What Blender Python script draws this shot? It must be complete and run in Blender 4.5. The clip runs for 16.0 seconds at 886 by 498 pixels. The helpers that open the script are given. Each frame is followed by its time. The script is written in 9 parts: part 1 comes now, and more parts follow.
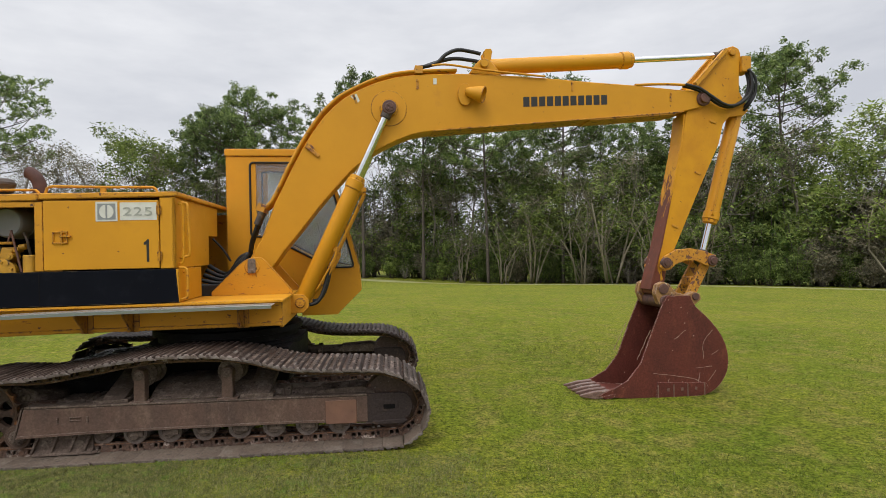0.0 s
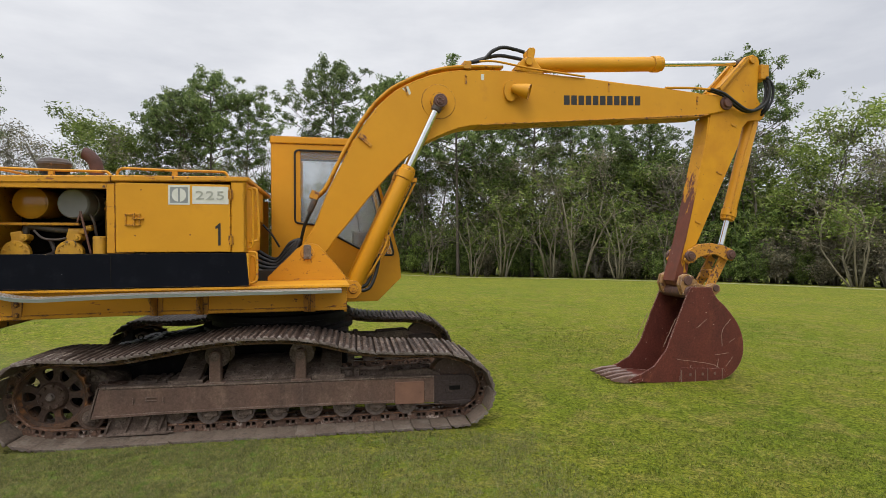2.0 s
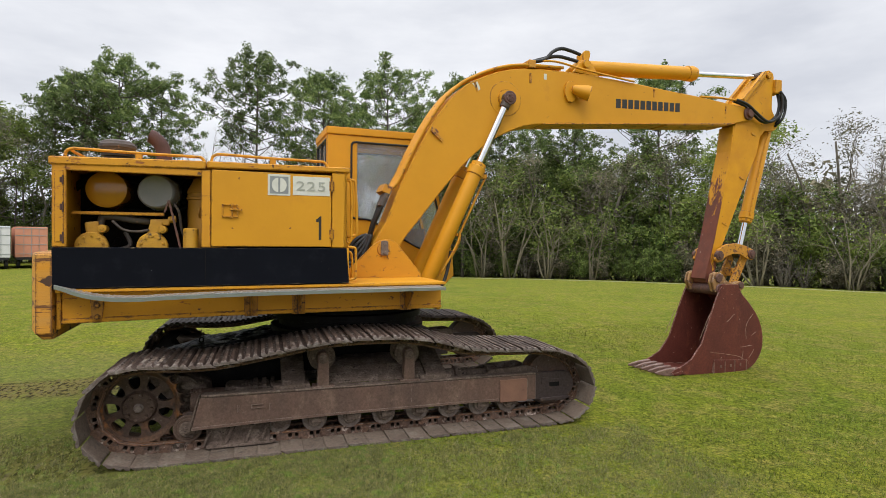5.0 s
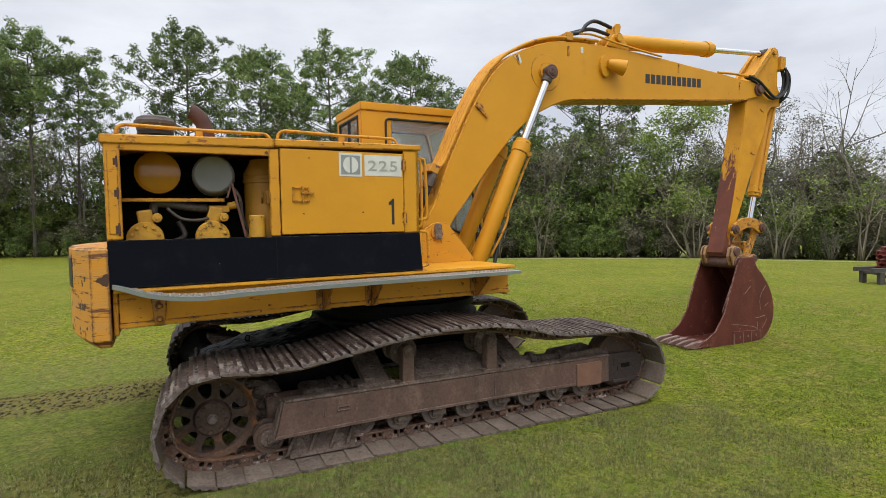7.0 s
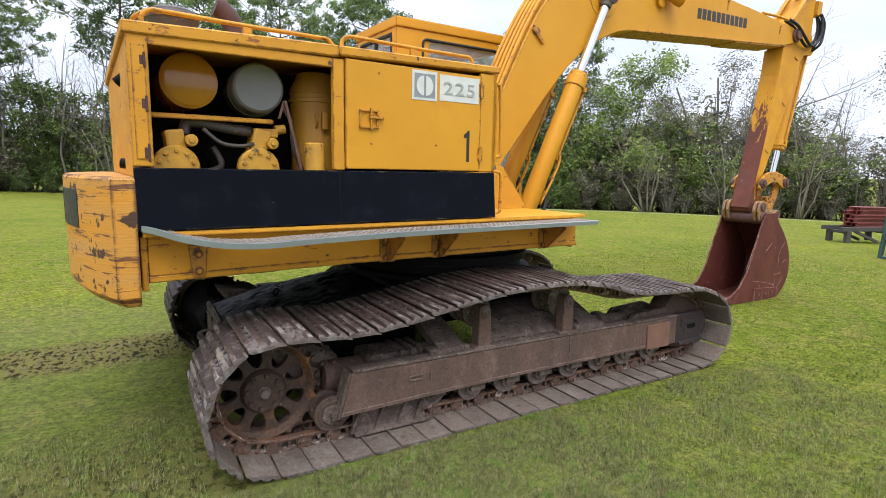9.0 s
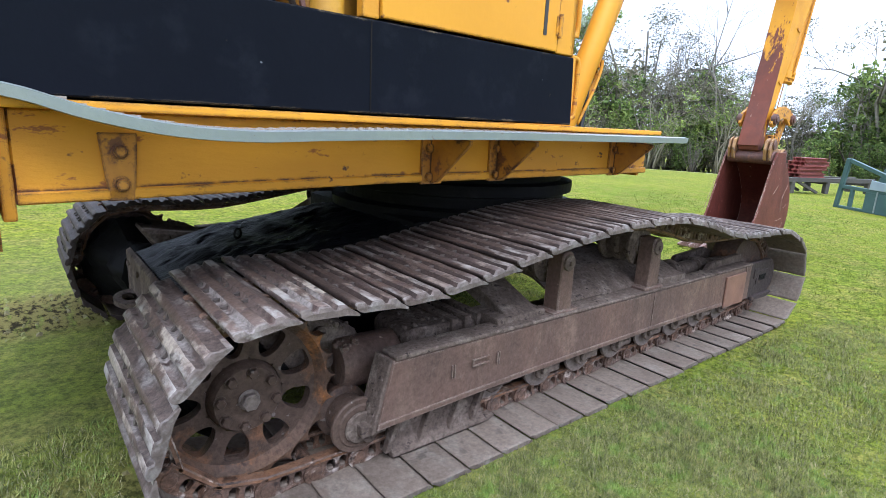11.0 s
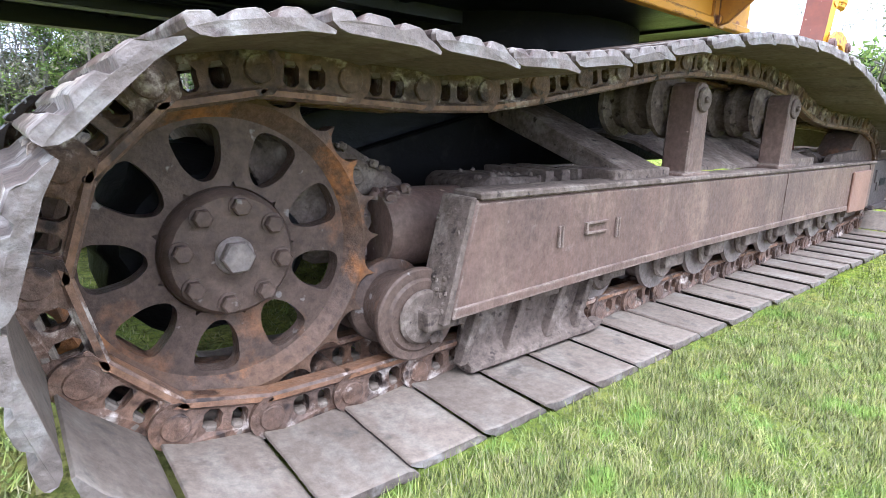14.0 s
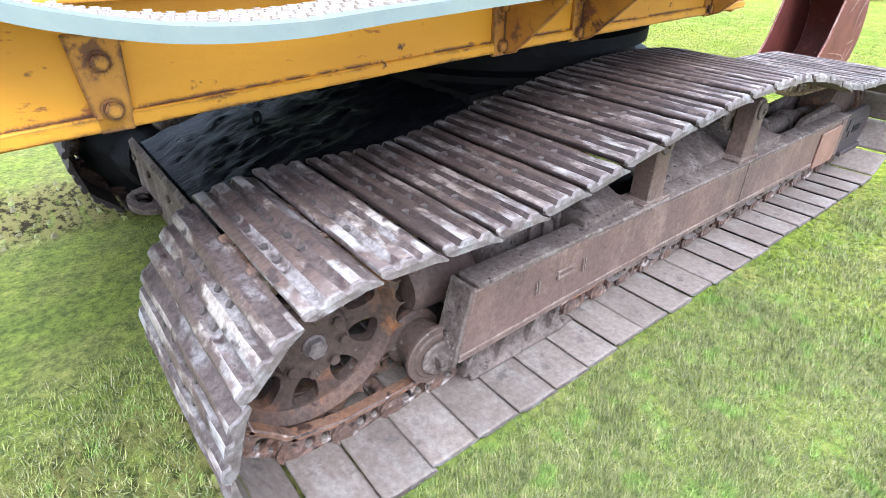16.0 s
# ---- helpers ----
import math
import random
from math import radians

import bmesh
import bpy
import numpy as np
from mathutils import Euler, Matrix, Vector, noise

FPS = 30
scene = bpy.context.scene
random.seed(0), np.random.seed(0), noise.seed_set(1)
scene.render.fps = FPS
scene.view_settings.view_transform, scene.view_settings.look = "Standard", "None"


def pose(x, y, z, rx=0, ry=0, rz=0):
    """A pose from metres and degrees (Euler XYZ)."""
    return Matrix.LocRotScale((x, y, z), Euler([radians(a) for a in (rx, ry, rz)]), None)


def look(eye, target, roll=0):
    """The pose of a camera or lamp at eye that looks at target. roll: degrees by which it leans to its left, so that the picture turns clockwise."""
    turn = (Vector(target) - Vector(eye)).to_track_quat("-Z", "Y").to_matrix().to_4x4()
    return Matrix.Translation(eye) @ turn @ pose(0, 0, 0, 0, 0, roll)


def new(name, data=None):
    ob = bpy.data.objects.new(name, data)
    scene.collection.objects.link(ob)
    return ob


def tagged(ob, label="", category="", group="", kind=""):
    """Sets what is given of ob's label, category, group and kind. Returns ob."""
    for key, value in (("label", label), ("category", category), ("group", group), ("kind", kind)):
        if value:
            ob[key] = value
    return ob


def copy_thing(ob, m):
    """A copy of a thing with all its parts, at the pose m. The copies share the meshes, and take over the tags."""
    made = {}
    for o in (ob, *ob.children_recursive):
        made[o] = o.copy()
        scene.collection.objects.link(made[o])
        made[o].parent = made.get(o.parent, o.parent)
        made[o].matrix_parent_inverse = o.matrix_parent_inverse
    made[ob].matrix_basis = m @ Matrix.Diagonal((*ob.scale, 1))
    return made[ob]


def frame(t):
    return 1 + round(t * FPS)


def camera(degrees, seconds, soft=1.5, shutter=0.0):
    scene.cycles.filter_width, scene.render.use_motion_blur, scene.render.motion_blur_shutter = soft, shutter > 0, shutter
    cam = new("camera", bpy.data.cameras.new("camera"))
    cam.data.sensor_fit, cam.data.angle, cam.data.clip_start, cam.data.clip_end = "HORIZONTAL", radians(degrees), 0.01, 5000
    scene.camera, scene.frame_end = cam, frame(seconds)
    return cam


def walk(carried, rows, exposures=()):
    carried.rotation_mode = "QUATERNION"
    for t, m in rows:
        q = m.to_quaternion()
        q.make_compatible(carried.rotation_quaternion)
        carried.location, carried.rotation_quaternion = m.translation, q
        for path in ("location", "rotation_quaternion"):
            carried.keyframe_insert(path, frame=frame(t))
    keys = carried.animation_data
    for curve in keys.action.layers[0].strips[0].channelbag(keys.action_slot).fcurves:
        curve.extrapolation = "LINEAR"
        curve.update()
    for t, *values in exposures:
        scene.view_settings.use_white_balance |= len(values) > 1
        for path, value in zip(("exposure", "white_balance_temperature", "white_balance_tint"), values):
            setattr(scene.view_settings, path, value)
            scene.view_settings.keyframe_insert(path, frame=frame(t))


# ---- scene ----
cam = camera(78.6, 16.0, soft=0.75)
METRES, EYE, TILT, LEAN, TURN = 8.3, 1.75, 0.0, 1.2, -5.45
ROWS = [
    (0.0, 0.0, 0.0, 0.0, 0.0, 0.0, -0.0),
    (0.5, -0.021, -0.0068, -0.0013, -0.12, 0.24, -0.84),
    (1.0, -0.0508, -0.0082, -0.0016, -0.93, 1.12, -0.66),
    (1.5, -0.0819, -0.0136, -0.004, -2.56, 0.31, -1.15),
    (2.0, -0.117, -0.0242, -0.0055, -3.96, -0.73, -1.09),
    (2.5, -0.1487, -0.0226, -0.0091, -4.64, -0.15, -0.63),
    (3.0, -0.1837, -0.0169, -0.009, -5.61, 0.01, -0.75),
    (3.5, -0.2205, -0.0163, -0.0118, -7.95, -0.57, -1.01),
    (6.0, -0.3868, 0.0524, -0.016, -14.95, -0.25, -1.3),
    (6.5, -0.4191, 0.0716, -0.0145, -16.62, -0.5, -0.61),
    (7.0, -0.4505, 0.0865, -0.0162, -19.33, -2.35, -0.09),
    (7.5, -0.4716, 0.1084, -0.0185, -20.89, -1.91, -0.76),
    (8.0, -0.4907, 0.1401, -0.0192, -21.79, -1.92, -0.6),
    (8.5, -0.5106, 0.1707, -0.0217, -23.8, -3.9, -1.13),
    (9.0, -0.5256, 0.2005, -0.0251, -24.74, -7.79, -2.1),
    (11.5, -0.5249, 0.4, -0.0903, -34.18, -13.88, -3.84),
    (12.0, -0.5148, 0.4269, -0.1185, -35.27, -15.35, -3.93),
    (12.5, -0.5082, 0.4376, -0.1366, -37.45, -13.77, -4.45),
    (13.0, -0.5078, 0.4416, -0.1442, -38.12, -12.39, -4.47),
    (13.5, -0.5097, 0.444, -0.1463, -35.92, -12.49, -3.05),
    (14.0, -0.5106, 0.4427, -0.146, -33.3, -12.59, -2.08),
    (14.5, -0.5117, 0.4403, -0.1446, -32.42, -12.73, -1.55),
    (15.0, -0.5132, 0.4369, -0.14, -33.84, -15.94, -1.84),
    (15.5, -0.5163, 0.4284, -0.0967, -35.23, -25.48, -3.52),
    (16.0, -0.526, 0.4242, -0.054, -32.68, -30.16, -1.18),
]
walk(cam, [(t, pose(0, 0, EYE, TILT, LEAN, TURN) @ pose(METRES * x, METRES * y, METRES * z, 90 + pitch, roll, yaw)) for t, x, y, z, yaw, pitch, roll in ROWS],
     exposures=[(0.0, 0.08, 6500, 10), (2.0, 0.10, 6500, 10), (2.5, 0.17, 6500, 10), (3.0, 0.12, 6500, 10), (3.7, 0.13, 6500, 10), (6.0, 0.28, 6400, 10), (6.5, 0.15, 6350, 10), (7.0, 0.18, 6300, 10), (7.5, 0.33, 6300, 10), (8.0, 0.24, 6200, 10), (8.6, 0.40, 6100, 11), (9.0, 0.64, 5850, 11), (11.5, 1.44, 5250, 10), (12.0, 1.85, 5400, 10),
                (12.6, 2.17, 5200, 10), (13.5, 2.10, 5200, 10), (14.0, 2.25, 5150, 10), (14.5, 2.62, 5100, 10), (15.0, 2.67, 5100, 10), (15.6, 2.45, 5050, 10), (16.0, 2.20, 5100, 10)])

# ---- light, sky and exposure ----
world = bpy.data.worlds.new("overcast_sky")
scene.world = world
world.use_nodes = True
wn, wl = world.node_tree.nodes, world.node_tree.links
wn.clear()
w_out = wn.new("ShaderNodeOutputWorld")
w_bg = wn.new("ShaderNodeBackground")
w_sky = wn.new("ShaderNodeTexSky")
w_sky.sky_type = "NISHITA"
w_sky.sun_disc = False
w_sky.sun_elevation = radians(48)
w_sky.sun_rotation = radians(200)
w_dim = wn.new("ShaderNodeVectorMath")
w_dim.operation = "SCALE"
w_dim.inputs["Scale"].default_value = 0.08
w_tc = wn.new("ShaderNodeTexCoord")
w_sep = wn.new("ShaderNodeSeparateXYZ")
w_zen = wn.new("ShaderNodeMapRange")          # an overcast sky is brighter overhead
w_zen.inputs["From Min"].default_value, w_zen.inputs["From Max"].default_value = 0.40, 0.95
w_zen.inputs["To Min"].default_value, w_zen.inputs["To Max"].default_value = 0.0, 1.0
w_map = wn.new("ShaderNodeMapping")
w_map.inputs["Scale"].default_value = (1.0, 1.0, 3.2)
w_noise = wn.new("ShaderNodeTexNoise")
w_noise.inputs["Scale"].default_value, w_noise.inputs["Detail"].default_value = 2.3, 6.0
w_noise.inputs["Roughness"].default_value = 0.55
w_ramp = wn.new("ShaderNodeValToRGB")
w_ramp.color_ramp.elements[0].position, w_ramp.color_ramp.elements[0].color = 0.32, (0.58, 0.60, 0.655, 1)
w_ramp.color_ramp.elements[1].position, w_ramp.color_ramp.elements[1].color = 0.66, (0.84, 0.85, 0.88, 1)
w_up = wn.new("ShaderNodeMixRGB")
w_up.blend_type = "MIX"
w_up.inputs["Color2"].default_value = (2.35, 2.37, 2.42, 1)
w_mix = wn.new("ShaderNodeMixRGB")
w_mix.inputs["Fac"].default_value = 0.96
for a, b in ((w_tc.outputs["Generated"], w_sep.inputs[0]), (w_sep.outputs["Z"], w_zen.inputs["Value"]),
             (w_tc.outputs["Generated"], w_map.inputs["Vector"]), (w_map.outputs[0], w_noise.inputs["Vector"]),
             (w_noise.outputs["Fac"], w_ramp.inputs["Fac"]), (w_ramp.outputs["Color"], w_up.inputs["Color1"]),
             (w_zen.outputs["Result"], w_up.inputs["Fac"]), (w_sky.outputs[0], w_dim.inputs[0]),
             (w_dim.outputs[0], w_mix.inputs["Color1"]), (w_up.outputs["Color"], w_mix.inputs["Color2"]),
             (w_mix.outputs["Color"], w_bg.inputs["Color"]), (w_bg.outputs[0], w_out.inputs["Surface"])):
    wl.new(a, b)
w_bg.inputs["Strength"].default_value = 1.0
sun = new("sun", bpy.data.lights.new("sun", "SUN"))
sun.data.energy, sun.data.angle, sun.data.color = 1.1, radians(25), (1.0, 0.97, 0.92)
sun.matrix_world = look((-4, -9, 14), (0, 0, 0))


# ---- materials ----
def nodes_of(name):
    m = bpy.data.materials.new(name)
    m.use_nodes = True
    n, l = m.node_tree.nodes, m.node_tree.links
    return m, n, l, n["Principled BSDF"]


def noise_node(n, l, scale, detail=4.0, rough=0.6, stretch=None, coord="Object", each=False):
    tc = n.new("ShaderNodeTexCoord")
    src = tc.outputs[coord]
    if each:
        # every object takes its own stretch of the pattern
        oi, add = n.new("ShaderNodeObjectInfo"), n.new("ShaderNodeVectorMath")
        mul = n.new("ShaderNodeMath")
        mul.operation, mul.inputs[1].default_value = "MULTIPLY", 43.0
        l.new(oi.outputs["Random"], mul.inputs[0])
        l.new(src, add.inputs[0])
        l.new(mul.outputs[0], add.inputs[1])
        src = add.outputs[0]
    t = n.new("ShaderNodeTexNoise")
    t.inputs["Scale"].default_value, t.inputs["Detail"].default_value = scale, detail
    t.inputs["Roughness"].default_value = rough
    if stretch:
        mp = n.new("ShaderNodeMapping")
        mp.inputs["Scale"].default_value = stretch
        l.new(src, mp.inputs["Vector"])
        l.new(mp.outputs[0], t.inputs["Vector"])
    else:
        l.new(src, t.inputs["Vector"])
    return t


def ramp_node(n, l, src, lo, hi, c0=(0, 0, 0), c1=(1, 1, 1)):
    r = n.new("ShaderNodeValToRGB")
    r.color_ramp.elements[0].position, r.color_ramp.elements[1].position = lo, hi
    r.color_ramp.elements[0].color, r.color_ramp.elements[1].color = (*c0, 1), (*c1, 1)
    l.new(src, r.inputs["Fac"])
    return r.outputs["Color"]


def mix_node(n, l, fac, a, b):
    m = n.new("ShaderNodeMixRGB")
    for sock, v in ((m.inputs["Fac"], fac), (m.inputs["Color1"], a), (m.inputs["Color2"], b)):
        if isinstance(v, (int, float)):
            sock.default_value = v
        elif isinstance(v, tuple):
            sock.default_value = (*v, 1)
        else:
            l.new(v, sock)
    return m.outputs["Color"]


def surface(name, base, var, rough=0.5, metal=0.0, scale=3.0, wear=None, wear_scale=14.0, wear_at=(0.62, 0.68),
            spots=None, spot_scale=45.0, spot_at=(0.70, 0.73), bump=0.15, bump_scale=60.0, stretch=None, rough_var=0.15, coat=0.0,
            island=0.0, edge=None, edge_at=(0.66, 0.70), edge_r=0.014, grit=0.0, grit_scale=52.0):
    """Paint or metal: two base tones, worn patches, small chips, fine relief."""
    m, n, l, p = nodes_of(name)
    own = island > 0
    big = noise_node(n, l, scale, 5, 0.6, stretch, each=own)
    col = mix_node(n, l, ramp_node(n, l, big.outputs["Fac"], 0.32, 0.70), base, var)
    if wear:
        w = noise_node(n, l, wear_scale, 8, 0.65, stretch, each=own)
        col = mix_node(n, l, ramp_node(n, l, w.outputs["Fac"], *wear_at), col, wear)
    if spots:
        s = noise_node(n, l, spot_scale, 3, 0.5, each=own)
        col = mix_node(n, l, ramp_node(n, l, s.outputs["Fac"], *spot_at), col, spots)
    if island:
        oi = n.new("ShaderNodeObjectInfo")
        hsv = n.new("ShaderNodeHueSaturation")
        mr = n.new("ShaderNodeMapRange")
        mr.inputs["To Min"].default_value, mr.inputs["To Max"].default_value = 1 - island, 1 + island
        l.new(oi.outputs["Random"], mr.inputs["Value"])
        l.new(mr.outputs["Result"], hsv.inputs["Value"])
        l.new(col, hsv.inputs["Color"])
        col = hsv.outputs["Color"]
    if edge:
        # chips and rust along the edges
        bv, geo = n.new("ShaderNodeBevel"), n.new("ShaderNodeNewGeometry")
        bv.samples = 4
        bv.inputs["Radius"].default_value = edge_r
        dot, near, sm = n.new("ShaderNodeVectorMath"), n.new("ShaderNodeMapRange"), n.new("ShaderNodeMath")
        dot.operation, sm.operation = "DOT_PRODUCT", "ADD"
        near.inputs["From Min"].default_value, near.inputs["From Max"].default_value = 0.995, 0.86
        near.inputs["To Max"].default_value = 0.24
        chip = noise_node(n, l, 11.0, 8, 0.7, each=own)
        l.new(bv.outputs["Normal"], dot.inputs[0])
        l.new(geo.outputs["Normal"], dot.inputs[1])
        l.new(dot.outputs["Value"], near.inputs["Value"])
        l.new(near.outputs["Result"], sm.inputs[0])
        l.new(chip.outputs["Fac"], sm.inputs[1])
        col = mix_node(n, l, ramp_node(n, l, sm.outputs[0], *edge_at), col, edge)
    if grit:
        # caked dirt in fine dark and pale mottles
        gn, gm = noise_node(n, l, grit_scale, 9, 0.72, each=own), n.new("ShaderNodeMixRGB")
        gm.blend_type = "MULTIPLY"
        gm.inputs["Fac"].default_value = grit
        l.new(col, gm.inputs["Color1"])
        l.new(ramp_node(n, l, gn.outputs["Fac"], 0.36, 0.64, (0.42, 0.40, 0.39), (1.50, 1.50, 1.52)), gm.inputs["Color2"])
        col = gm.outputs["Color"]
    l.new(col, p.inputs["Base Color"])
    f = noise_node(n, l, bump_scale, 6, 0.6, stretch)
    b = n.new("ShaderNodeBump")
    b.inputs["Strength"].default_value, b.inputs["Distance"].default_value = bump, 0.01
    l.new(f.outputs["Fac"], b.inputs["Height"])
    l.new(b.outputs["Normal"], p.inputs["Normal"])
    mr2 = n.new("ShaderNodeMapRange")
    mr2.inputs["To Min"].default_value, mr2.inputs["To Max"].default_value = max(0.02, rough - rough_var), min(1, rough + rough_var)
    l.new(big.outputs["Fac"], mr2.inputs["Value"])
    l.new(mr2.outputs["Result"], p.inputs["Roughness"])
    p.inputs["Metallic"].default_value = metal
    p.inputs["Coat Weight"].default_value = coat
    return m


YELLOW = surface("yellow_paint", (0.608, 0.280, 0.009), (0.539, 0.242, 0.008), 0.55, scale=1.6, wear=(0.490, 0.208, 0.016), wear_scale=3.5,
                 wear_at=(0.60, 0.80), spots=(0.12, 0.045, 0.02), spot_scale=13, spot_at=(0.735, 0.755), bump=0.10, bump_scale=30,
                 edge=(0.075, 0.028, 0.017), edge_at=(0.68, 0.73), edge_r=0.016)
YELLOW_WORN = surface("worn_yellow_paint", (0.588, 0.266, 0.010), (0.510, 0.223, 0.013), 0.6, scale=2.2, wear=(0.255, 0.090, 0.024), wear_scale=7.0,
                      wear_at=(0.615, 0.65), spots=(0.09, 0.04, 0.025), spot_scale=15, spot_at=(0.70, 0.73), bump=0.2, bump_scale=35,
                      stretch=(1, 1, 2.5), edge=(0.075, 0.028, 0.017), edge_at=(0.64, 0.70), edge_r=0.016)
YELLOW_CHIPPED = surface("chipped_rusty_yellow_paint", (0.55, 0.25, 0.012), (0.42, 0.17, 0.018), 0.6, scale=9, wear=(0.14, 0.050, 0.028), wear_scale=13,
                         wear_at=(0.56, 0.61), spots=(0.05, 0.026, 0.02), spot_scale=34, spot_at=(0.60, 0.64), bump=0.3, bump_scale=45)


BRACKET = surface("rust_stained_yellow_paint", (0.48, 0.21, 0.012), (0.31, 0.125, 0.020), 0.6, scale=9, wear=(0.15, 0.058, 0.026), wear_scale=16,
                  wear_at=(0.57, 0.64), bump=0.25, bump_scale=45, edge=(0.075, 0.028, 0.017), edge_at=(0.56, 0.64), edge_r=0.012)


def rust_below(name, top, spread, streak=1.0):
    """Yellow paint that has flaked off to red rust towards the foot, with a ragged border."""
    m, n, l, p = nodes_of(name)
    tc, sep, mr, q = (n.new("ShaderNode" + k) for k in ("TexCoord", "SeparateXYZ", "MapRange", "Math"))
    q.operation = "ADD"
    l.new(tc.outputs["Object"], sep.inputs[0])
    l.new(sep.outputs[2], mr.inputs["Value"])
    mr.inputs["From Min"].default_value, mr.inputs["From Max"].default_value = top - spread, top + spread
    mr.inputs["To Min"].default_value, mr.inputs["To Max"].default_value = 0.42, -0.14
    rag = noise_node(n, l, 5.0, 9, 0.68, (3.0 * streak, 3.0 * streak, 0.8))
    l.new(mr.outputs["Result"], q.inputs[0])
    l.new(rag.outputs["Fac"], q.inputs[1])
    big, fleck, dark = noise_node(n, l, 4.0, 5), noise_node(n, l, 26.0, 4, 0.6, (1, 1, 0.6)), noise_node(n, l, 17.0, 4)
    paint = mix_node(n, l, ramp_node(n, l, big.outputs["Fac"], 0.35, 0.65), (0.608, 0.280, 0.009), (0.52, 0.222, 0.010))
    paint = mix_node(n, l, ramp_node(n, l, dark.outputs["Fac"], 0.66, 0.70), paint, (0.12, 0.045, 0.02))
    red = mix_node(n, l, ramp_node(n, l, big.outputs["Fac"], 0.35, 0.62), (0.165, 0.046, 0.026), (0.105, 0.036, 0.024))
    red = mix_node(n, l, ramp_node(n, l, fleck.outputs["Fac"], 0.69, 0.72), red, (0.42, 0.30, 0.24))
    l.new(mix_node(n, l, ramp_node(n, l, q.outputs[0], 0.58, 0.63), paint, red), p.inputs["Base Color"])
    b = n.new("ShaderNodeBump")
    b.inputs["Strength"].default_value, b.inputs["Distance"].default_value = 0.25, 0.01
    l.new(rag.outputs["Fac"], b.inputs["Height"])
    l.new(b.outputs["Normal"], p.inputs["Normal"])
    p.inputs["Roughness"].default_value = 0.6
    p.inputs["Specular IOR Level"].default_value = 0.3
    return m


STICK_FRONT = rust_below("rust_flaked_stick_front", 2.38, 0.75)
STICK_SIDE = rust_below("stick_side_paint_rusted_at_the_foot", 1.42, 0.45)
HINGE = surface("worn_tan_hinge_paint", (0.34, 0.185, 0.060), (0.22, 0.105, 0.045), 0.55, scale=9, wear=(0.11, 0.045, 0.03), wear_scale=11,
                wear_at=(0.54, 0.60), spots=(0.42, 0.34, 0.24), spot_scale=24, spot_at=(0.66, 0.70), bump=0.3, bump_scale=45, edge=(0.40, 0.31, 0.22), edge_at=(0.66, 0.74), edge_r=0.012)
RUST = surface("rust_brown_steel", (0.115, 0.048, 0.034), (0.075, 0.036, 0.030), 0.62, scale=5, wear=(0.16, 0.065, 0.035), wear_scale=9,
               wear_at=(0.52, 0.7), spots=(0.34, 0.27, 0.22), spot_scale=28, spot_at=(0.72, 0.735), bump=0.25, bump_scale=50, grit=0.50)
BUCKET = surface("red_brown_bucket_steel", (0.120, 0.031, 0.021), (0.078, 0.022, 0.016), 0.55, scale=3.0, wear=(0.175, 0.052, 0.031),
                 wear_scale=7, wear_at=(0.55, 0.72), spots=(0.45, 0.30, 0.25), spot_scale=19, spot_at=(0.725, 0.74), bump=0.2,
                 bump_scale=30, stretch=(1.0, 1.0, 0.6), edge=(0.36, 0.25, 0.21), edge_at=(0.69, 0.76), edge_r=0.014, grit=0.50)
FRAME = surface("brown_track_frame_paint", (0.131, 0.079, 0.060), (0.089, 0.058, 0.046), 0.55, scale=4.2, wear=(0.156, 0.102, 0.076), wear_scale=8,
                wear_at=(0.52, 0.66), spots=(0.30, 0.22, 0.17), spot_scale=15, spot_at=(0.70, 0.72), bump=0.4, bump_scale=55,
                stretch=(1.0, 1, 0.45), edge=(0.20, 0.155, 0.125), edge_at=(0.64, 0.78), edge_r=0.012, grit=0.42)
DUSTY = surface("dust_covered_dark_steel", (0.136, 0.101, 0.081), (0.076, 0.056, 0.045), 0.85, scale=4, wear=(0.171, 0.134, 0.108), wear_scale=10,
                wear_at=(0.5, 0.62), spots=(0.04, 0.029, 0.025), spot_scale=35, spot_at=(0.62, 0.70), bump=0.6, bump_scale=40, grit=0.60)
SHOE = surface("worn_track_shoe_steel", (0.066, 0.041, 0.030), (0.030, 0.019, 0.014), 0.6, metal=0.0, scale=5, wear=(0.20, 0.152, 0.122), wear_scale=9,
               wear_at=(0.54, 0.66), spots=(0.05, 0.032, 0.027), spot_scale=17, spot_at=(0.56, 0.64), bump=0.5, bump_scale=38,
               stretch=(1, 0.45, 1), island=0.16, grit=0.70)


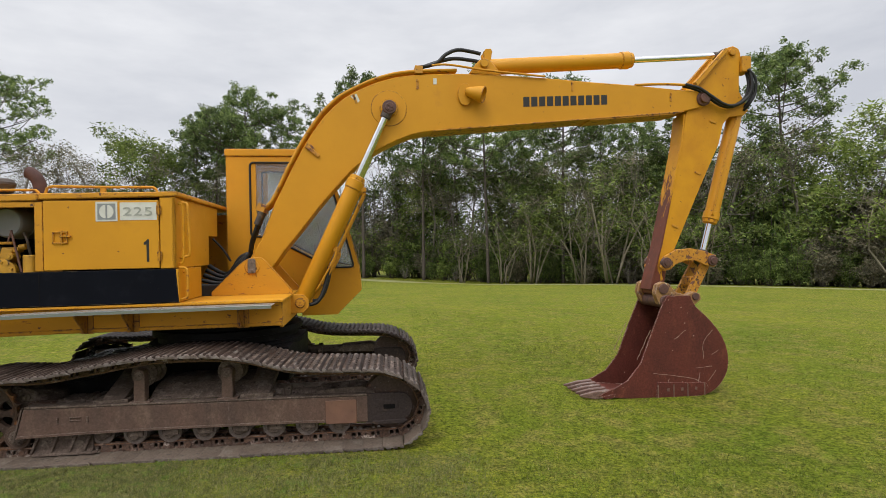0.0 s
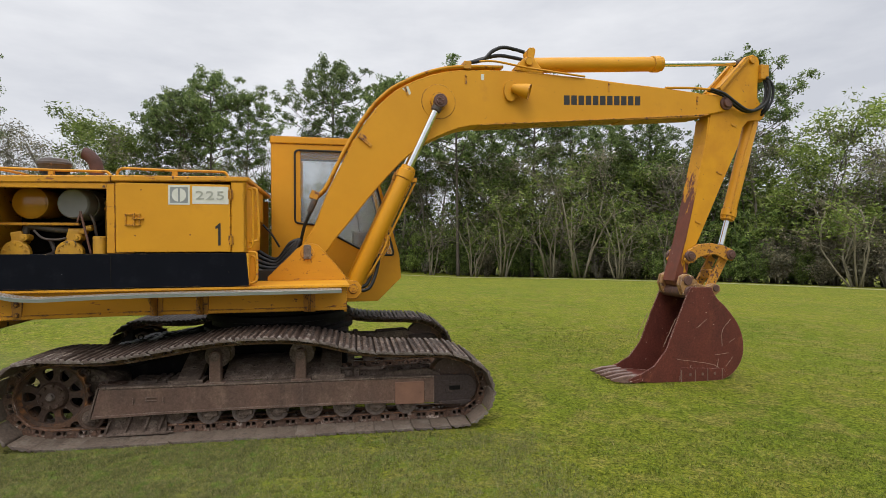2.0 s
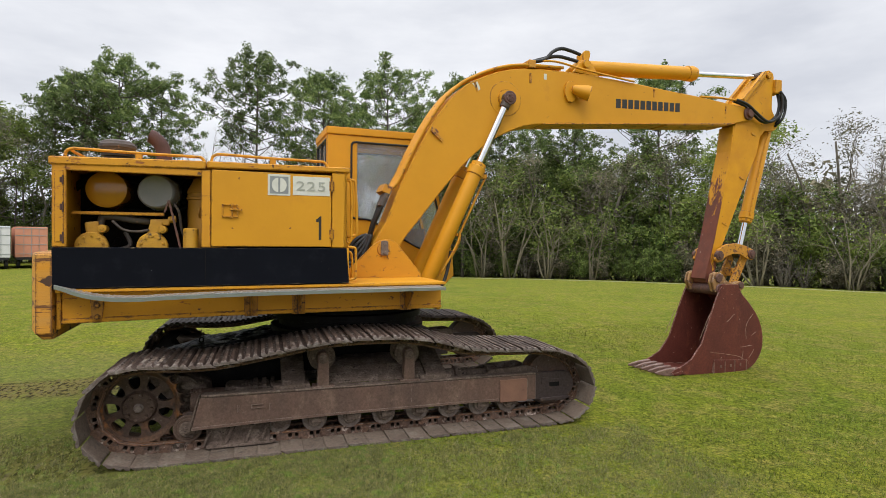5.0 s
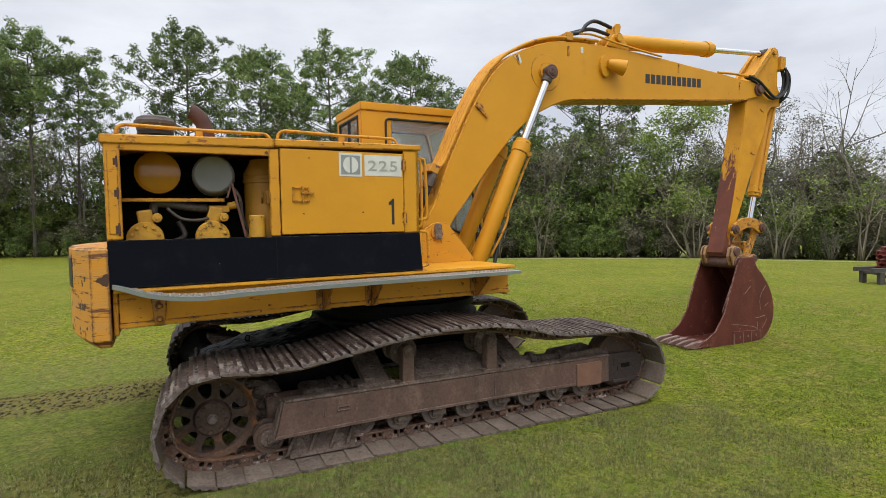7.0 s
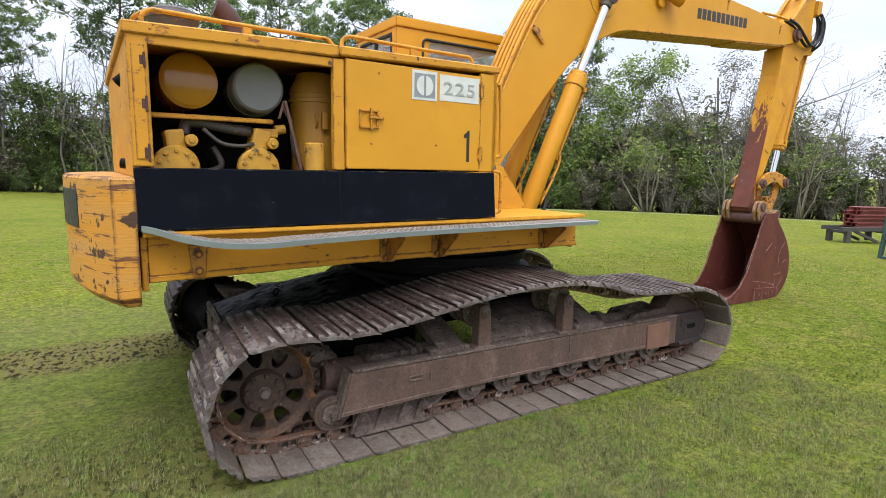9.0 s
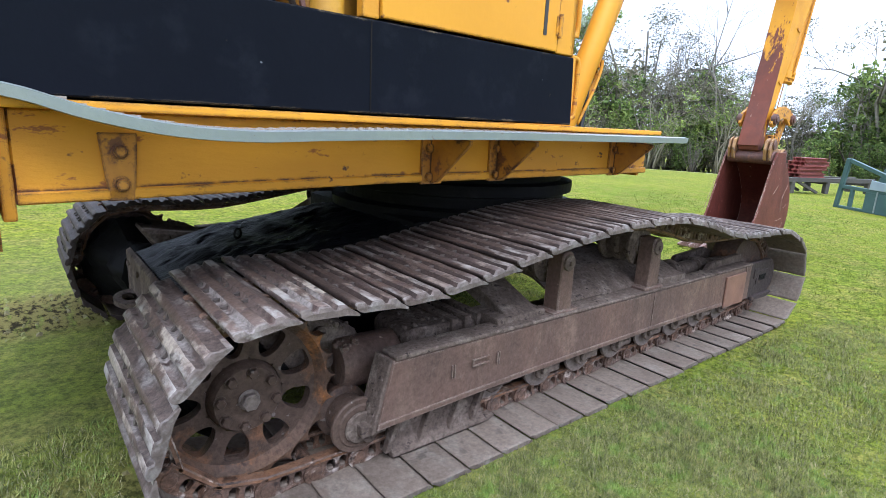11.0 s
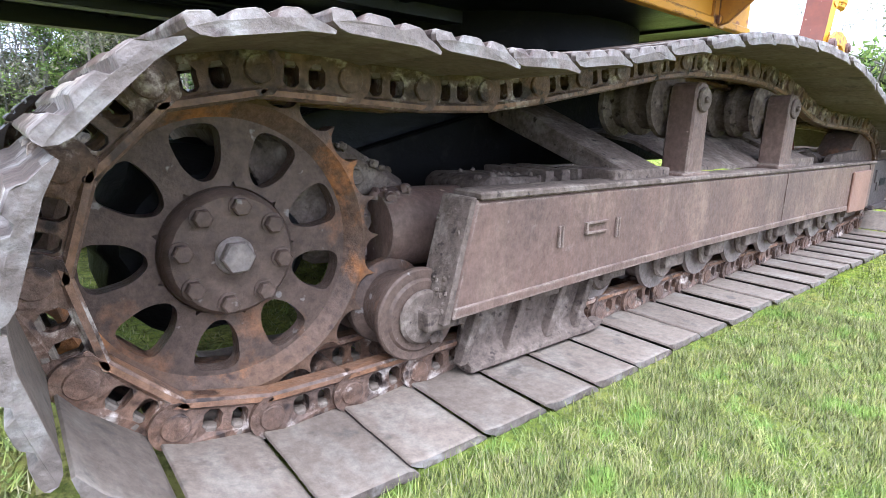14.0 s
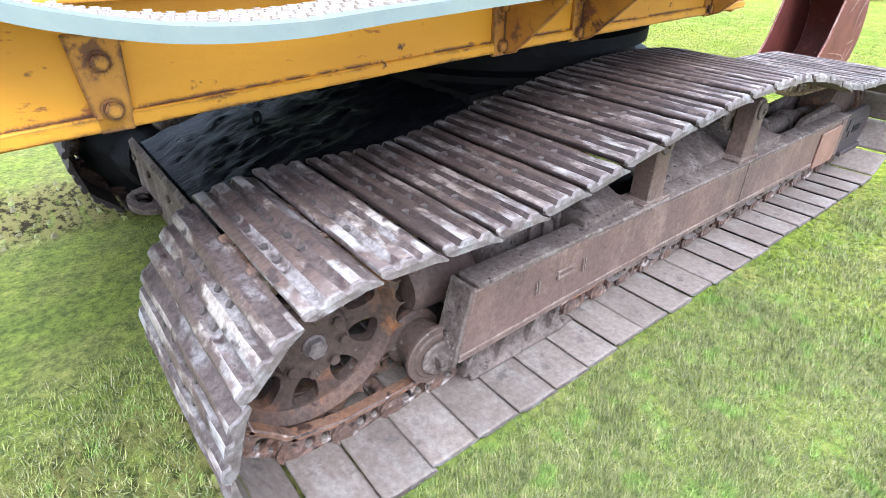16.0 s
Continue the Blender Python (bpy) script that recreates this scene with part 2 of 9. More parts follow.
def polish_ends(m, lo=-0.13, hi=0.015, pale=(0.265, 0.232, 0.204), size=17.0, stretch=(1.4, 0.45, 1.0), edge=0.13, most=0.75):
    """Bare rubbed steel in patches on the outer thirds of the shoes."""
    n, l = m.node_tree.nodes, m.node_tree.links
    p = n["Principled BSDF"]
    old = p.inputs["Base Color"].links[0].from_socket
    tc, sep, ab, mr, q = (n.new("ShaderNode" + k) for k in ("TexCoord", "SeparateXYZ", "Math", "MapRange", "Math"))
    ab.operation, q.operation = "ABSOLUTE", "ADD"
    l.new(tc.outputs["Object"], sep.inputs[0])
    l.new(sep.outputs[1], ab.inputs[0])
    l.new(ab.outputs[0], mr.inputs["Value"])
    mr.inputs["From Min"].default_value, mr.inputs["From Max"].default_value = 0.02, 0.34
    mr.inputs["To Min"].default_value, mr.inputs["To Max"].default_value = lo, hi
    pat = noise_node(n, l, size, 8, 0.66, stretch, each=True)
    l.new(pat.outputs["Fac"], q.inputs[0])
    l.new(mr.outputs["Result"], q.inputs[1])
    rub = ramp_node(n, l, mr.outputs["Result"], 0.0, 0.03, (0, 0, 0), (0.30, 0.30, 0.30))
    col = mix_node(n, l, rub, old, (0.19, 0.140, 0.120))
    mask = ramp_node(n, l, q.outputs[0], 0.50, 0.50 + edge, (0, 0, 0), (most, most, most))
    l.new(mix_node(n, l, mask, col, pale), p.inputs["Base Color"])
    return m


polish_ends(SHOE, -0.10, 0.02, edge=0.17)
# paler, patchier steel for the shoes round the rear of the track
SHOE_PALE = surface("pale_patched_shoe_steel", (0.094, 0.062, 0.047), (0.043, 0.028, 0.022), 0.62, metal=0.0, scale=5, wear=(0.27, 0.222, 0.178), wear_scale=7,
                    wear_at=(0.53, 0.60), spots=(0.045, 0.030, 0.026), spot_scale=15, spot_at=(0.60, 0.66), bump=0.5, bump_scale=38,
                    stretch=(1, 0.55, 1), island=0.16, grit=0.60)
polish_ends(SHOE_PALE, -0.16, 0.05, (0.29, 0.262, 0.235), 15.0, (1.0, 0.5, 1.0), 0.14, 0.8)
SHOE_END = surface("rubbed_pale_shoe_end", (0.139, 0.110, 0.094), (0.086, 0.062, 0.051), 0.6, scale=6, wear=(0.176, 0.152, 0.134), wear_scale=14, wear_at=(0.48, 0.64),
                   spots=(0.06, 0.04, 0.033), spot_scale=18, spot_at=(0.62, 0.70), bump=0.5, bump_scale=40, stretch=(1, 0.5, 1), island=0.2, grit=0.50)
for shoe_paint in (SHOE, SHOE_PALE, SHOE_END):
    shoe_paint.node_tree.nodes["Principled BSDF"].inputs["Specular IOR Level"].default_value = 0.28
FLANK_PALE = surface("pale_grouser_flank", (0.098, 0.071, 0.060), (0.055, 0.039, 0.032), 0.6, scale=6, wear=(0.17, 0.145, 0.13), wear_scale=9, wear_at=(0.50, 0.60),
                     spots=(0.05, 0.032, 0.027), spot_scale=18, spot_at=(0.60, 0.68), bump=0.5, bump_scale=40, stretch=(1, 0.5, 1), island=0.2, grit=0.80)
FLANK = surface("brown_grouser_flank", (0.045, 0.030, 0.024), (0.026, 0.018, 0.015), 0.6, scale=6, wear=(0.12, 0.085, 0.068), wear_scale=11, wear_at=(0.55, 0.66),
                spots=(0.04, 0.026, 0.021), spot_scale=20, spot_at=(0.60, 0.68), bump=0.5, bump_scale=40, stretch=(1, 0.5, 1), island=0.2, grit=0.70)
SHOE_INNER = surface("grey_earthy_shoe_plate", (0.152, 0.117, 0.092), (0.120, 0.090, 0.070), 0.75, scale=6, wear=(0.172, 0.141, 0.115), wear_scale=10,
                     wear_at=(0.5, 0.66), spots=(0.095, 0.076, 0.062), spot_scale=16, spot_at=(0.62, 0.70), bump=0.45, bump_scale=45,
                     stretch=(1, 0.6, 1), island=0.10, grit=0.38)
LINK = surface("rusty_chain_link", (0.096, 0.066, 0.053), (0.150, 0.082, 0.050), 0.5, metal=0.0, scale=9, wear=(0.307, 0.250, 0.211), wear_scale=13,
               wear_at=(0.55, 0.64), spots=(0.032, 0.021, 0.017), spot_scale=18, spot_at=(0.56, 0.66), bump=0.7, bump_scale=45, island=0.30, grit=0.70)
RAIL = surface("orange_rusted_link_rail", (0.215, 0.102, 0.050), (0.135, 0.080, 0.054), 0.42, metal=0.05, scale=8, wear=(0.297, 0.209, 0.160), wear_scale=11,
               wear_at=(0.58, 0.68), spots=(0.055, 0.030, 0.02), spot_scale=20, spot_at=(0.58, 0.66), bump=0.4, bump_scale=60, island=0.25, grit=0.55)
FORK = surface("greasy_dark_fork_plate", (0.050, 0.036, 0.032), (0.034, 0.026, 0.025), 0.6, scale=4, wear=(0.085, 0.055, 0.042), wear_scale=8, wear_at=(0.54, 0.68), bump=0.3, bump_scale=40, grit=0.60)
GALV_DULL = surface("pale_worn_bolt_steel", (0.180, 0.140, 0.118), (0.120, 0.092, 0.078), 0.55, metal=0.0, scale=20, bump=0.4, bump_scale=60, grit=0.60)
SPROCKET = surface("rusty_sprocket_steel", (0.073, 0.048, 0.037), (0.111, 0.074, 0.056), 0.5, metal=0.0, scale=4, wear=(0.195, 0.097, 0.052), wear_scale=5,
                   wear_at=(0.56, 0.68), spots=(0.19, 0.16, 0.14), spot_scale=30, spot_at=(0.67, 0.71), bump=0.5, bump_scale=50, grit=0.50)
RIM = surface("orange_rusted_sprocket_rim", (0.090, 0.060, 0.046), (0.117, 0.064, 0.038), 0.5, metal=0.0, scale=5, wear=(0.30, 0.122, 0.038),
              wear_scale=4.5, wear_at=(0.52, 0.64), spots=(0.05, 0.03, 0.022), spot_scale=22, spot_at=(0.62, 0.70), bump=0.45, bump_scale=60, grit=0.60)
BLACK = surface("black_panel_paint", (0.003, 0.0038, 0.007), (0.005, 0.006, 0.010), 0.75, scale=3, wear=(0.010, 0.011, 0.016), wear_scale=5,
                wear_at=(0.56, 0.75), spots=(0.16, 0.16, 0.17), spot_scale=24, spot_at=(0.755, 0.765), bump=0.08, bump_scale=40,
                edge=(0.16, 0.12, 0.07), edge_at=(0.70, 0.76), edge_r=0.012)
BELLY = surface("oily_black_belly_paint", (0.003, 0.003, 0.003), (0.006, 0.006, 0.006), 0.42, scale=4, bump=0.3, bump_scale=40, rough_var=0.2)
GREASE = surface("greasy_black_steel", (0.0045, 0.0042, 0.0044), (0.009, 0.008, 0.008), 0.6, scale=3.5, wear=(0.016, 0.014, 0.013), wear_scale=8,
                 wear_at=(0.56, 0.68), bump=0.5, bump_scale=25)
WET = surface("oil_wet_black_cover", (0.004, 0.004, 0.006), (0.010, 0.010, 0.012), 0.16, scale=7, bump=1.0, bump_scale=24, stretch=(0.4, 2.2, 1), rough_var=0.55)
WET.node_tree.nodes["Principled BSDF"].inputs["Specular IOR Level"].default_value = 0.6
CHROME = surface("chrome_rod", (0.72, 0.73, 0.75), (0.60, 0.61, 0.63), 0.16, metal=1.0, scale=9, bump=0.02, rough_var=0.06)
GALV = surface("galvanised_walkway_edge", (0.33, 0.355, 0.355), (0.27, 0.295, 0.30), 0.42, metal=0.5, scale=6, spots=(0.25, 0.22, 0.2), spot_scale=40,
               spot_at=(0.70, 0.74), bump=0.15, bump_scale=60)
GRATE = surface("pale_grip_grating", (0.38, 0.32, 0.26), (0.29, 0.245, 0.20), 0.55, metal=0.3, scale=8, wear=(0.30, 0.19, 0.11), wear_scale=12,
                wear_at=(0.58, 0.68), bump=0.3, bump_scale=80)
RUBBER = surface("black_rubber", (0.014, 0.014, 0.015), (0.022, 0.022, 0.023), 0.5, scale=9, bump=0.2, bump_scale=80)
INSIDE = surface("dark_engine_bay", (0.010, 0.009, 0.0085), (0.018, 0.015, 0.013), 0.7, scale=4, bump=0.4, bump_scale=30)
DARKMETAL = surface("dull_dark_metal", (0.085, 0.066, 0.056), (0.050, 0.039, 0.033), 0.6, metal=0.2, scale=9, wear=(0.20, 0.12, 0.07), wear_scale=16,
                    wear_at=(0.58, 0.68), bump=0.3)
GREYDRUM = surface("matt_grey_drum", (0.235, 0.228, 0.238), (0.180, 0.175, 0.185), 0.6, scale=3, bump=0.1)
WHITE = surface("white_decal", (0.62, 0.61, 0.56), (0.54, 0.53, 0.48), 0.5, scale=14, spots=(0.5, 0.33, 0.1), spot_scale=60, spot_at=(0.72, 0.76), bump=0.02)
DECALGREY = surface("grey_decal", (0.20, 0.21, 0.22), (0.26, 0.27, 0.27), 0.5, scale=20, bump=0.02)
DECALPALE = surface("faded_grey_decal", (0.30, 0.31, 0.28), (0.36, 0.36, 0.31), 0.5, scale=20, bump=0.02)
DECALBLACK = surface("black_decal", (0.014, 0.013, 0.012), (0.02, 0.018, 0.016), 0.5, scale=20, bump=0.02)
PUMP = surface("greasy_yellow_casting", (0.60, 0.31, 0.02), (0.42, 0.21, 0.02), 0.5, scale=9, wear=(0.06, 0.04, 0.025), wear_scale=11,
               wear_at=(0.58, 0.66), bump=0.3, bump_scale=40)
SCUFFED = surface("scraped_yellow_casting", (0.575, 0.240, 0.010), (0.500, 0.255, 0.063), 0.6, scale=2.5, wear=(0.150, 0.060, 0.024), wear_scale=5.5,
                  wear_at=(0.56, 0.59), spots=(0.07, 0.035, 0.02), spot_scale=12, spot_at=(0.61, 0.64), bump=0.25, bump_scale=20, stretch=(0.35, 0.35, 5.0),
                  edge=(0.075, 0.028, 0.017), edge_at=(0.61, 0.67), edge_r=0.03)
GLOSSY = surface("glossy_amber_enamel", (0.42, 0.180, 0.012), (0.36, 0.150, 0.012), 0.16, scale=5, bump=0.01, rough_var=0.05)
# yellow with the engine bay's shade put into its colour, plus brown wear
SHADED = surface("bay_shaded_tank_yellow", (0.40, 0.190, 0.014), (0.31, 0.140, 0.016), 0.55, scale=4, wear=(0.22, 0.09, 0.02), wear_scale=6, wear_at=(0.60, 0.70), bump=0.12)
TOOTH = surface("worn_bucket_tooth_steel", (0.165, 0.098, 0.076), (0.105, 0.052, 0.039), 0.5, scale=9, wear=(0.30, 0.25, 0.22), wear_scale=14, wear_at=(0.56, 0.66), bump=0.3, bump_scale=50, grit=0.60)
EXHAUST = surface("rusted_exhaust_pipe", (0.085, 0.034, 0.026), (0.055, 0.026, 0.022), 0.8, scale=9, bump=0.3)

for m, k in ((BLACK, 0.08), (GREASE, 0.08), (INSIDE, 0.05), (RUBBER, 0.3), (WET, 0.16), (DUSTY, 0.1), (SHOE_INNER, 0.15), (FRAME, 0.2), (SPROCKET, 0.15), (RIM, 0.2), (LINK, 0.2), (RAIL, 0.3), (SHOE, 0.3), (SHOE_PALE, 0.3), (FLANK, 0.2), (FLANK_PALE, 0.2), (FORK, 0.15),
             (YELLOW, 0.35), (YELLOW_WORN, 0.35), (SCUFFED, 0.35), (BUCKET, 0.25)):
    m.node_tree.nodes["Principled BSDF"].inputs["Specular IOR Level"].default_value = k


def glass_material(name, tint, dust):
    m, n, l, p = nodes_of(name)
    p.inputs["Base Color"].default_value = (*tint, 1)
    p.inputs["IOR"].default_value = 1.30
    # a small diffuse share imitates pale sky reflected on the panes
    t = noise_node(n, l, 5.0, 5)
    mr = n.new("ShaderNodeMapRange")
    mr.inputs["To Min"].default_value, mr.inputs["To Max"].default_value = 1.0 - dust * 0.5, 1.0 - dust * 1.5
    l.new(t.outputs["Fac"], mr.inputs["Value"])
    l.new(mr.outputs["Result"], p.inputs["Transmission Weight"])
    p.inputs["Roughness"].default_value = 0.06
    return m


GLASS = glass_material("sky_hazed_cab_glass", (0.84, 0.88, 0.90), 0.08)

# ---- mesh helpers ----


def mesh_of(bm, name):
    me = bpy.data.meshes.new(name)
    bm.normal_update()
    bm.to_mesh(me)
    bm.free()
    return me


def part(name, bm, material, parent=None, label="", smooth=False):
    """One mesh object under a thing or a part."""
    me = mesh_of(bm, name)
    for m in (material if isinstance(material, (list, tuple)) else (material,)):
        me.materials.append(m)
    if smooth:
        for f in me.polygons:
            f.use_smooth = True
    ob = new(name, me)
    if parent:
        ob.parent = parent
    if label:
        ob["label"] = label
    return ob


def shade_by_angle(ob, degrees=35):
    me = ob.data
    for f in me.polygons:
        f.use_smooth = True
    bm = bmesh.new()
    bm.from_mesh(me)
    lim = radians(degrees)
    for e in bm.edges:
        e.smooth = len(e.link_faces) == 2 and e.calc_face_angle(0) < lim
    bm.to_mesh(me)
    bm.free()
    return ob


def bev(bm, geom_verts, w, seg=2):
    if w <= 0:
        return
    vs = set(geom_verts)
    es = [e for e in bm.edges if e.verts[0] in vs and e.verts[1] in vs and len(e.link_faces) == 2 and e.calc_face_angle(0) > 0.5]
    bmesh.ops.bevel(bm, geom=es, offset=w, segments=seg, profile=0.6, affect="EDGES", clamp_overlap=True)


def box(bm, x0, x1, y0, y1, z0, z1, w=0.0, m=None, mat=0):
    r = bmesh.ops.create_cube(bm, size=1, matrix=Matrix.Translation(((x0 + x1) / 2, (y0 + y1) / 2, (z0 + z1) / 2)) @ Matrix.Diagonal((x1 - x0, y1 - y0, z1 - z0, 1)))
    vs = r["verts"]
    if m is not None:
        bmesh.ops.transform(bm, matrix=m, verts=vs)
    for f in {f for v in vs for f in v.link_faces}:
        f.material_index = mat
    bev(bm, vs, w)


def prism(bm, pts, y0, y1, w=0.0, m=None, axis="y", mat=0):
    """A polygon in the (x, z) plane drawn out from y0 to y1 (axis 'z': polygon in (x, y); axis 'x': in (y, z))."""
    def at(a, b, c):
        return {"y": (a, c, b), "z": (a, b, c), "x": (c, a, b)}[axis]
    lo = [bm.verts.new(at(a, b, y0)) for a, b in pts]
    hi = [bm.verts.new(at(a, b, y1)) for a, b in pts]
    n = len(pts)
    fs = [bm.faces.new(lo), bm.faces.new(hi[::-1])]
    for i in range(n):
        fs.append(bm.faces.new((lo[i], hi[i], hi[(i + 1) % n], lo[(i + 1) % n])))
    for f in fs:
        f.material_index = mat
    bmesh.ops.recalc_face_normals(bm, faces=fs)
    if m is not None:
        bmesh.ops.transform(bm, matrix=m, verts=lo + hi)
    bev(bm, lo + hi, w, 1)


def revolve(bm, p0, p1, profile, seg=24, mat=0):
    """A body of revolution about the line p0-p1; profile: (distance along from p0 in metres, radius)."""
    p0, p1 = Vector(p0), Vector(p1)
    d = (p1 - p0).normalized()
    q = d.to_track_quat("Z", "Y").to_matrix()
    rings = []
    for a, r in profile:
        if r <= 1e-6:
            rings.append([bm.verts.new(p0 + d * a)])
        else:
            rings.append([bm.verts.new(p0 + d * a + q @ Vector((r * math.cos(2 * math.pi * i / seg), r * math.sin(2 * math.pi * i / seg), 0))) for i in range(seg)])
    fs = []
    for A, B in zip(rings, rings[1:]):
        for i in range(seg):
            j = (i + 1) % seg
            if len(A) == 1 and len(B) == 1:
                continue
            if len(A) == 1:
                fs.append(bm.faces.new((A[0], B[j], B[i])))
            elif len(B) == 1:
                fs.append(bm.faces.new((A[i], A[j], B[0])))
            else:
                fs.append(bm.faces.new((A[i], A[j], B[j], B[i])))
    if len(rings[0]) > 1:
        fs.append(bm.faces.new(rings[0][::-1]))
    if len(rings[-1]) > 1:
        fs.append(bm.faces.new(rings[-1]))
    for f in fs:
        f.material_index = mat


def rod(bm, p0, p1, r, seg=16, mat=0, cham=0.0):
    n = (Vector(p1) - Vector(p0)).length
    c = min(cham, r * 0.6, n * 0.4)
    prof = [(0, r - c), (c, r), (n - c, r), (n, r - c)] if c > 0 else [(0, r), (n, r)]
    revolve(bm, p0, p1, prof, seg, mat)


def smooth_path(pts, steps=6, closed=False):
    """Catmull-Rom through the points."""
    P = [Vector(p) for p in pts]
    n = len(P)
    out = []
    for i in range(n if closed else n - 1):
        a, b, c, d = (P[(i + k) % n] if closed else P[min(max(i + k, 0), n - 1)] for k in (-1, 0, 1, 2))
        for s in range(steps):
            t = s / steps
            out.append(0.5 * ((2 * b) + (c - a) * t + (2 * a - 5 * b + 4 * c - d) * t * t + (3 * b - a - 3 * c + d) * t ** 3))
    if not closed:
        out.append(P[-1])
    return out


def tube(bm, pts, r, seg=8, steps=6, mat=0, r1=None):
    """A bent pipe, hose or branch through the points."""
    P = smooth_path(pts, steps) if steps > 1 else [Vector(p) for p in pts]
    prev, up = None, Vector((0.03, 0.1, 1)).normalized()
    for i, p in enumerate(P):
        d = (P[min(i + 1, len(P) - 1)] - P[max(i - 1, 0)]).normalized()
        s = d.cross(up)
        if s.length < 1e-3:
            s = d.cross(Vector((1, 0, 0)))
        s.normalize()
        u = s.cross(d).normalized()
        up = u
        rr = r if r1 is None else r + (r1 - r) * i / (len(P) - 1)
        ring = [bm.verts.new(p + (s * math.cos(2 * math.pi * k / seg) + u * math.sin(2 * math.pi * k / seg)) * rr) for k in range(seg)]
        if prev:
            for k in range(seg):
                f = bm.faces.new((prev[k], ring[k], ring[(k + 1) % seg], prev[(k + 1) % seg]))
                f.material_index, f.smooth = mat, True
        else:
            bm.faces.new(ring).material_index = mat
        prev = ring
    bm.faces.new(prev[::-1]).material_index = mat


def hex_bolt(bm, p, d, r=0.018, h=0.014, mat=0):
    rod(bm, p, Vector(p) + Vector(d).normalized() * h, r, 6, mat, 0.003)


def text_mesh(name, text, size, material, parent, m, squeeze=1.0):
    c = bpy.data.curves.new(name, "FONT")
    c.body, c.size, c.extrude, c.align_x = text, size, 0.0015, "LEFT"
    c.offset, c.space_character = size * 0.006, 1.12
    tmp = bpy.data.objects.new(name, c)
    me = bpy.data.meshes.new_from_object(tmp)
    bpy.data.objects.remove(tmp)
    me.name = name
    me.materials.append(material)
    ob = new(name, me)
    ob.parent = parent
    ob.matrix_basis = m @ Matrix.Diagonal((squeeze, 1, 1, 1))
    return ob


# ---- the ground ----
MX, MY = -1.8, 6.23            # slew centre of the machine


def ground_z(x, y):
    return 0.014 + field_z(x, y) - 0.022 * min(max(x + 0.6, 0.0), 4.5) * (1.0 if -4 < y < 14 else 0.0 if abs(y - 5) > 14 else (14 - abs(y - 5)) / 5)


def field_z(x, y):
    d = math.hypot(x - 0.0, y - 5.0)
    side = min(max((math.degrees(math.atan2(x, y)) + 18) / 28, 0.0), 1.0) if y > 0 else 1.0
    knots = ((0, 0), (11, 0), (23, -0.45), (40, -1.45), (60, -2.55), (85, -2.95), (140, -3.2), (6000, -3.2))
    for (a, za), (b, zb) in zip(knots, knots[1:]):
        if d <= b:
            t = (d - a) / (b - a)
            return (za + (zb - za) * t) * (0.5 + 0.5 * side)
    return -3.2 * (0.5 + 0.5 * side)


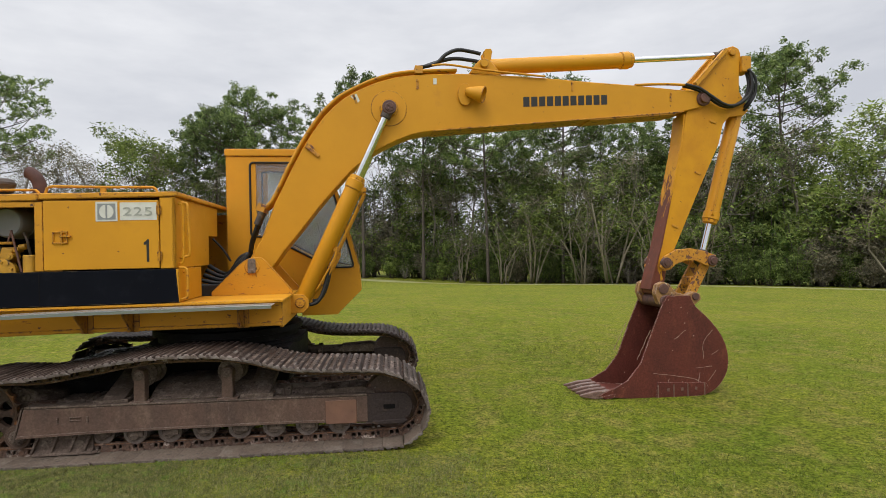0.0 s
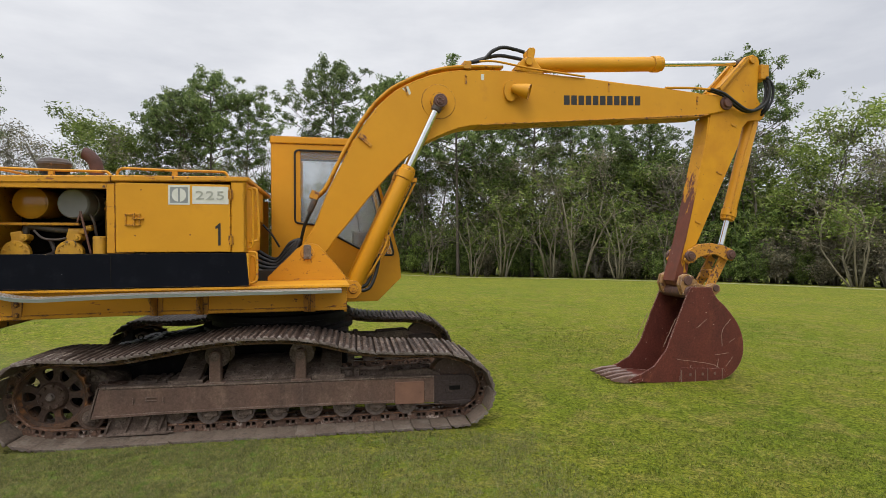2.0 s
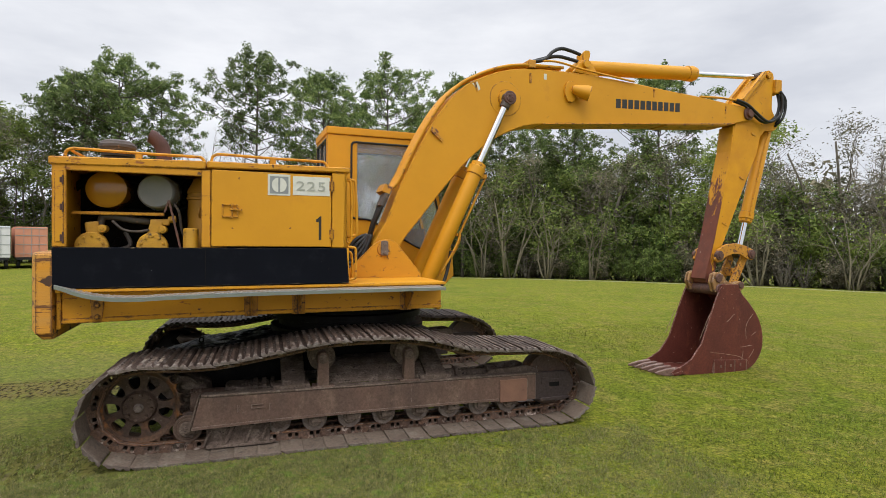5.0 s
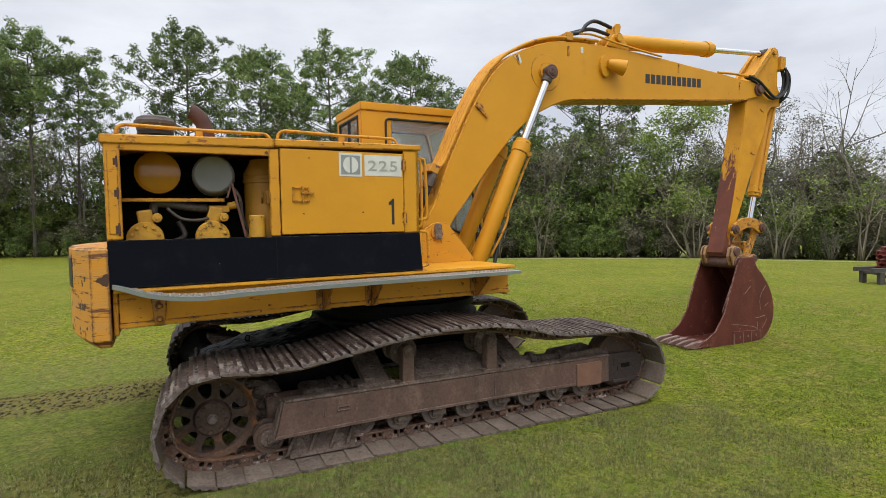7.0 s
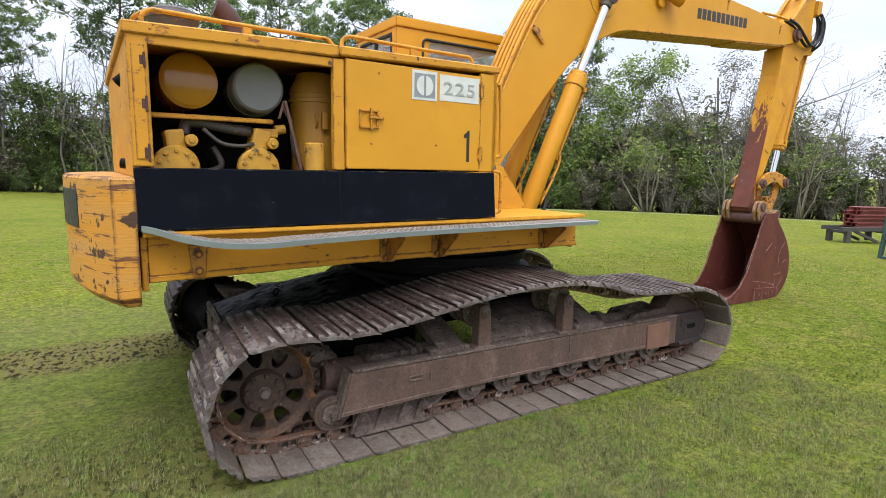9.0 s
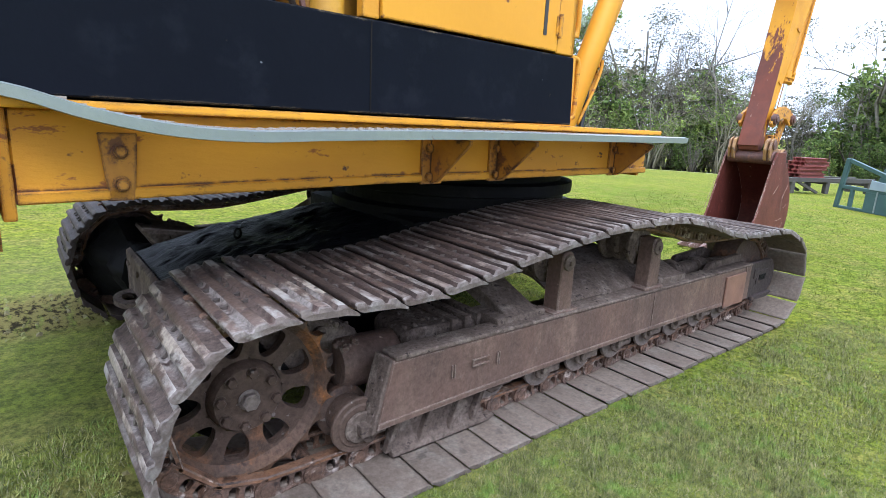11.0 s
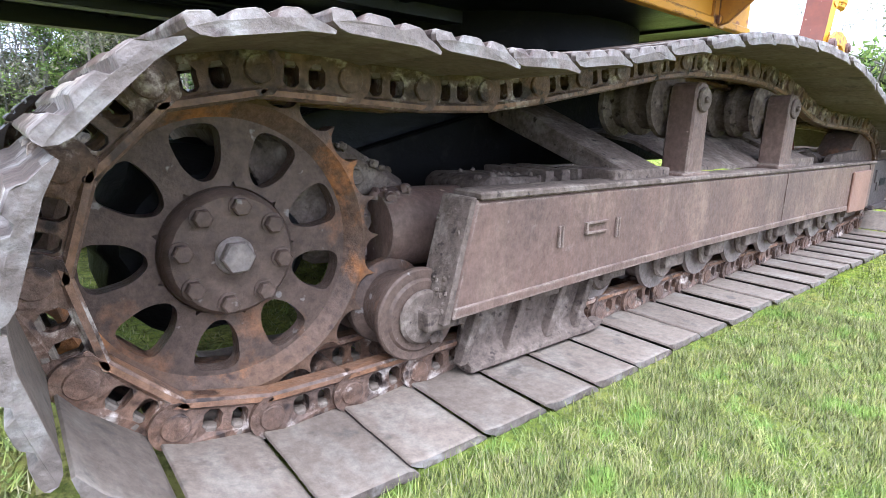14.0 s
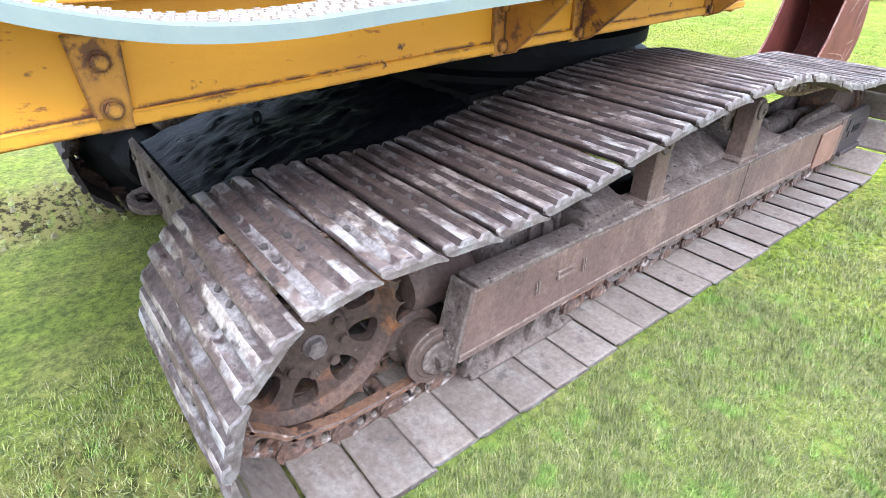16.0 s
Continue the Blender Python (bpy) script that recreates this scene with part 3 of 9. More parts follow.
def grass_material():
    m, n, l, p = nodes_of("mown_grass")
    tc = n.new("ShaderNodeTexCoord")
    big = noise_node(n, l, 0.35, 6, 0.6)
    mid = noise_node(n, l, 2.6, 6, 0.7)
    tuft = noise_node(n, l, 11.0, 4, 0.6)
    fine = noise_node(n, l, 34.0, 8, 0.8)
    col = mix_node(n, l, ramp_node(n, l, big.outputs["Fac"], 0.35, 0.68), (0.122, 0.163, 0.018), (0.196, 0.210, 0.026))
    col = mix_node(n, l, ramp_node(n, l, mid.outputs["Fac"], 0.46, 0.62), col, (0.200, 0.190, 0.050))
    shade = n.new("ShaderNodeMixRGB")
    shade.blend_type = "MULTIPLY"
    shade.inputs["Fac"].default_value = 0.5
    l.new(col, shade.inputs["Color1"])
    l.new(ramp_node(n, l, tuft.outputs["Fac"], 0.38, 0.60, (0.42, 0.50, 0.40), (1.22, 1.16, 1.0)), shade.inputs["Color2"])
    col = shade.outputs["Color"]
    dark = ramp_node(n, l, fine.outputs["Fac"], 0.39, 0.60, (0.17, 0.22, 0.11), (1.48, 1.40, 1.30))
    mul = n.new("ShaderNodeMixRGB")
    mul.blend_type = "MULTIPLY"
    mul.inputs["Fac"].default_value = 0.9
    l.new(col, mul.inputs["Color1"])
    l.new(dark, mul.inputs["Color2"])
    col = mul.outputs["Color"]
    # strips of churned soil behind the tracks
    sep = n.new("ShaderNodeSeparateXYZ")
    l.new(tc.outputs["Object"], sep.inputs[0])

    def band(axis, lo, hi, soft):
        a, b = n.new("ShaderNodeMapRange"), n.new("ShaderNodeMapRange")
        a.inputs["From Min"].default_value, a.inputs["From Max"].default_value = lo - soft, lo + soft
        b.inputs["From Min"].default_value, b.inputs["From Max"].default_value = hi + soft, hi - soft
        q = n.new("ShaderNodeMath")
        q.operation = "MULTIPLY"
        for k in (a, b):
            l.new(sep.outputs[axis], k.inputs["Value"])
        l.new(a.outputs["Result"], q.inputs[0])
        l.new(b.outputs["Result"], q.inputs[1])
        return q.outputs[0]

    def times(a, b):
        q = n.new("ShaderNodeMath")
        q.operation = "MULTIPLY"
        for k, v in ((0, a), (1, b)):
            if isinstance(v, float):
                q.inputs[k].default_value = v
            else:
                l.new(v, q.inputs[k])
        return q.outputs[0]

    soil_n = noise_node(n, l, 7.0, 6, 0.7, (2.2, 0.5, 1))
    patch = ramp_node(n, l, soil_n.outputs["Fac"], 0.32, 0.47)
    far_strip = times(times(band(0, -30.0, -3.55, 0.10), band(1, 7.05, 7.85, 0.10)), patch)
    near_strip = times(times(times(band(0, -30.0, -3.55, 0.1), band(1, 4.72, 5.52, 0.10)), ramp_node(n, l, soil_n.outputs["Fac"], 0.34, 0.52)), 0.75)
    pits = noise_node(n, l, 15.0, 5, 0.65, (1.5, 0.8, 1))
    soil = mix_node(n, l, ramp_node(n, l, pits.outputs["Fac"], 0.42, 0.52), (0.020, 0.015, 0.006), (0.150, 0.128, 0.040))
    # greyer tint in this zone imitates brightly exposed grass washing out
    dry = times(times(band(0, -10.0, -2.0, 1.2), band(1, 3.0, 9.5, 0.8)), 0.35)
    col = mix_node(n, l, dry, col, (0.120, 0.135, 0.050))
    # pale worn verge along the foot of the woods
    ax, ay, along = n.new("ShaderNodeMath"), n.new("ShaderNodeMath"), n.new("ShaderNodeMath")
    ax.operation, ay.operation = "MULTIPLY", "MULTIPLY"
    ax.inputs[1].default_value, ay.inputs[1].default_value = 0.714, 0.70
    l.new(sep.outputs[0], ax.inputs[0])
    l.new(sep.outputs[1], ay.inputs[0])
    l.new(ax.outputs[0], along.inputs[0])
    l.new(ay.outputs[0], along.inputs[1])
    lo, hi, on = n.new("ShaderNodeMapRange"), n.new("ShaderNodeMapRange"), n.new("ShaderNodeMapRange")
    for k, a, b, src in ((lo, 44.6, 45.8, along.outputs[0]), (hi, 49.6, 48.6, along.outputs[0]), (on, -12.0, -4.0, sep.outputs[0])):
        k.inputs["From Min"].default_value, k.inputs["From Max"].default_value = a, b
        l.new(src, k.inputs["Value"])
    verge = times(times(times(lo.outputs["Result"], hi.outputs["Result"]), on.outputs["Result"]), 0.75)
    col = mix_node(n, l, verge, col, (0.300, 0.290, 0.170))
    col = mix_node(n, l, far_strip, col, soil)
    col = mix_node(n, l, near_strip, col, soil)
    l.new(col, p.inputs["Base Color"])
    p.inputs["Roughness"].default_value = 0.8
    p.inputs["Specular IOR Level"].default_value = 0.04
    b = n.new("ShaderNodeBump")
    b.inputs["Strength"].default_value, b.inputs["Distance"].default_value = 0.8, 0.03
    l.new(fine.outputs["Fac"], b.inputs["Height"])
    l.new(b.outputs["Normal"], p.inputs["Normal"])
    return m


def build_ground():
    rings = [0, 1.5, 3, 4.5, 6, 8, 11, 14, 18, 23, 30, 40, 50, 60, 72, 85, 110, 140, 220, 500, 1500, 4000]
    seg = 96
    bm = bmesh.new()
    prev = None
    for r in rings:
        if r == 0:
            ring = [bm.verts.new((0, 5.0, ground_z(0, 5.0)))]
        else:
            ring = []
            for i in range(seg):
                a = 2 * math.pi * i / seg
                x, y = r * math.cos(a), 5.0 + r * math.sin(a)
                ring.append(bm.verts.new((x, y, ground_z(x, y) + (0.012 * noise.noise((x * 0.5, y * 0.5, 0)) if 3 < r < 80 else 0))))
        if prev:
            for i in range(seg):
                j = (i + 1) % seg
                if len(prev) == 1:
                    f = bm.faces.new((prev[0], ring[i], ring[j]))
                else:
                    f = bm.faces.new((prev[i], ring[i], ring[j], prev[j]))
                f.smooth = True
        prev = ring
    ob = part("ground", bm, grass_material())
    return tagged(ob, "mown green lawn with dry patches and churned track marks", "lawn", kind="structure")


build_ground()

# ---- the machine: an Empty at its base carries its parts ----
digger = new("excavator")
digger.location = (MX, MY, 0)
tagged(digger, "old yellow tracked excavator with rusty tracks standing on grass", "excavator")
SLEW = Matrix.Rotation(radians(3.06), 4, "Z")       # the upper body stands turned a little on its tracks


def upper(name, bm, material, parent=digger, label="", smooth=None):
    bmesh.ops.transform(bm, matrix=SLEW, verts=bm.verts)
    ob = part(name, bm, material, parent, label)
    return shade_by_angle(ob, smooth) if smooth else ob


def lower(name, bm, material, parent=digger, label="", smooth=None):
    ob = part(name, bm, material, parent, label)
    return shade_by_angle(ob, smooth) if smooth else ob


# ---- undercarriage ----
HUBX, HUBZ, IDX, IDZ = -1.782, 0.378, 1.78, 0.37
TY = 1.13                                   # half the track gauge
SHOE_W = 0.357
# the line of the shoe plates round one track (x, z); it hangs a little slack over the upper rear of the sprocket
REAR_WRAP = [(HUBX + r * math.cos(radians(a)), HUBZ + r * math.sin(radians(a))) for a, r in ((238, 0.352), (209, 0.350), (180, 0.350), (146, 0.355), (116, 0.371), (90, 0.374))]
PLATE = REAR_WRAP + [(-1.56, 0.746), (-1.25, 0.740), (-0.85, 0.798), (-0.40, 0.870), (0.0, 0.886), (0.40, 0.864), (0.70, 0.797),
                     (0.95, 0.737), (1.38, 0.716), (1.68, 0.702), (1.88, 0.640), (2.045, 0.515), (2.108, 0.360), (2.065, 0.180), (1.925, 0.052),
                     (1.72, 0.024), (1.2, 0.020), (0.4, 0.020), (-0.4, 0.020), (-1.2, 0.020), (-1.66, 0.020), (-1.80, 0.030)]


PIN = 0.046            # chain pins lie this far inside the plate line


def around(n_max_pitch=0.172):
    """Chain pins, evenly spaced along a line inside the plate line."""
    S = smooth_path([(x, 0, z) for x, z in PLATE], 24, True)
    P = []
    for i, p in enumerate(S):
        d = (S[(i + 1) % len(S)] - S[i - 1]).normalized()
        P.append(p + Vector((d.z, 0, -d.x)) * PIN)
    L = [0.0]
    for a, b in zip(P, P[1:] + P[:1]):
        L.append(L[-1] + (b - a).length)
    n = round(L[-1] / n_max_pitch)
    out, k = [], 0
    Q = P + P[:1]
    # one joint lies under the rear of the beam
    lap = min((L[j] for j in range(len(P)) if P[j].z < 0.12), key=lambda s: abs(P[L.index(s)].x + 1.405))
    shift = lap % (L[-1] / n)
    for i in range(n):
        s = shift + L[-1] * (i / n)
        while k < len(P) - 1 and L[k + 1] < s:
            k += 1
        t = (s - L[k]) / (L[k + 1] - L[k])
        out.append(Q[k].lerp(Q[k + 1], t))
    out.append(out[0])
    return out


def shoe_mesh(seed, face=SHOE, flank=FLANK, tip=SHOE_END):
    """Triple-grouser shoe: local x along the chain, y across, z outward; a thin lip laps under the next shoe."""
    prof = [(-0.080, -0.002), (-0.082, 0.008), (-0.080, 0.016), (-0.074, 0.019), (-0.052, 0.018), (-0.044, 0.004), (-0.031, 0.003), (-0.023, 0.017), (-0.017, 0.019),
            (0.005, 0.019), (0.011, 0.017), (0.018, 0.004), (0.030, 0.003), (0.037, 0.016), (0.042, 0.018), (0.062, 0.017), (0.068, 0.010), (0.074, 0.001),
            (0.092, -0.010), (0.104, -0.0165), (0.102, -0.021), (0.084, -0.018), (0.062, -0.0145), (-0.055, -0.014), (-0.070, -0.010)]
    bm = bmesh.new()
    w = SHOE_W
    ys = [-w, -w + 0.012, -0.31, -0.26, -0.20, -0.13, -0.06, 0.02, 0.09, 0.16, 0.22, 0.28, 0.32, w - 0.012, w]
    rings = []
    for y in ys:
        end = abs(y) > w - 0.005
        ring = []
        for i, (x, z) in enumerate(prof):
            wear = noise.noise((seed * 7.3 + x * 9, y * 9, 0))
            if i < 19:
                z = z * (0.92 + 0.22 * wear) * (0.85 if end and z > 0.010 else 1.0) + 0.0015 * noise.noise((x * 40, y * 22, seed))
                x = x + 0.003 * noise.noise((x * 30, y * 14, seed + 5))
            if 17 < i < 22:
                x += 0.004 * noise.noise((3.0, y * 8, seed))
            ring.append(bm.verts.new((x, y * (0.992 if end and z > 0.012 else 1) + (0.003 * noise.noise((x * 14, seed, 1)) if end else 0), z)))
        rings.append(ring)
    n = len(prof)
    for r, (A, B) in enumerate(zip(rings, rings[1:])):
        for i in range(n):
            j = (i + 1) % n
            f = bm.faces.new((A[i], B[i], B[j], A[j]))
            f.material_index = 1 if i > 18 else 4 if r in (0, len(rings) - 2) else 3 if i in (0, 1, 4, 5, 6, 10, 11, 12, 15, 16, 17) else 0
            f.smooth = i not in (18, 19, 24, 0)
    bm.faces.new(rings[0][::-1]).material_index = 4
    bm.faces.new(rings[-1]).material_index = 4
    for y in (-0.13, -0.055, 0.055, 0.13):
        for x in (-0.037, 0.024):
            rod(bm, (x, y, 0.0), (x, y, 0.012), 0.011, 6, 2)
    bmesh.ops.recalc_face_normals(bm, faces=bm.faces)
    me = mesh_of(bm, "shoe")
    for m in (face, SHOE_INNER, DARKMETAL, flank, tip):
        me.materials.append(m)
    return me


def link_mesh(s):
    """A forged side link with two windows; local z outward, its pin boss at the front end."""
    bm = bmesh.new()
    rail, foot = -0.090, -0.012
    cx, r = 0.084, 0.043
    outline = [(-0.078, foot), (0.060, foot)]
    outline += [(cx + r * math.cos(a), -PIN + r * math.sin(a)) for a in np.linspace(1.15, -0.9, 8)]
    outline += [(0.100, rail), (-0.082, rail), (-0.092, rail + 0.012), (-0.094, -0.056)]

    def window(x0, x1, z0, z1):
        c = min(x1 - x0, z1 - z0) * 0.42
        mx = (x0 + x1) / 2
        return [(x0, z0 + c * 0.6), (x0 + c * 0.6, z0), (x1 - c * 0.6, z0), (x1, z0 + c * 0.6), (x1, z1 - c), (mx + c * 0.5, z1 - 0.002), (mx - c * 0.5, z1 - 0.002), (x0, z1 - c)]

    edges = []
    for loop in (outline, window(0.004, 0.037, -0.070, -0.025)[::-1], window(-0.043, -0.014, -0.070, -0.025)[::-1]):
        vs = [bm.verts.new((x, s * 0.070, z)) for x, z in loop]
        edges += [bm.edges.new((vs[i], vs[(i + 1) % len(vs)])) for i in range(len(vs))]
    bmesh.ops.triangle_fill(bm, use_beauty=True, use_dissolve=False, edges=edges)
    ext = bmesh.ops.extrude_face_region(bm, geom=bm.faces[:])
    top = [v for v in ext["geom"] if isinstance(v, bmesh.types.BMVert)]
    bmesh.ops.translate(bm, vec=(0, s * 0.030, 0), verts=top)
    # the boss end steps outward, the tail inward
    for v in bm.verts:
        v.co.y += s * (0.010 if v.co.x > 0.045 else -0.008 if v.co.x < -0.055 else 0.0)
    bmesh.ops.recalc_face_normals(bm, faces=bm.faces)
    # rail the rollers run on
    ya, yb = sorted((s * 0.062, s * 0.108))
    prism(bm, [(-0.084, rail + 0.016), (-0.092, rail + 0.006), (-0.084, rail - 0.004), (0.104, rail - 0.004), (0.113, rail + 0.008), (0.104, rail + 0.016)], ya, yb, 0.005, mat=1)
    rod(bm, (cx, s * 0.100, -PIN), (cx, s * 0.1135, -PIN), 0.025, 18, 0, 0.002)
    for x in (0.020, -0.029):
        rod(bm, (x, s * 0.084, -0.036), (x, s * 0.084, -0.012), 0.017, 6, 2, 0.003)
    me = mesh_of(bm, "link")
    for m in (LINK, RAIL, SHOE_INNER):
        me.materials.append(m)
    return me


SHOE_MES = [shoe_mesh(k) for k in range(6)]
# far-track shoes: the same shapes in darker materials
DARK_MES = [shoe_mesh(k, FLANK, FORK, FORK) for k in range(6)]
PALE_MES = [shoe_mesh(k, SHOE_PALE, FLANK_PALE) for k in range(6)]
LINK_MES = [link_mesh(-1), link_mesh(1)]


def build_chain(side, name, label):
    st = around()
    chain = new(name)
    chain.parent = digger
    chain["label"] = label
    rnd = random.Random(4 + side)
    pin_bm = bmesh.new()
    rod(pin_bm, (0.084, -0.10, -PIN), (0.084, 0.10, -PIN), 0.027, 14)
    pin_me = mesh_of(pin_bm, "pin")
    pin_me.materials.append(LINK)
    for i, (a, b) in enumerate(zip(st, st[1:])):
        d = (b - a).normalized()
        nrm = Vector((-d.z, 0, d.x))
        c = (a + b) / 2 + nrm * PIN
        rot = Matrix((d, Vector((0, 1, 0)), nrm)).transposed().to_4x4()
        at = Matrix.Translation((c.x, side * TY, c.z)) @ rot
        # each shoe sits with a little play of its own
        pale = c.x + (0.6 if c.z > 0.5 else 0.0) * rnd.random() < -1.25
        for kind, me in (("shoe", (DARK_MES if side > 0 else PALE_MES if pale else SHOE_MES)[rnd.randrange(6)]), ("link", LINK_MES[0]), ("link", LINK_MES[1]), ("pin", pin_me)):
            ob = new(kind, me)
            ob.parent = chain
            play = pose(0, rnd.uniform(-0.007, 0.007), rnd.uniform(-0.002, 0.002), rnd.uniform(-0.3, 0.3), rnd.uniform(-0.6, 0.6)) if kind == "shoe" else Matrix()
            ob.matrix_basis = at @ play
    return chain


def sprocket(side):
    """Toothed drive wheel with nine windows; the face towards side."""
    n_t, n_w = 23, 9
    y_c = side * TY
    bm = bmesh.new()

    def loop_xy(r, a):
        return r * math.cos(a), r * math.sin(a)

    # web with windows: sectors bridged from window edge to sector edge
    web = bmesh.new()
    r0, r1 = 0.125, 0.262
    for k in range(n_w):
        a0 = 2 * math.pi * (k + 0.525) / n_w
        half = math.pi / n_w
        cx, cz = loop_xy(0.189, a0)
        win, rim = [], []
        m = 40
        for i in range(m):
            t = 2 * math.pi * i / m
            ct, stt = math.cos(t), math.sin(t)
            # rounded triangle, wide side outward
            ex = 0.052 * abs(ct) ** 0.75 * (1 if ct > 0 else -1)
            wd = 0.055 * (0.70 + 0.30 * max(-1, ct)) + 0.001
            ey = wd * abs(stt) ** 0.75 * (1 if stt > 0 else -1)
            x, z = cx + ex * math.cos(a0) - ey * math.sin(a0), cz + ex * math.sin(a0) + ey * math.cos(a0)
            win.append((x, z))
            # outward to the sector's border
            dx, dz = x - cx, z - cz
            lo, hi = 1.0, 9.0
            for _ in range(30):
                mid = (lo + hi) / 2
                px, pz = cx + dx * mid, cz + dz * mid
                r = math.hypot(px, pz)
                da = (math.atan2(pz, px) - a0 + math.pi) % (2 * math.pi) - math.pi
                if r0 < r < r1 and abs(da) < half:
                    lo = mid
                else:
                    hi = mid
            rim.append((cx + dx * lo, cz + dz * lo))
        V1 = [web.verts.new((x, 0, z)) for x, z in win]
        V2 = [web.verts.new((x, 0, z)) for x, z in rim]
        for i in range(m):
            j = (i + 1) % m
            web.faces.new((V1[i], V1[j], V2[j], V2[i]))
    bmesh.ops.remove_doubles(web, verts=web.verts, dist=0.0015)
    ext = bmesh.ops.extrude_face_region(web, geom=web.faces[:])
    bmesh.ops.translate(web, vec=(0, 0.04, 0), verts=[v for v in ext["geom"] if isinstance(v, bmesh.types.BMVert)])
    bmesh.ops.recalc_face_normals(web, faces=web.faces)
    bmesh.ops.translate(web, vec=(HUBX, y_c - side * 0.026 - 0.020, HUBZ), verts=web.verts)
    wheel = lower("sprocket", web, SPROCKET, digger, "rusty toothed drive sprocket with nine windows")
    # rim and teeth
    N = n_t * 12
    outer, inner = [], []
    for i in range(N):
        a = 2 * math.pi * i / N
        ph = (i / 12) % 1.0
        dip = math.sqrt(max(0.0, 1 - (2 * ph - 1) ** 2))
        outer.append((HUBX + (0.322 - 0.034 * dip) * math.cos(a), HUBZ + (0.322 - 0.034 * dip) * math.sin(a)))
        inner.append((HUBX + 0.281 * math.cos(a), HUBZ + 0.281 * math.sin(a)))
    for y in (-0.024, 0.024):
        O = [bm.verts.new((x, y_c + y, z)) for x, z in outer]
        I = [bm.verts.new((x, y_c + y * 1.05, z)) for x, z in inner]
        for i in range(N):
            j = (i + 1) % N
            bm.faces.new((O[i], O[j], I[j], I[i]))
        if y < 0:
            O0, I0 = O, I
        else:
            for i in range(N):
                j = (i + 1) % N
                bm.faces.new((O0[i], O[i], O[j], O0[j]))
                bm.faces.new((I0[i], I0[j], I[j], I[i]))
    C = [bm.verts.new((HUBX + 0.250 * math.cos(2 * math.pi * i / N), y_c - side * 0.0055, HUBZ + 0.250 * math.sin(2 * math.pi * i / N))) for i in range(N)]
    F = I if side > 0 else I0
    for i in range(N):
        j = (i + 1) % N
        bm.faces.new((F[i], F[j], C[j], C[i]))
    bmesh.ops.recalc_face_normals(bm, faces=bm.faces)
    lower("toothed_rim", bm, RIM, wheel, "orange-rusted toothed rim")
    hub = bmesh.new()
    f = side
    p0 = (HUBX, y_c - f * 0.040, HUBZ)
    revolve(hub, p0, (HUBX, y_c + f * 0.2, HUBZ), [(0, 0.132), (0.018, 0.131), (0.026, 0.122), (0.062, 0.118), (0.074, 0.109), (0.076, 0.060), (0.074, 0.0)], 36)
    hb = lower("hub", hub, SPROCKET, wheel, "greasy round hub with bolts", 40)
    for k in range(8):
        a = 2 * math.pi * (k - 0.22) / 8
        bo = bmesh.new()
        q = Vector((HUBX + 0.092 * math.cos(a), y_c + f * 0.034, HUBZ + 0.092 * math.sin(a)))
        rod(bo, q, q + Vector((0, f * 0.004, 0)), 0.021, 14)
        hex_bolt(bo, q, (0, f, 0), 0.0175, 0.020)
        lower("hub_bolt", bo, SPROCKET, wheel, "rusty hex bolt")
    bo = bmesh.new()
    rod(bo, (HUBX, y_c + f * 0.034, HUBZ), (HUBX, y_c + f * 0.044, HUBZ), 0.036, 20, 0, 0.004)
    hex_bolt(bo, (HUBX, y_c + f * 0.044, HUBZ), (0, f, 0), 0.031, 0.022)
    lower("centre_bolt", bo, GALV_DULL, wheel, "pale worn centre bolt")
    return wheel


def roller(bm, x, z, y0, y1, r, flange, f):
    """A double-flanged roller between y0 (outer) and y1."""
    n = abs(y1 - y0)
    revolve(bm, (x, y0, z), (x, y1, z), [(0, 0.0), (0, r * 0.55), (0.012, r * 0.62), (0.016, flange * 0.98), (0.03, flange), (0.044, r), (n * 0.42, r), (n * 0.42 + 0.012, flange * 0.94),
                                         (n * 0.58, flange * 0.94), (n * 0.58 + 0.012, r), (n - 0.044, r), (n - 0.03, flange), (n - 0.012, flange), (n - 0.01, r * 0.6), (n, 0.0)], 28)


def clod(bm, c, r, seed):
    """A lump of dried dirt."""
    q = bmesh.ops.create_icosphere(bm, subdivisions=2, radius=r)
    for v in q["verts"]:
        v.co = Vector(c) + v.co * (1 + 0.45 * noise.noise(v.co * (1.6 / r) + Vector((seed, 0, 0))))


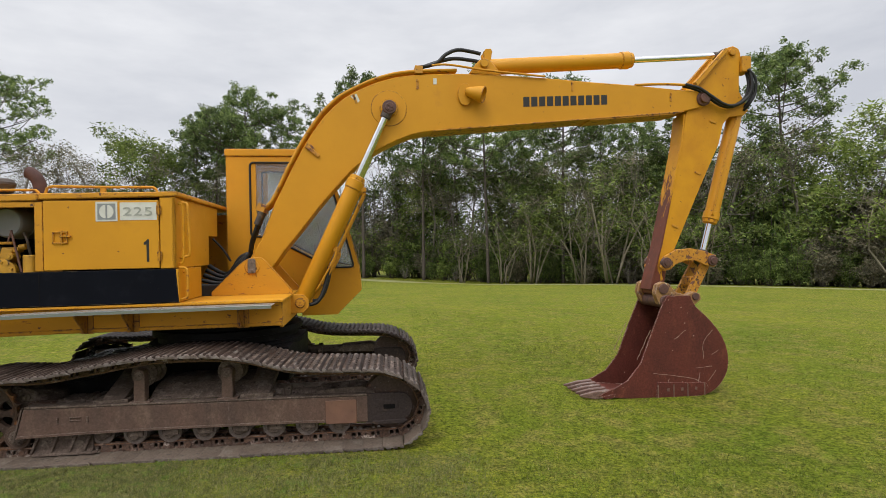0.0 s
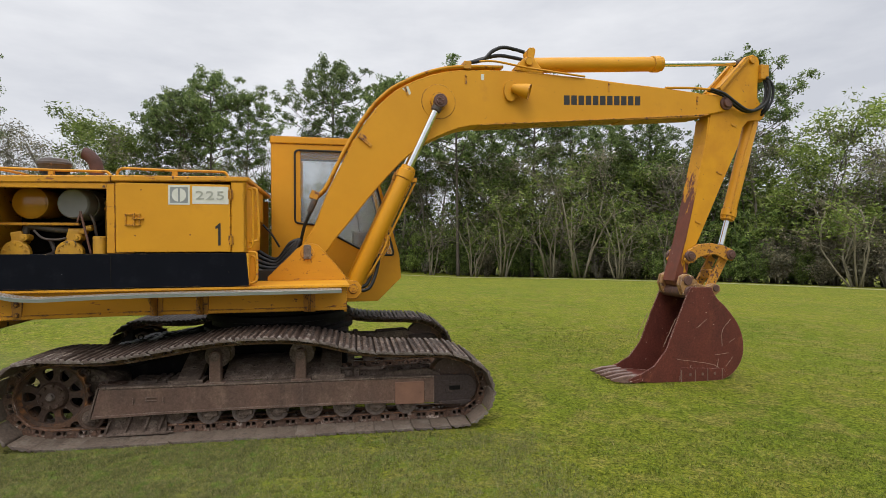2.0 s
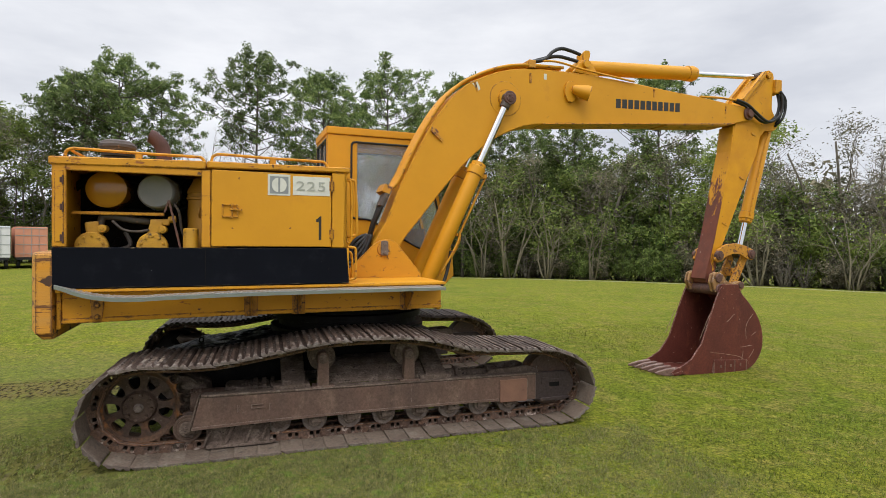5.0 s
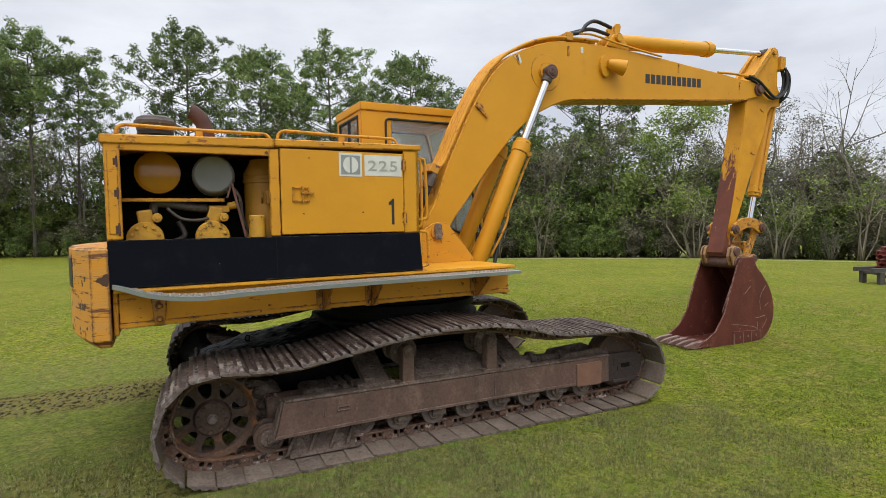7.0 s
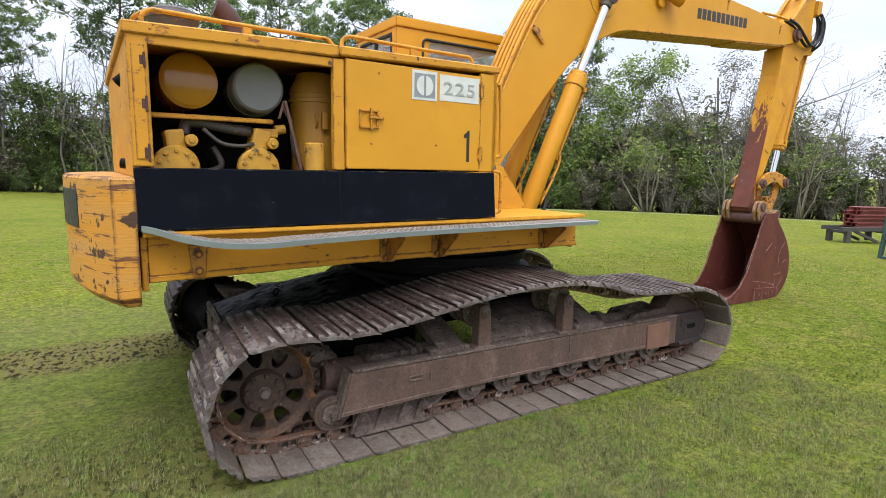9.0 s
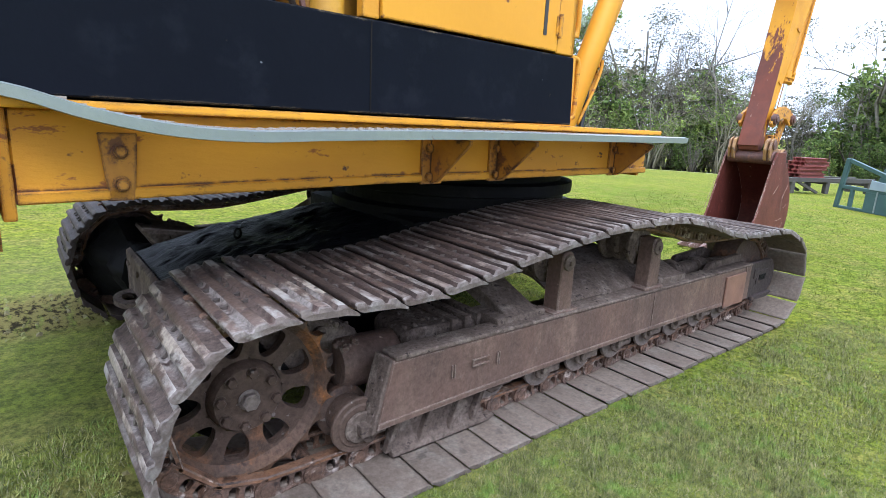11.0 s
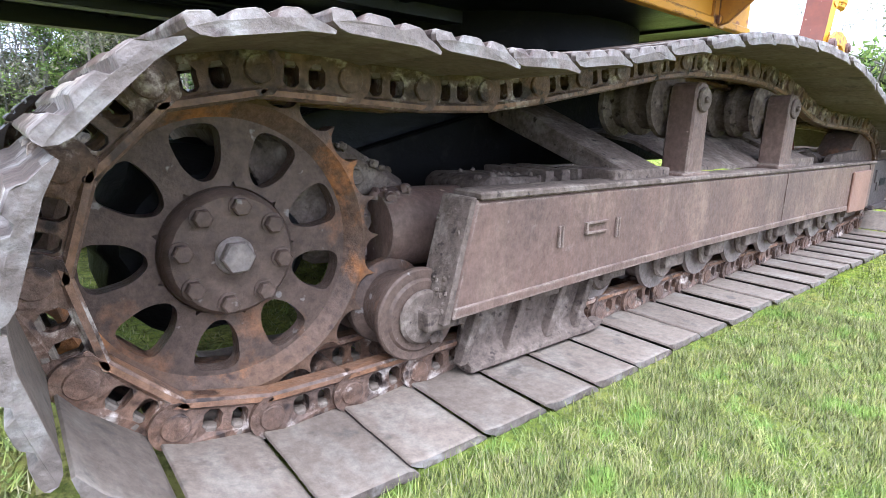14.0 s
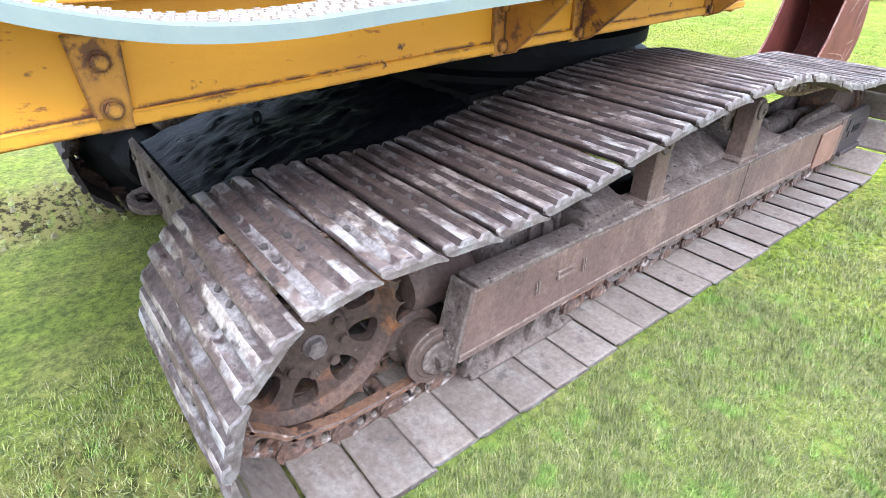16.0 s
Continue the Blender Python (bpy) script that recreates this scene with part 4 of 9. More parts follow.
def track_frame(side):
    """Side beam with cover, guards, rollers; f points outward."""
    f = side
    y_out, y_in = side * TY + f * 0.205, side * TY - f * 0.19
    ya, yb = sorted((y_out, y_in))
    bm = bmesh.new()
    prism(bm, [(-1.330, 0.466), (-1.398, 0.212), (-0.9, 0.226), (-0.3, 0.234), (0.9, 0.232), (1.56, 0.214), (1.56, 0.452), (0.4, 0.456)], *sorted((y_out, y_out - f * 0.085)), 0.008)
    beam = lower("track_frame", bm, FRAME, digger, "long brown-painted track frame beam")
    bm = bmesh.new()
    prism(bm, [(-1.322, 0.466), (0.4, 0.456), (1.555, 0.452), (1.555, 0.466), (0.4, 0.470), (-1.322, 0.484)], *sorted((y_out + f * 0.006, y_out - f * 0.092)), 0.004)
    lower("beam_top_plate", bm, DUSTY, beam, "dust-covered top plate")
    bm = bmesh.new()
    prism(bm, [(-1.394, 0.216), (-0.9, 0.229), (-0.3, 0.237), (0.9, 0.235), (1.18, 0.228), (1.18, 0.252), (0.9, 0.257), (-0.3, 0.259), (-0.9, 0.252), (-1.387, 0.240)], *sorted((y_out - f * 0.002, y_out + f * 0.006)), 0.002)
    lower("beam_foot_strip", bm, FRAME, beam, "welded strip along the beam's foot")
    bm = bmesh.new()
    prism(bm, [(-1.30, 0.40), (-1.36, 0.215), (1.46, 0.195), (1.46, 0.37), (0.0, 0.38)], *sorted((y_in, y_in + f * 0.07)), 0.006)
    prism(bm, [(-1.20, 0.27), (-1.20, 0.22), (1.46, 0.20), (1.46, 0.25)], *sorted((y_out - f * 0.086, y_in + f * 0.071)), 0.004)
    lower("beam_trough", bm, FORK, beam, "dark dirty inner side of the beam")
    # recoil rod and idler slide above the trough
    bm = bmesh.new()
    yc = side * TY
    revolve(bm, (0.70, yc, 0.455), (1.62, yc, 0.43), [(0, 0.0), (0.0, 0.058), (0.10, 0.058), (0.11, 0.080), (0.16, 0.080), (0.17, 0.052), (0.42, 0.052), (0.43, 0.070), (0.52, 0.070), (0.53, 0.045), (0.92, 0.045)], 20)
    for q in (-0.13, 0.10):
        prism(bm, [(1.05, 0.425), (1.62, 0.415), (1.62, 0.475), (1.50, 0.52), (1.12, 0.50)], *sorted((yc + q, yc + q + 0.035)), 0.005)
    lower("idler_slide", bm, DUSTY, beam, "dusty idler slide with its rod", 35)
    # rough-cut rear end plate
    bm = bmesh.new()
    prism(bm, [(-1.332, 0.474), (-1.345, 0.474), (-1.418, 0.206), (-1.400, 0.206)], *sorted((y_out + f * 0.004, y_out - f * 0.10)), 0.003)
    rc = random.Random(9)
    for k in range(70):
        t = rc.random()
        clod(bm, (-1.342 - 0.07 * t, y_out - f * rc.uniform(0.012, 0.10), 0.462 - 0.245 * t), rc.uniform(0.003, 0.0085), k)
    lower("end_plate", bm, DUSTY, beam, "rough end plate crusted with dirt")
    y1 = y_out
    # rust patch plate, small slots and lugs on the face
    bm = bmesh.new()
    prism(bm, [(1.190, 0.216), (1.455, 0.212), (1.462, 0.222), (1.462, 0.412), (1.452, 0.424), (1.186, 0.420)], min(y1, y1 + f * 0.012), max(y1, y1 + f * 0.012), 0.004)
    lower("patch_plate", bm, surface("orange_rust_plate", (0.200, 0.098, 0.062), (0.150, 0.075, 0.050), 0.6, scale=7, wear=(0.13, 0.06, 0.04), bump=0.2), beam, "orange-brown bolted patch plate")
    bm = bmesh.new()
    for x0, x1, z0, z1 in ((-0.955, -0.865, 0.352, 0.358), (-0.955, -0.865, 0.378, 0.384), (-0.957, -0.950, 0.352, 0.384)):
        box(bm, x0, x1, min(y1, y1 + f * 0.010), max(y1, y1 + f * 0.010), z0, z1, 0.002)
    for x in (-1.062, -1.050, -0.822, -0.812):
        box(bm, x, x + 0.006, min(y1, y1 + f * 0.008), max(y1, y1 + f * 0.008), 0.33, 0.385, 0.002)
    for x in (0.35,):
        box(bm, x, x + 0.008, min(y1, y1 + f * 0.004), max(y1, y1 + f * 0.004), 0.236, 0.452, 0.001)
    box(bm, 1.466, 1.474, *sorted((y1 - f * 0.002, y1 + f * 0.004)), 0.222, 0.45, 0.001)
    lower("weld_marks", bm, FRAME, beam, "welded slot and weld beads")
    # idler carrier at the front
    bm = bmesh.new()
    nose = [(1.550, 0.462), (1.550, 0.206), (1.80, 0.200), (1.88, 0.212), (1.94, 0.258), (1.965, 0.325), (1.955, 0.395), (1.915, 0.450), (1.86, 0.464)]
    prism(bm, nose, *sorted((y_out - f * 0.006, y_out - f * 0.040)), 0.006)
    prism(bm, nose, *sorted((y_in + f * 0.03, y_in + f * 0.075)), 0.006)
    box(bm, 1.665, 1.835, *sorted((y_out - f * 0.008, y_out - f * 0.001)), 0.300, 0.395, 0.004)
    box(bm, 1.62, 1.70, *sorted((y_out - f * 0.008, y_out)), 0.345, 0.415, 0.004)
    prism(bm, [(1.60, 0.196), (1.86, 0.190), (1.92, 0.215), (1.90, 0.228), (1.60, 0.222)], *sorted((y_out - f * 0.010, y_out + f * 0.014)), 0.004)
    lower("idler_yoke", bm, FORK, beam, "greasy idler fork plate with a slot")
    bm = bmesh.new()
    box(bm, 1.700, 1.805, *sorted((y_out - f * 0.004, y_out + f * 0.0015)), 0.325, 0.365)
    lower("yoke_slot", bm, GREASE, beam, "black slot")
    bm = bmesh.new()
    revolve(bm, (IDX, side * TY - 0.11, IDZ), (IDX, side * TY + 0.11, IDZ), [(0, 0.10), (0.02, 0.20), (0.03, 0.255), (0.05, 0.262), (0.06, 0.262), (0.085, 0.268), (0.135, 0.268), (0.16, 0.262), (0.17, 0.262),
                                                                             (0.19, 0.255), (0.20, 0.20), (0.22, 0.10)], 40)
    lower("idler_wheel", bm, SPROCKET, beam, "worn front idler wheel", 40)
    # guard below the rear of the beam
    bm = bmesh.new()
    yg = side * TY + f * 0.112
    sec = [(yg, 0.205), (yg + f * 0.013, 0.205), (yg + f * 0.013, 0.088), (yg + f * 0.030, 0.070), (yg + f * 0.052, 0.062), (yg + f * 0.054, 0.046), (yg + f * 0.03, 0.040), (yg - f * 0.02, 0.040)]
    prism(bm, sec, -1.292, -0.815, 0.003, axis="x")
    ga, gb = sorted((yg + f * 0.01, yg + f * 0.050))
    prism(bm, [(-0.816, 0.041), (-0.816, 0.064), (-0.775, 0.070), (-0.762, 0.058)], ga, gb, 0.003)
    for x in (-1.285, -1.13, -0.98, -0.86):
        ra, rb = sorted((yg + f * 0.010, yg + f * 0.042))
        prism(bm, [(x + 0.02, 0.205), (x - 0.035, 0.066), (x - 0.012, 0.066), (x + 0.045, 0.205)], ra, rb, 0.003)
    lower("roller_guard", bm, DUSTY, beam, "dusty grey roller guard with ribs")
    # bottom rollers
    for x in (-1.424, -1.054, -0.745, -0.459, -0.168, 0.126, 0.428, 0.724, 1.013, 1.299):
        bm = bmesh.new()
        rear = x < -1.3
        yo = side * TY + f * (0.138 if rear else 0.118 if x < -0.7 else 0.150)
        z = 0.212 if rear else 0.203
        if rear:
            revolve(bm, (x, yo, z), (x, side * TY - f * 0.12, z), [(0, 0.0), (0, 0.078), (0.006, 0.084), (0.006, 0.102), (0.010, 0.106), (0.022, 0.106), (0.027, 0.094), (0.036, 0.080), (0.115, 0.079), (0.122, 0.098), (0.128, 0.103),
                                                                 (0.150, 0.103), (0.160, 0.080), (0.225, 0.079), (0.232, 0.103), (0.25, 0.103), (0.256, 0.05), (0.256, 0.0)], 36)
        else:
            roller(bm, x, z, yo, side * TY - f * 0.118, 0.076, 0.102, f)
        lower("bottom_roller", bm, SPROCKET if rear else GALV_DULL, beam, "flanged steel roller", 35)
        bm = bmesh.new()
        rod(bm, (x, yo, z), (x, yo + f * 0.016, z), 0.062 if rear else 0.058, 24, 0, 0.006)
        box(bm, x - (0.020 if rear else 0.028), x + 0.085, *sorted((yo + f * 0.010, yo + f * (0.050 if rear else 0.034))), z - 0.022, z + 0.024, 0.006)
        if rear:
            clod(bm, (x + 0.045, yo + f * 0.025, z + 0.042), 0.026, 3)
            clod(bm, (x + 0.03, yo + f * 0.012, z - 0.05), 0.018, 5)
        lower("roller_clamp", bm, DUSTY, beam, "square clamp on the roller shaft")
    # carrier rollers on their posts
    for x, zp in ((-0.395, 0.742), (0.340, 0.736)):
        bm = bmesh.new()
        pa, pb = sorted((y_out - f * 0.012, y_out - f * 0.10))
        prism(bm, [(x - 0.050, 0.455), (x + 0.050, 0.455), (x + 0.044, zp - 0.02), (x + 0.034, zp + 0.006), (x + 0.012, zp + 0.018), (x - 0.018, zp + 0.018), (x - 0.038, zp + 0.004), (x - 0.044, zp - 0.02)], pa, pb, 0.006)
        box(bm, x - 0.085, x + 0.090, *sorted((y_out - f * 0.004, y_out - f * 0.12)), 0.445, 0.486, 0.006)
        lower("carrier_post", bm, FRAME, beam, "upright carrier roller bracket")
        bm = bmesh.new()
        rod(bm, (x, y_out - f * 0.014, zp - 0.035), (x, y_out - f * 0.002, zp - 0.035), 0.038, 18, 0, 0.004)
        hex_bolt(bm, (x, y_out - f * 0.002, zp - 0.035), (0, f, 0), 0.012, 0.01)
        lower("shaft_end", bm, DUSTY, beam)
        bm = bmesh.new()
        roller(bm, x, zp - 0.042, y_out - f * 0.104, side * TY - f * 0.12, 0.084, 0.112, f)
        lower("carrier_roller", bm, DUSTY, beam, "flanged carrier roller", 35)
    return beam


def carbody():
    bm = bmesh.new()
    # centre box and ring
    box(bm, -0.75, 0.75, -0.62, 0.62, 0.45, 0.80, 0.03)
    revolve(bm, (0, 0, 0.78), (0, 0, 1.06), [(0, 0.80), (0.05, 0.80), (0.06, 0.72), (0.12, 0.72), (0.13, 0.77), (0.19, 0.77), (0.20, 0.70), (0.28, 0.70)], 48)
    body = lower("carbody", bm, GREASE, digger, "grease-black carbody with slewing ring", 40)
    for s in (-1, 1):
        for x in (-0.63, 0.60):
            k = -1 if x < 0 else 1
            bm = bmesh.new()
            ya = s * 0.55
            yb = s * (TY + 0.17)
            # leg: a flat sloping top plate over a box
            vs = [bm.verts.new(p) for p in ((x - 0.10, ya, 0.80), (x + 0.10, ya, 0.80), (x + 0.095, yb, 0.500), (x - 0.095, yb, 0.500),
                                            (x - 0.10, ya, 0.70), (x + 0.10, ya, 0.70), (x + 0.095, yb, 0.44), (x - 0.095, yb, 0.44))]
            for idx in ((0, 1, 2, 3), (7, 6, 5, 4), (0, 4, 5, 1), (1, 5, 6, 2), (2, 6, 7, 3), (3, 7, 4, 0)):
                bm.faces.new([vs[i] for i in idx])
            bmesh.ops.recalc_face_normals(bm, faces=bm.faces)
            bev(bm, bm.verts, 0.01)
            box(bm, x - 0.16, x + 0.13, *sorted((yb, s * (TY - 0.02))), 0.44, 0.505, 0.008)
            lower("carbody_leg", bm, DUSTY, body, "dusty sloping carbody leg")
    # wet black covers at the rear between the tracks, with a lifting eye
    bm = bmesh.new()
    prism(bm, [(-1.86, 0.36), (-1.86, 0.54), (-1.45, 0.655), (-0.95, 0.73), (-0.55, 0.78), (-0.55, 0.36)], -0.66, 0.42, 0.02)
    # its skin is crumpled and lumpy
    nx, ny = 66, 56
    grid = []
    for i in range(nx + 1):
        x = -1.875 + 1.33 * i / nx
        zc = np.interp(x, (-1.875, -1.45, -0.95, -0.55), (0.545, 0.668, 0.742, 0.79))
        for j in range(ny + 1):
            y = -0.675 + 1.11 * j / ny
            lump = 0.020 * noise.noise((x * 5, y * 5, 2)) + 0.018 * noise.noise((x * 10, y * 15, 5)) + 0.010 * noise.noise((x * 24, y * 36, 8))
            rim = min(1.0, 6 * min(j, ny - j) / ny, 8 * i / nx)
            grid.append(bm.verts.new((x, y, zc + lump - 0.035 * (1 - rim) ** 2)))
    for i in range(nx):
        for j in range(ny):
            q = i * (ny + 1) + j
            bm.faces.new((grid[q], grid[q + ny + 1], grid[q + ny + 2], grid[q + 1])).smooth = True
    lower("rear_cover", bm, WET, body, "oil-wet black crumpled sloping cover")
    bm = bmesh.new()
    prism(bm, [(-1.885, 0.30), (-1.885, 0.555), (-1.862, 0.57), (-1.862, 0.30)], -0.67, 0.43, 0.004)
    for y in (-0.5, -0.2, 0.1, 0.35):
        hex_bolt(bm, (-1.885, y, 0.50), (-1, 0, 0), 0.016, 0.012)
    lower("drawbar_plate", bm, DUSTY, body, "grey rear cross plate")
    bm = bmesh.new()
    tube(bm, [(-1.45 + 0.020 * math.cos(a), -0.06 + 0.012 * math.cos(a), 0.697 + 0.024 * math.sin(a)) for a in np.linspace(0, 2 * math.pi, 17)], 0.006, 8, 2)
    lower("lifting_eye", bm, GREASE, body, "black lifting ring")
    for s in (-1, 1):
        # dusty sheet lying over the beam between the carrier posts
        bm = bmesh.new()
        ya, yb = s * (TY + 0.12), s * 0.72
        rows = ((0.0, 0.476), (0.15, 0.515), (0.35, 0.565), (0.6, 0.592), (1.0, 0.600))
        vs = [bm.verts.new((x, ya + (yb - ya) * k, z + 0.012 * noise.noise((x * 7, k * 5, 1.0)) - 0.02 * k * abs(x))) for x in np.linspace(-0.34, 0.52, 15) for k, z in rows]
        for i in range(14):
            for j in range(4):
                q = 5 * i + j
                bm.faces.new((vs[q], vs[q + 1], vs[q + 6], vs[q + 5]))
        ext = bmesh.ops.extrude_face_region(bm, geom=bm.faces[:])
        bmesh.ops.translate(bm, vec=(0, 0, 0.012), verts=[v for v in ext["geom"] if isinstance(v, bmesh.types.BMVert)])
        bmesh.ops.recalc_face_normals(bm, faces=bm.faces)
        lower("dust_sheet", bm, DUSTY, body, "dusty grey sheet between the posts")
    # flat tow lug with a long eye
    bm = bmesh.new()
    outline, eye = [], []
    for k in range(28):
        a = math.pi * (-0.5 + k / 27)
        w = math.cos(a) ** 0.8
        outline.append((-1.87 - 0.118 * w, 0.185 + 0.145 * math.sin(a)))
        b = 2 * math.pi * k / 28 - math.pi / 2
        eye.append((-1.918 - 0.032 * math.cos(b), 0.190 + 0.064 * math.sin(b)))
    loops = [[bm.verts.new((x, y, z)) for x, y in pts] for pts in (outline, eye) for z in (0.340, 0.366)]
    for k in range(28):
        q = (k + 1) % 28
        for a, b in ((0, 1), (1, 3), (3, 2), (2, 0)):
            bm.faces.new((loops[a][k], loops[a][q], loops[b][q], loops[b][k]))
    bmesh.ops.recalc_face_normals(bm, faces=bm.faces)
    lower("tow_lug", bm, DUSTY, body, "grey tow lug")
    for s in (-1, 1):
        bm = bmesh.new()
        # final drive case behind the sprocket and its motor
        big = 1.55 if s > 0 else 1.22
        revolve(bm, (HUBX, s * (TY - 0.07), HUBZ), (HUBX, s * 0.55, HUBZ), [(0, 0.0), (0.001, 0.07 * big), (0.002, 0.13 * big), (0.03, 0.15 * big), (0.06, 0.16 * big), (0.11, 0.163 * big), (0.16, 0.165 * big), (0.22, 0.16 * big), (0.32, 0.155), (0.42, 0.15), (0.5, 0.12)], 40)
        for v in bm.verts:
            c = Vector((HUBX, v.co.y, HUBZ))
            v.co += (v.co - c) * (0.16 * noise.noise(v.co * 11.0) + 0.10 * noise.noise(v.co * 29.0))
        lower("final_drive", bm, GREASE, body, "dirt-caked final drive case", 35)
        # bolted bracket between the sprocket and the beam
        bm = bmesh.new()
        prism(bm, [(HUBX, 0.62), (-1.56, 0.585), (-1.46, 0.570), (-1.30, 0.475), (-1.28, 0.27), (HUBX + 0.2, 0.30)], *sorted((s * (TY - 0.085), s * 0.62)), 0.02)
        rc = random.Random(21)
        for x, z in ((-1.475, 0.500), (-1.455, 0.395), (-1.50, 0.285), (-1.545, 0.545)):
            rod(bm, (x, s * (TY - 0.09), z), (x, s * (TY - 0.062), z), 0.034, 16, 0, 0.008)
            hex_bolt(bm, (x, s * (TY - 0.062), z), (0, s, 0), 0.020, 0.02)
        for k in range(60):
            t = rc.random()
            clod(bm, (-1.55 + 0.26 * t, s * (TY - rc.uniform(0.07, 0.30)), 0.590 - 0.115 * t + rc.uniform(-0.015, 0.005)), rc.uniform(0.004, 0.013), k)
        lower("drive_bracket", bm, DUSTY, body, "dirt-caked bolted drive bracket", 35)
        # recoil spring barrel running into the beam's end
        bm = bmesh.new()
        revolve(bm, (-1.425, s * (TY - 0.065), 0.372), (-1.15, s * (TY - 0.065), 0.365), [(0, 0.05), (0.004, 0.088), (0.02, 0.098), (0.05, 0.100), (0.27, 0.100)], 28)
        for k in range(26):
            clod(bm, (rc.uniform(-1.42, -1.34), s * (TY - 0.065 + rc.uniform(-0.06, 0.06)), 0.465 + rc.uniform(-0.012, 0.006)), rc.uniform(0.006, 0.016), k)
        lower("recoil_barrel", bm, FRAME, body, "dusty round recoil spring barrel", 40)
        bm = bmesh.new()
        ha, hb = sorted((s * (TY - 0.20), s * (TY + 0.045)))
        prism(bm, [(-1.17, 0.36), (-1.17, 0.470), (-1.14, 0.492), (-0.83, 0.480), (-0.80, 0.462), (-0.80, 0.36)], ha, hb, 0.008)
        for x in (-0.93, -0.86, -0.79):
            box(bm, x - 0.018, x + 0.018, *sorted((s * (TY - 0.19), s * (TY + 0.060))), 0.37, 0.502, 0.006)
        for k in range(34):
            clod(bm, (rc.uniform(-1.16, -0.80), s * (TY + rc.uniform(-0.16, 0.04)), 0.486 + rc.uniform(-0.006, 0.004)), rc.uniform(0.005, 0.013), k)
        lower("recoil_housing", bm, DUSTY, body, "dusty ribbed recoil spring housing", 35)
        bm = bmesh.new()
        prism(bm, [(-1.32, 0.25), (-1.32, 0.52), (-0.60, 0.70), (-0.60, 0.25)], *sorted((s * 0.66, s * 0.72)), 0.006)
        lower("side_shield", bm, GREASE, body, "greasy black shield plate")
    return body


for s in (-1, 1):
    build_chain(s, "track", "rusty crawler chain with worn triple-grouser shoes")
    sprocket(s)
    track_frame(s)
carbody()

# ---- upper body: platform ----
SIDE = 1.04


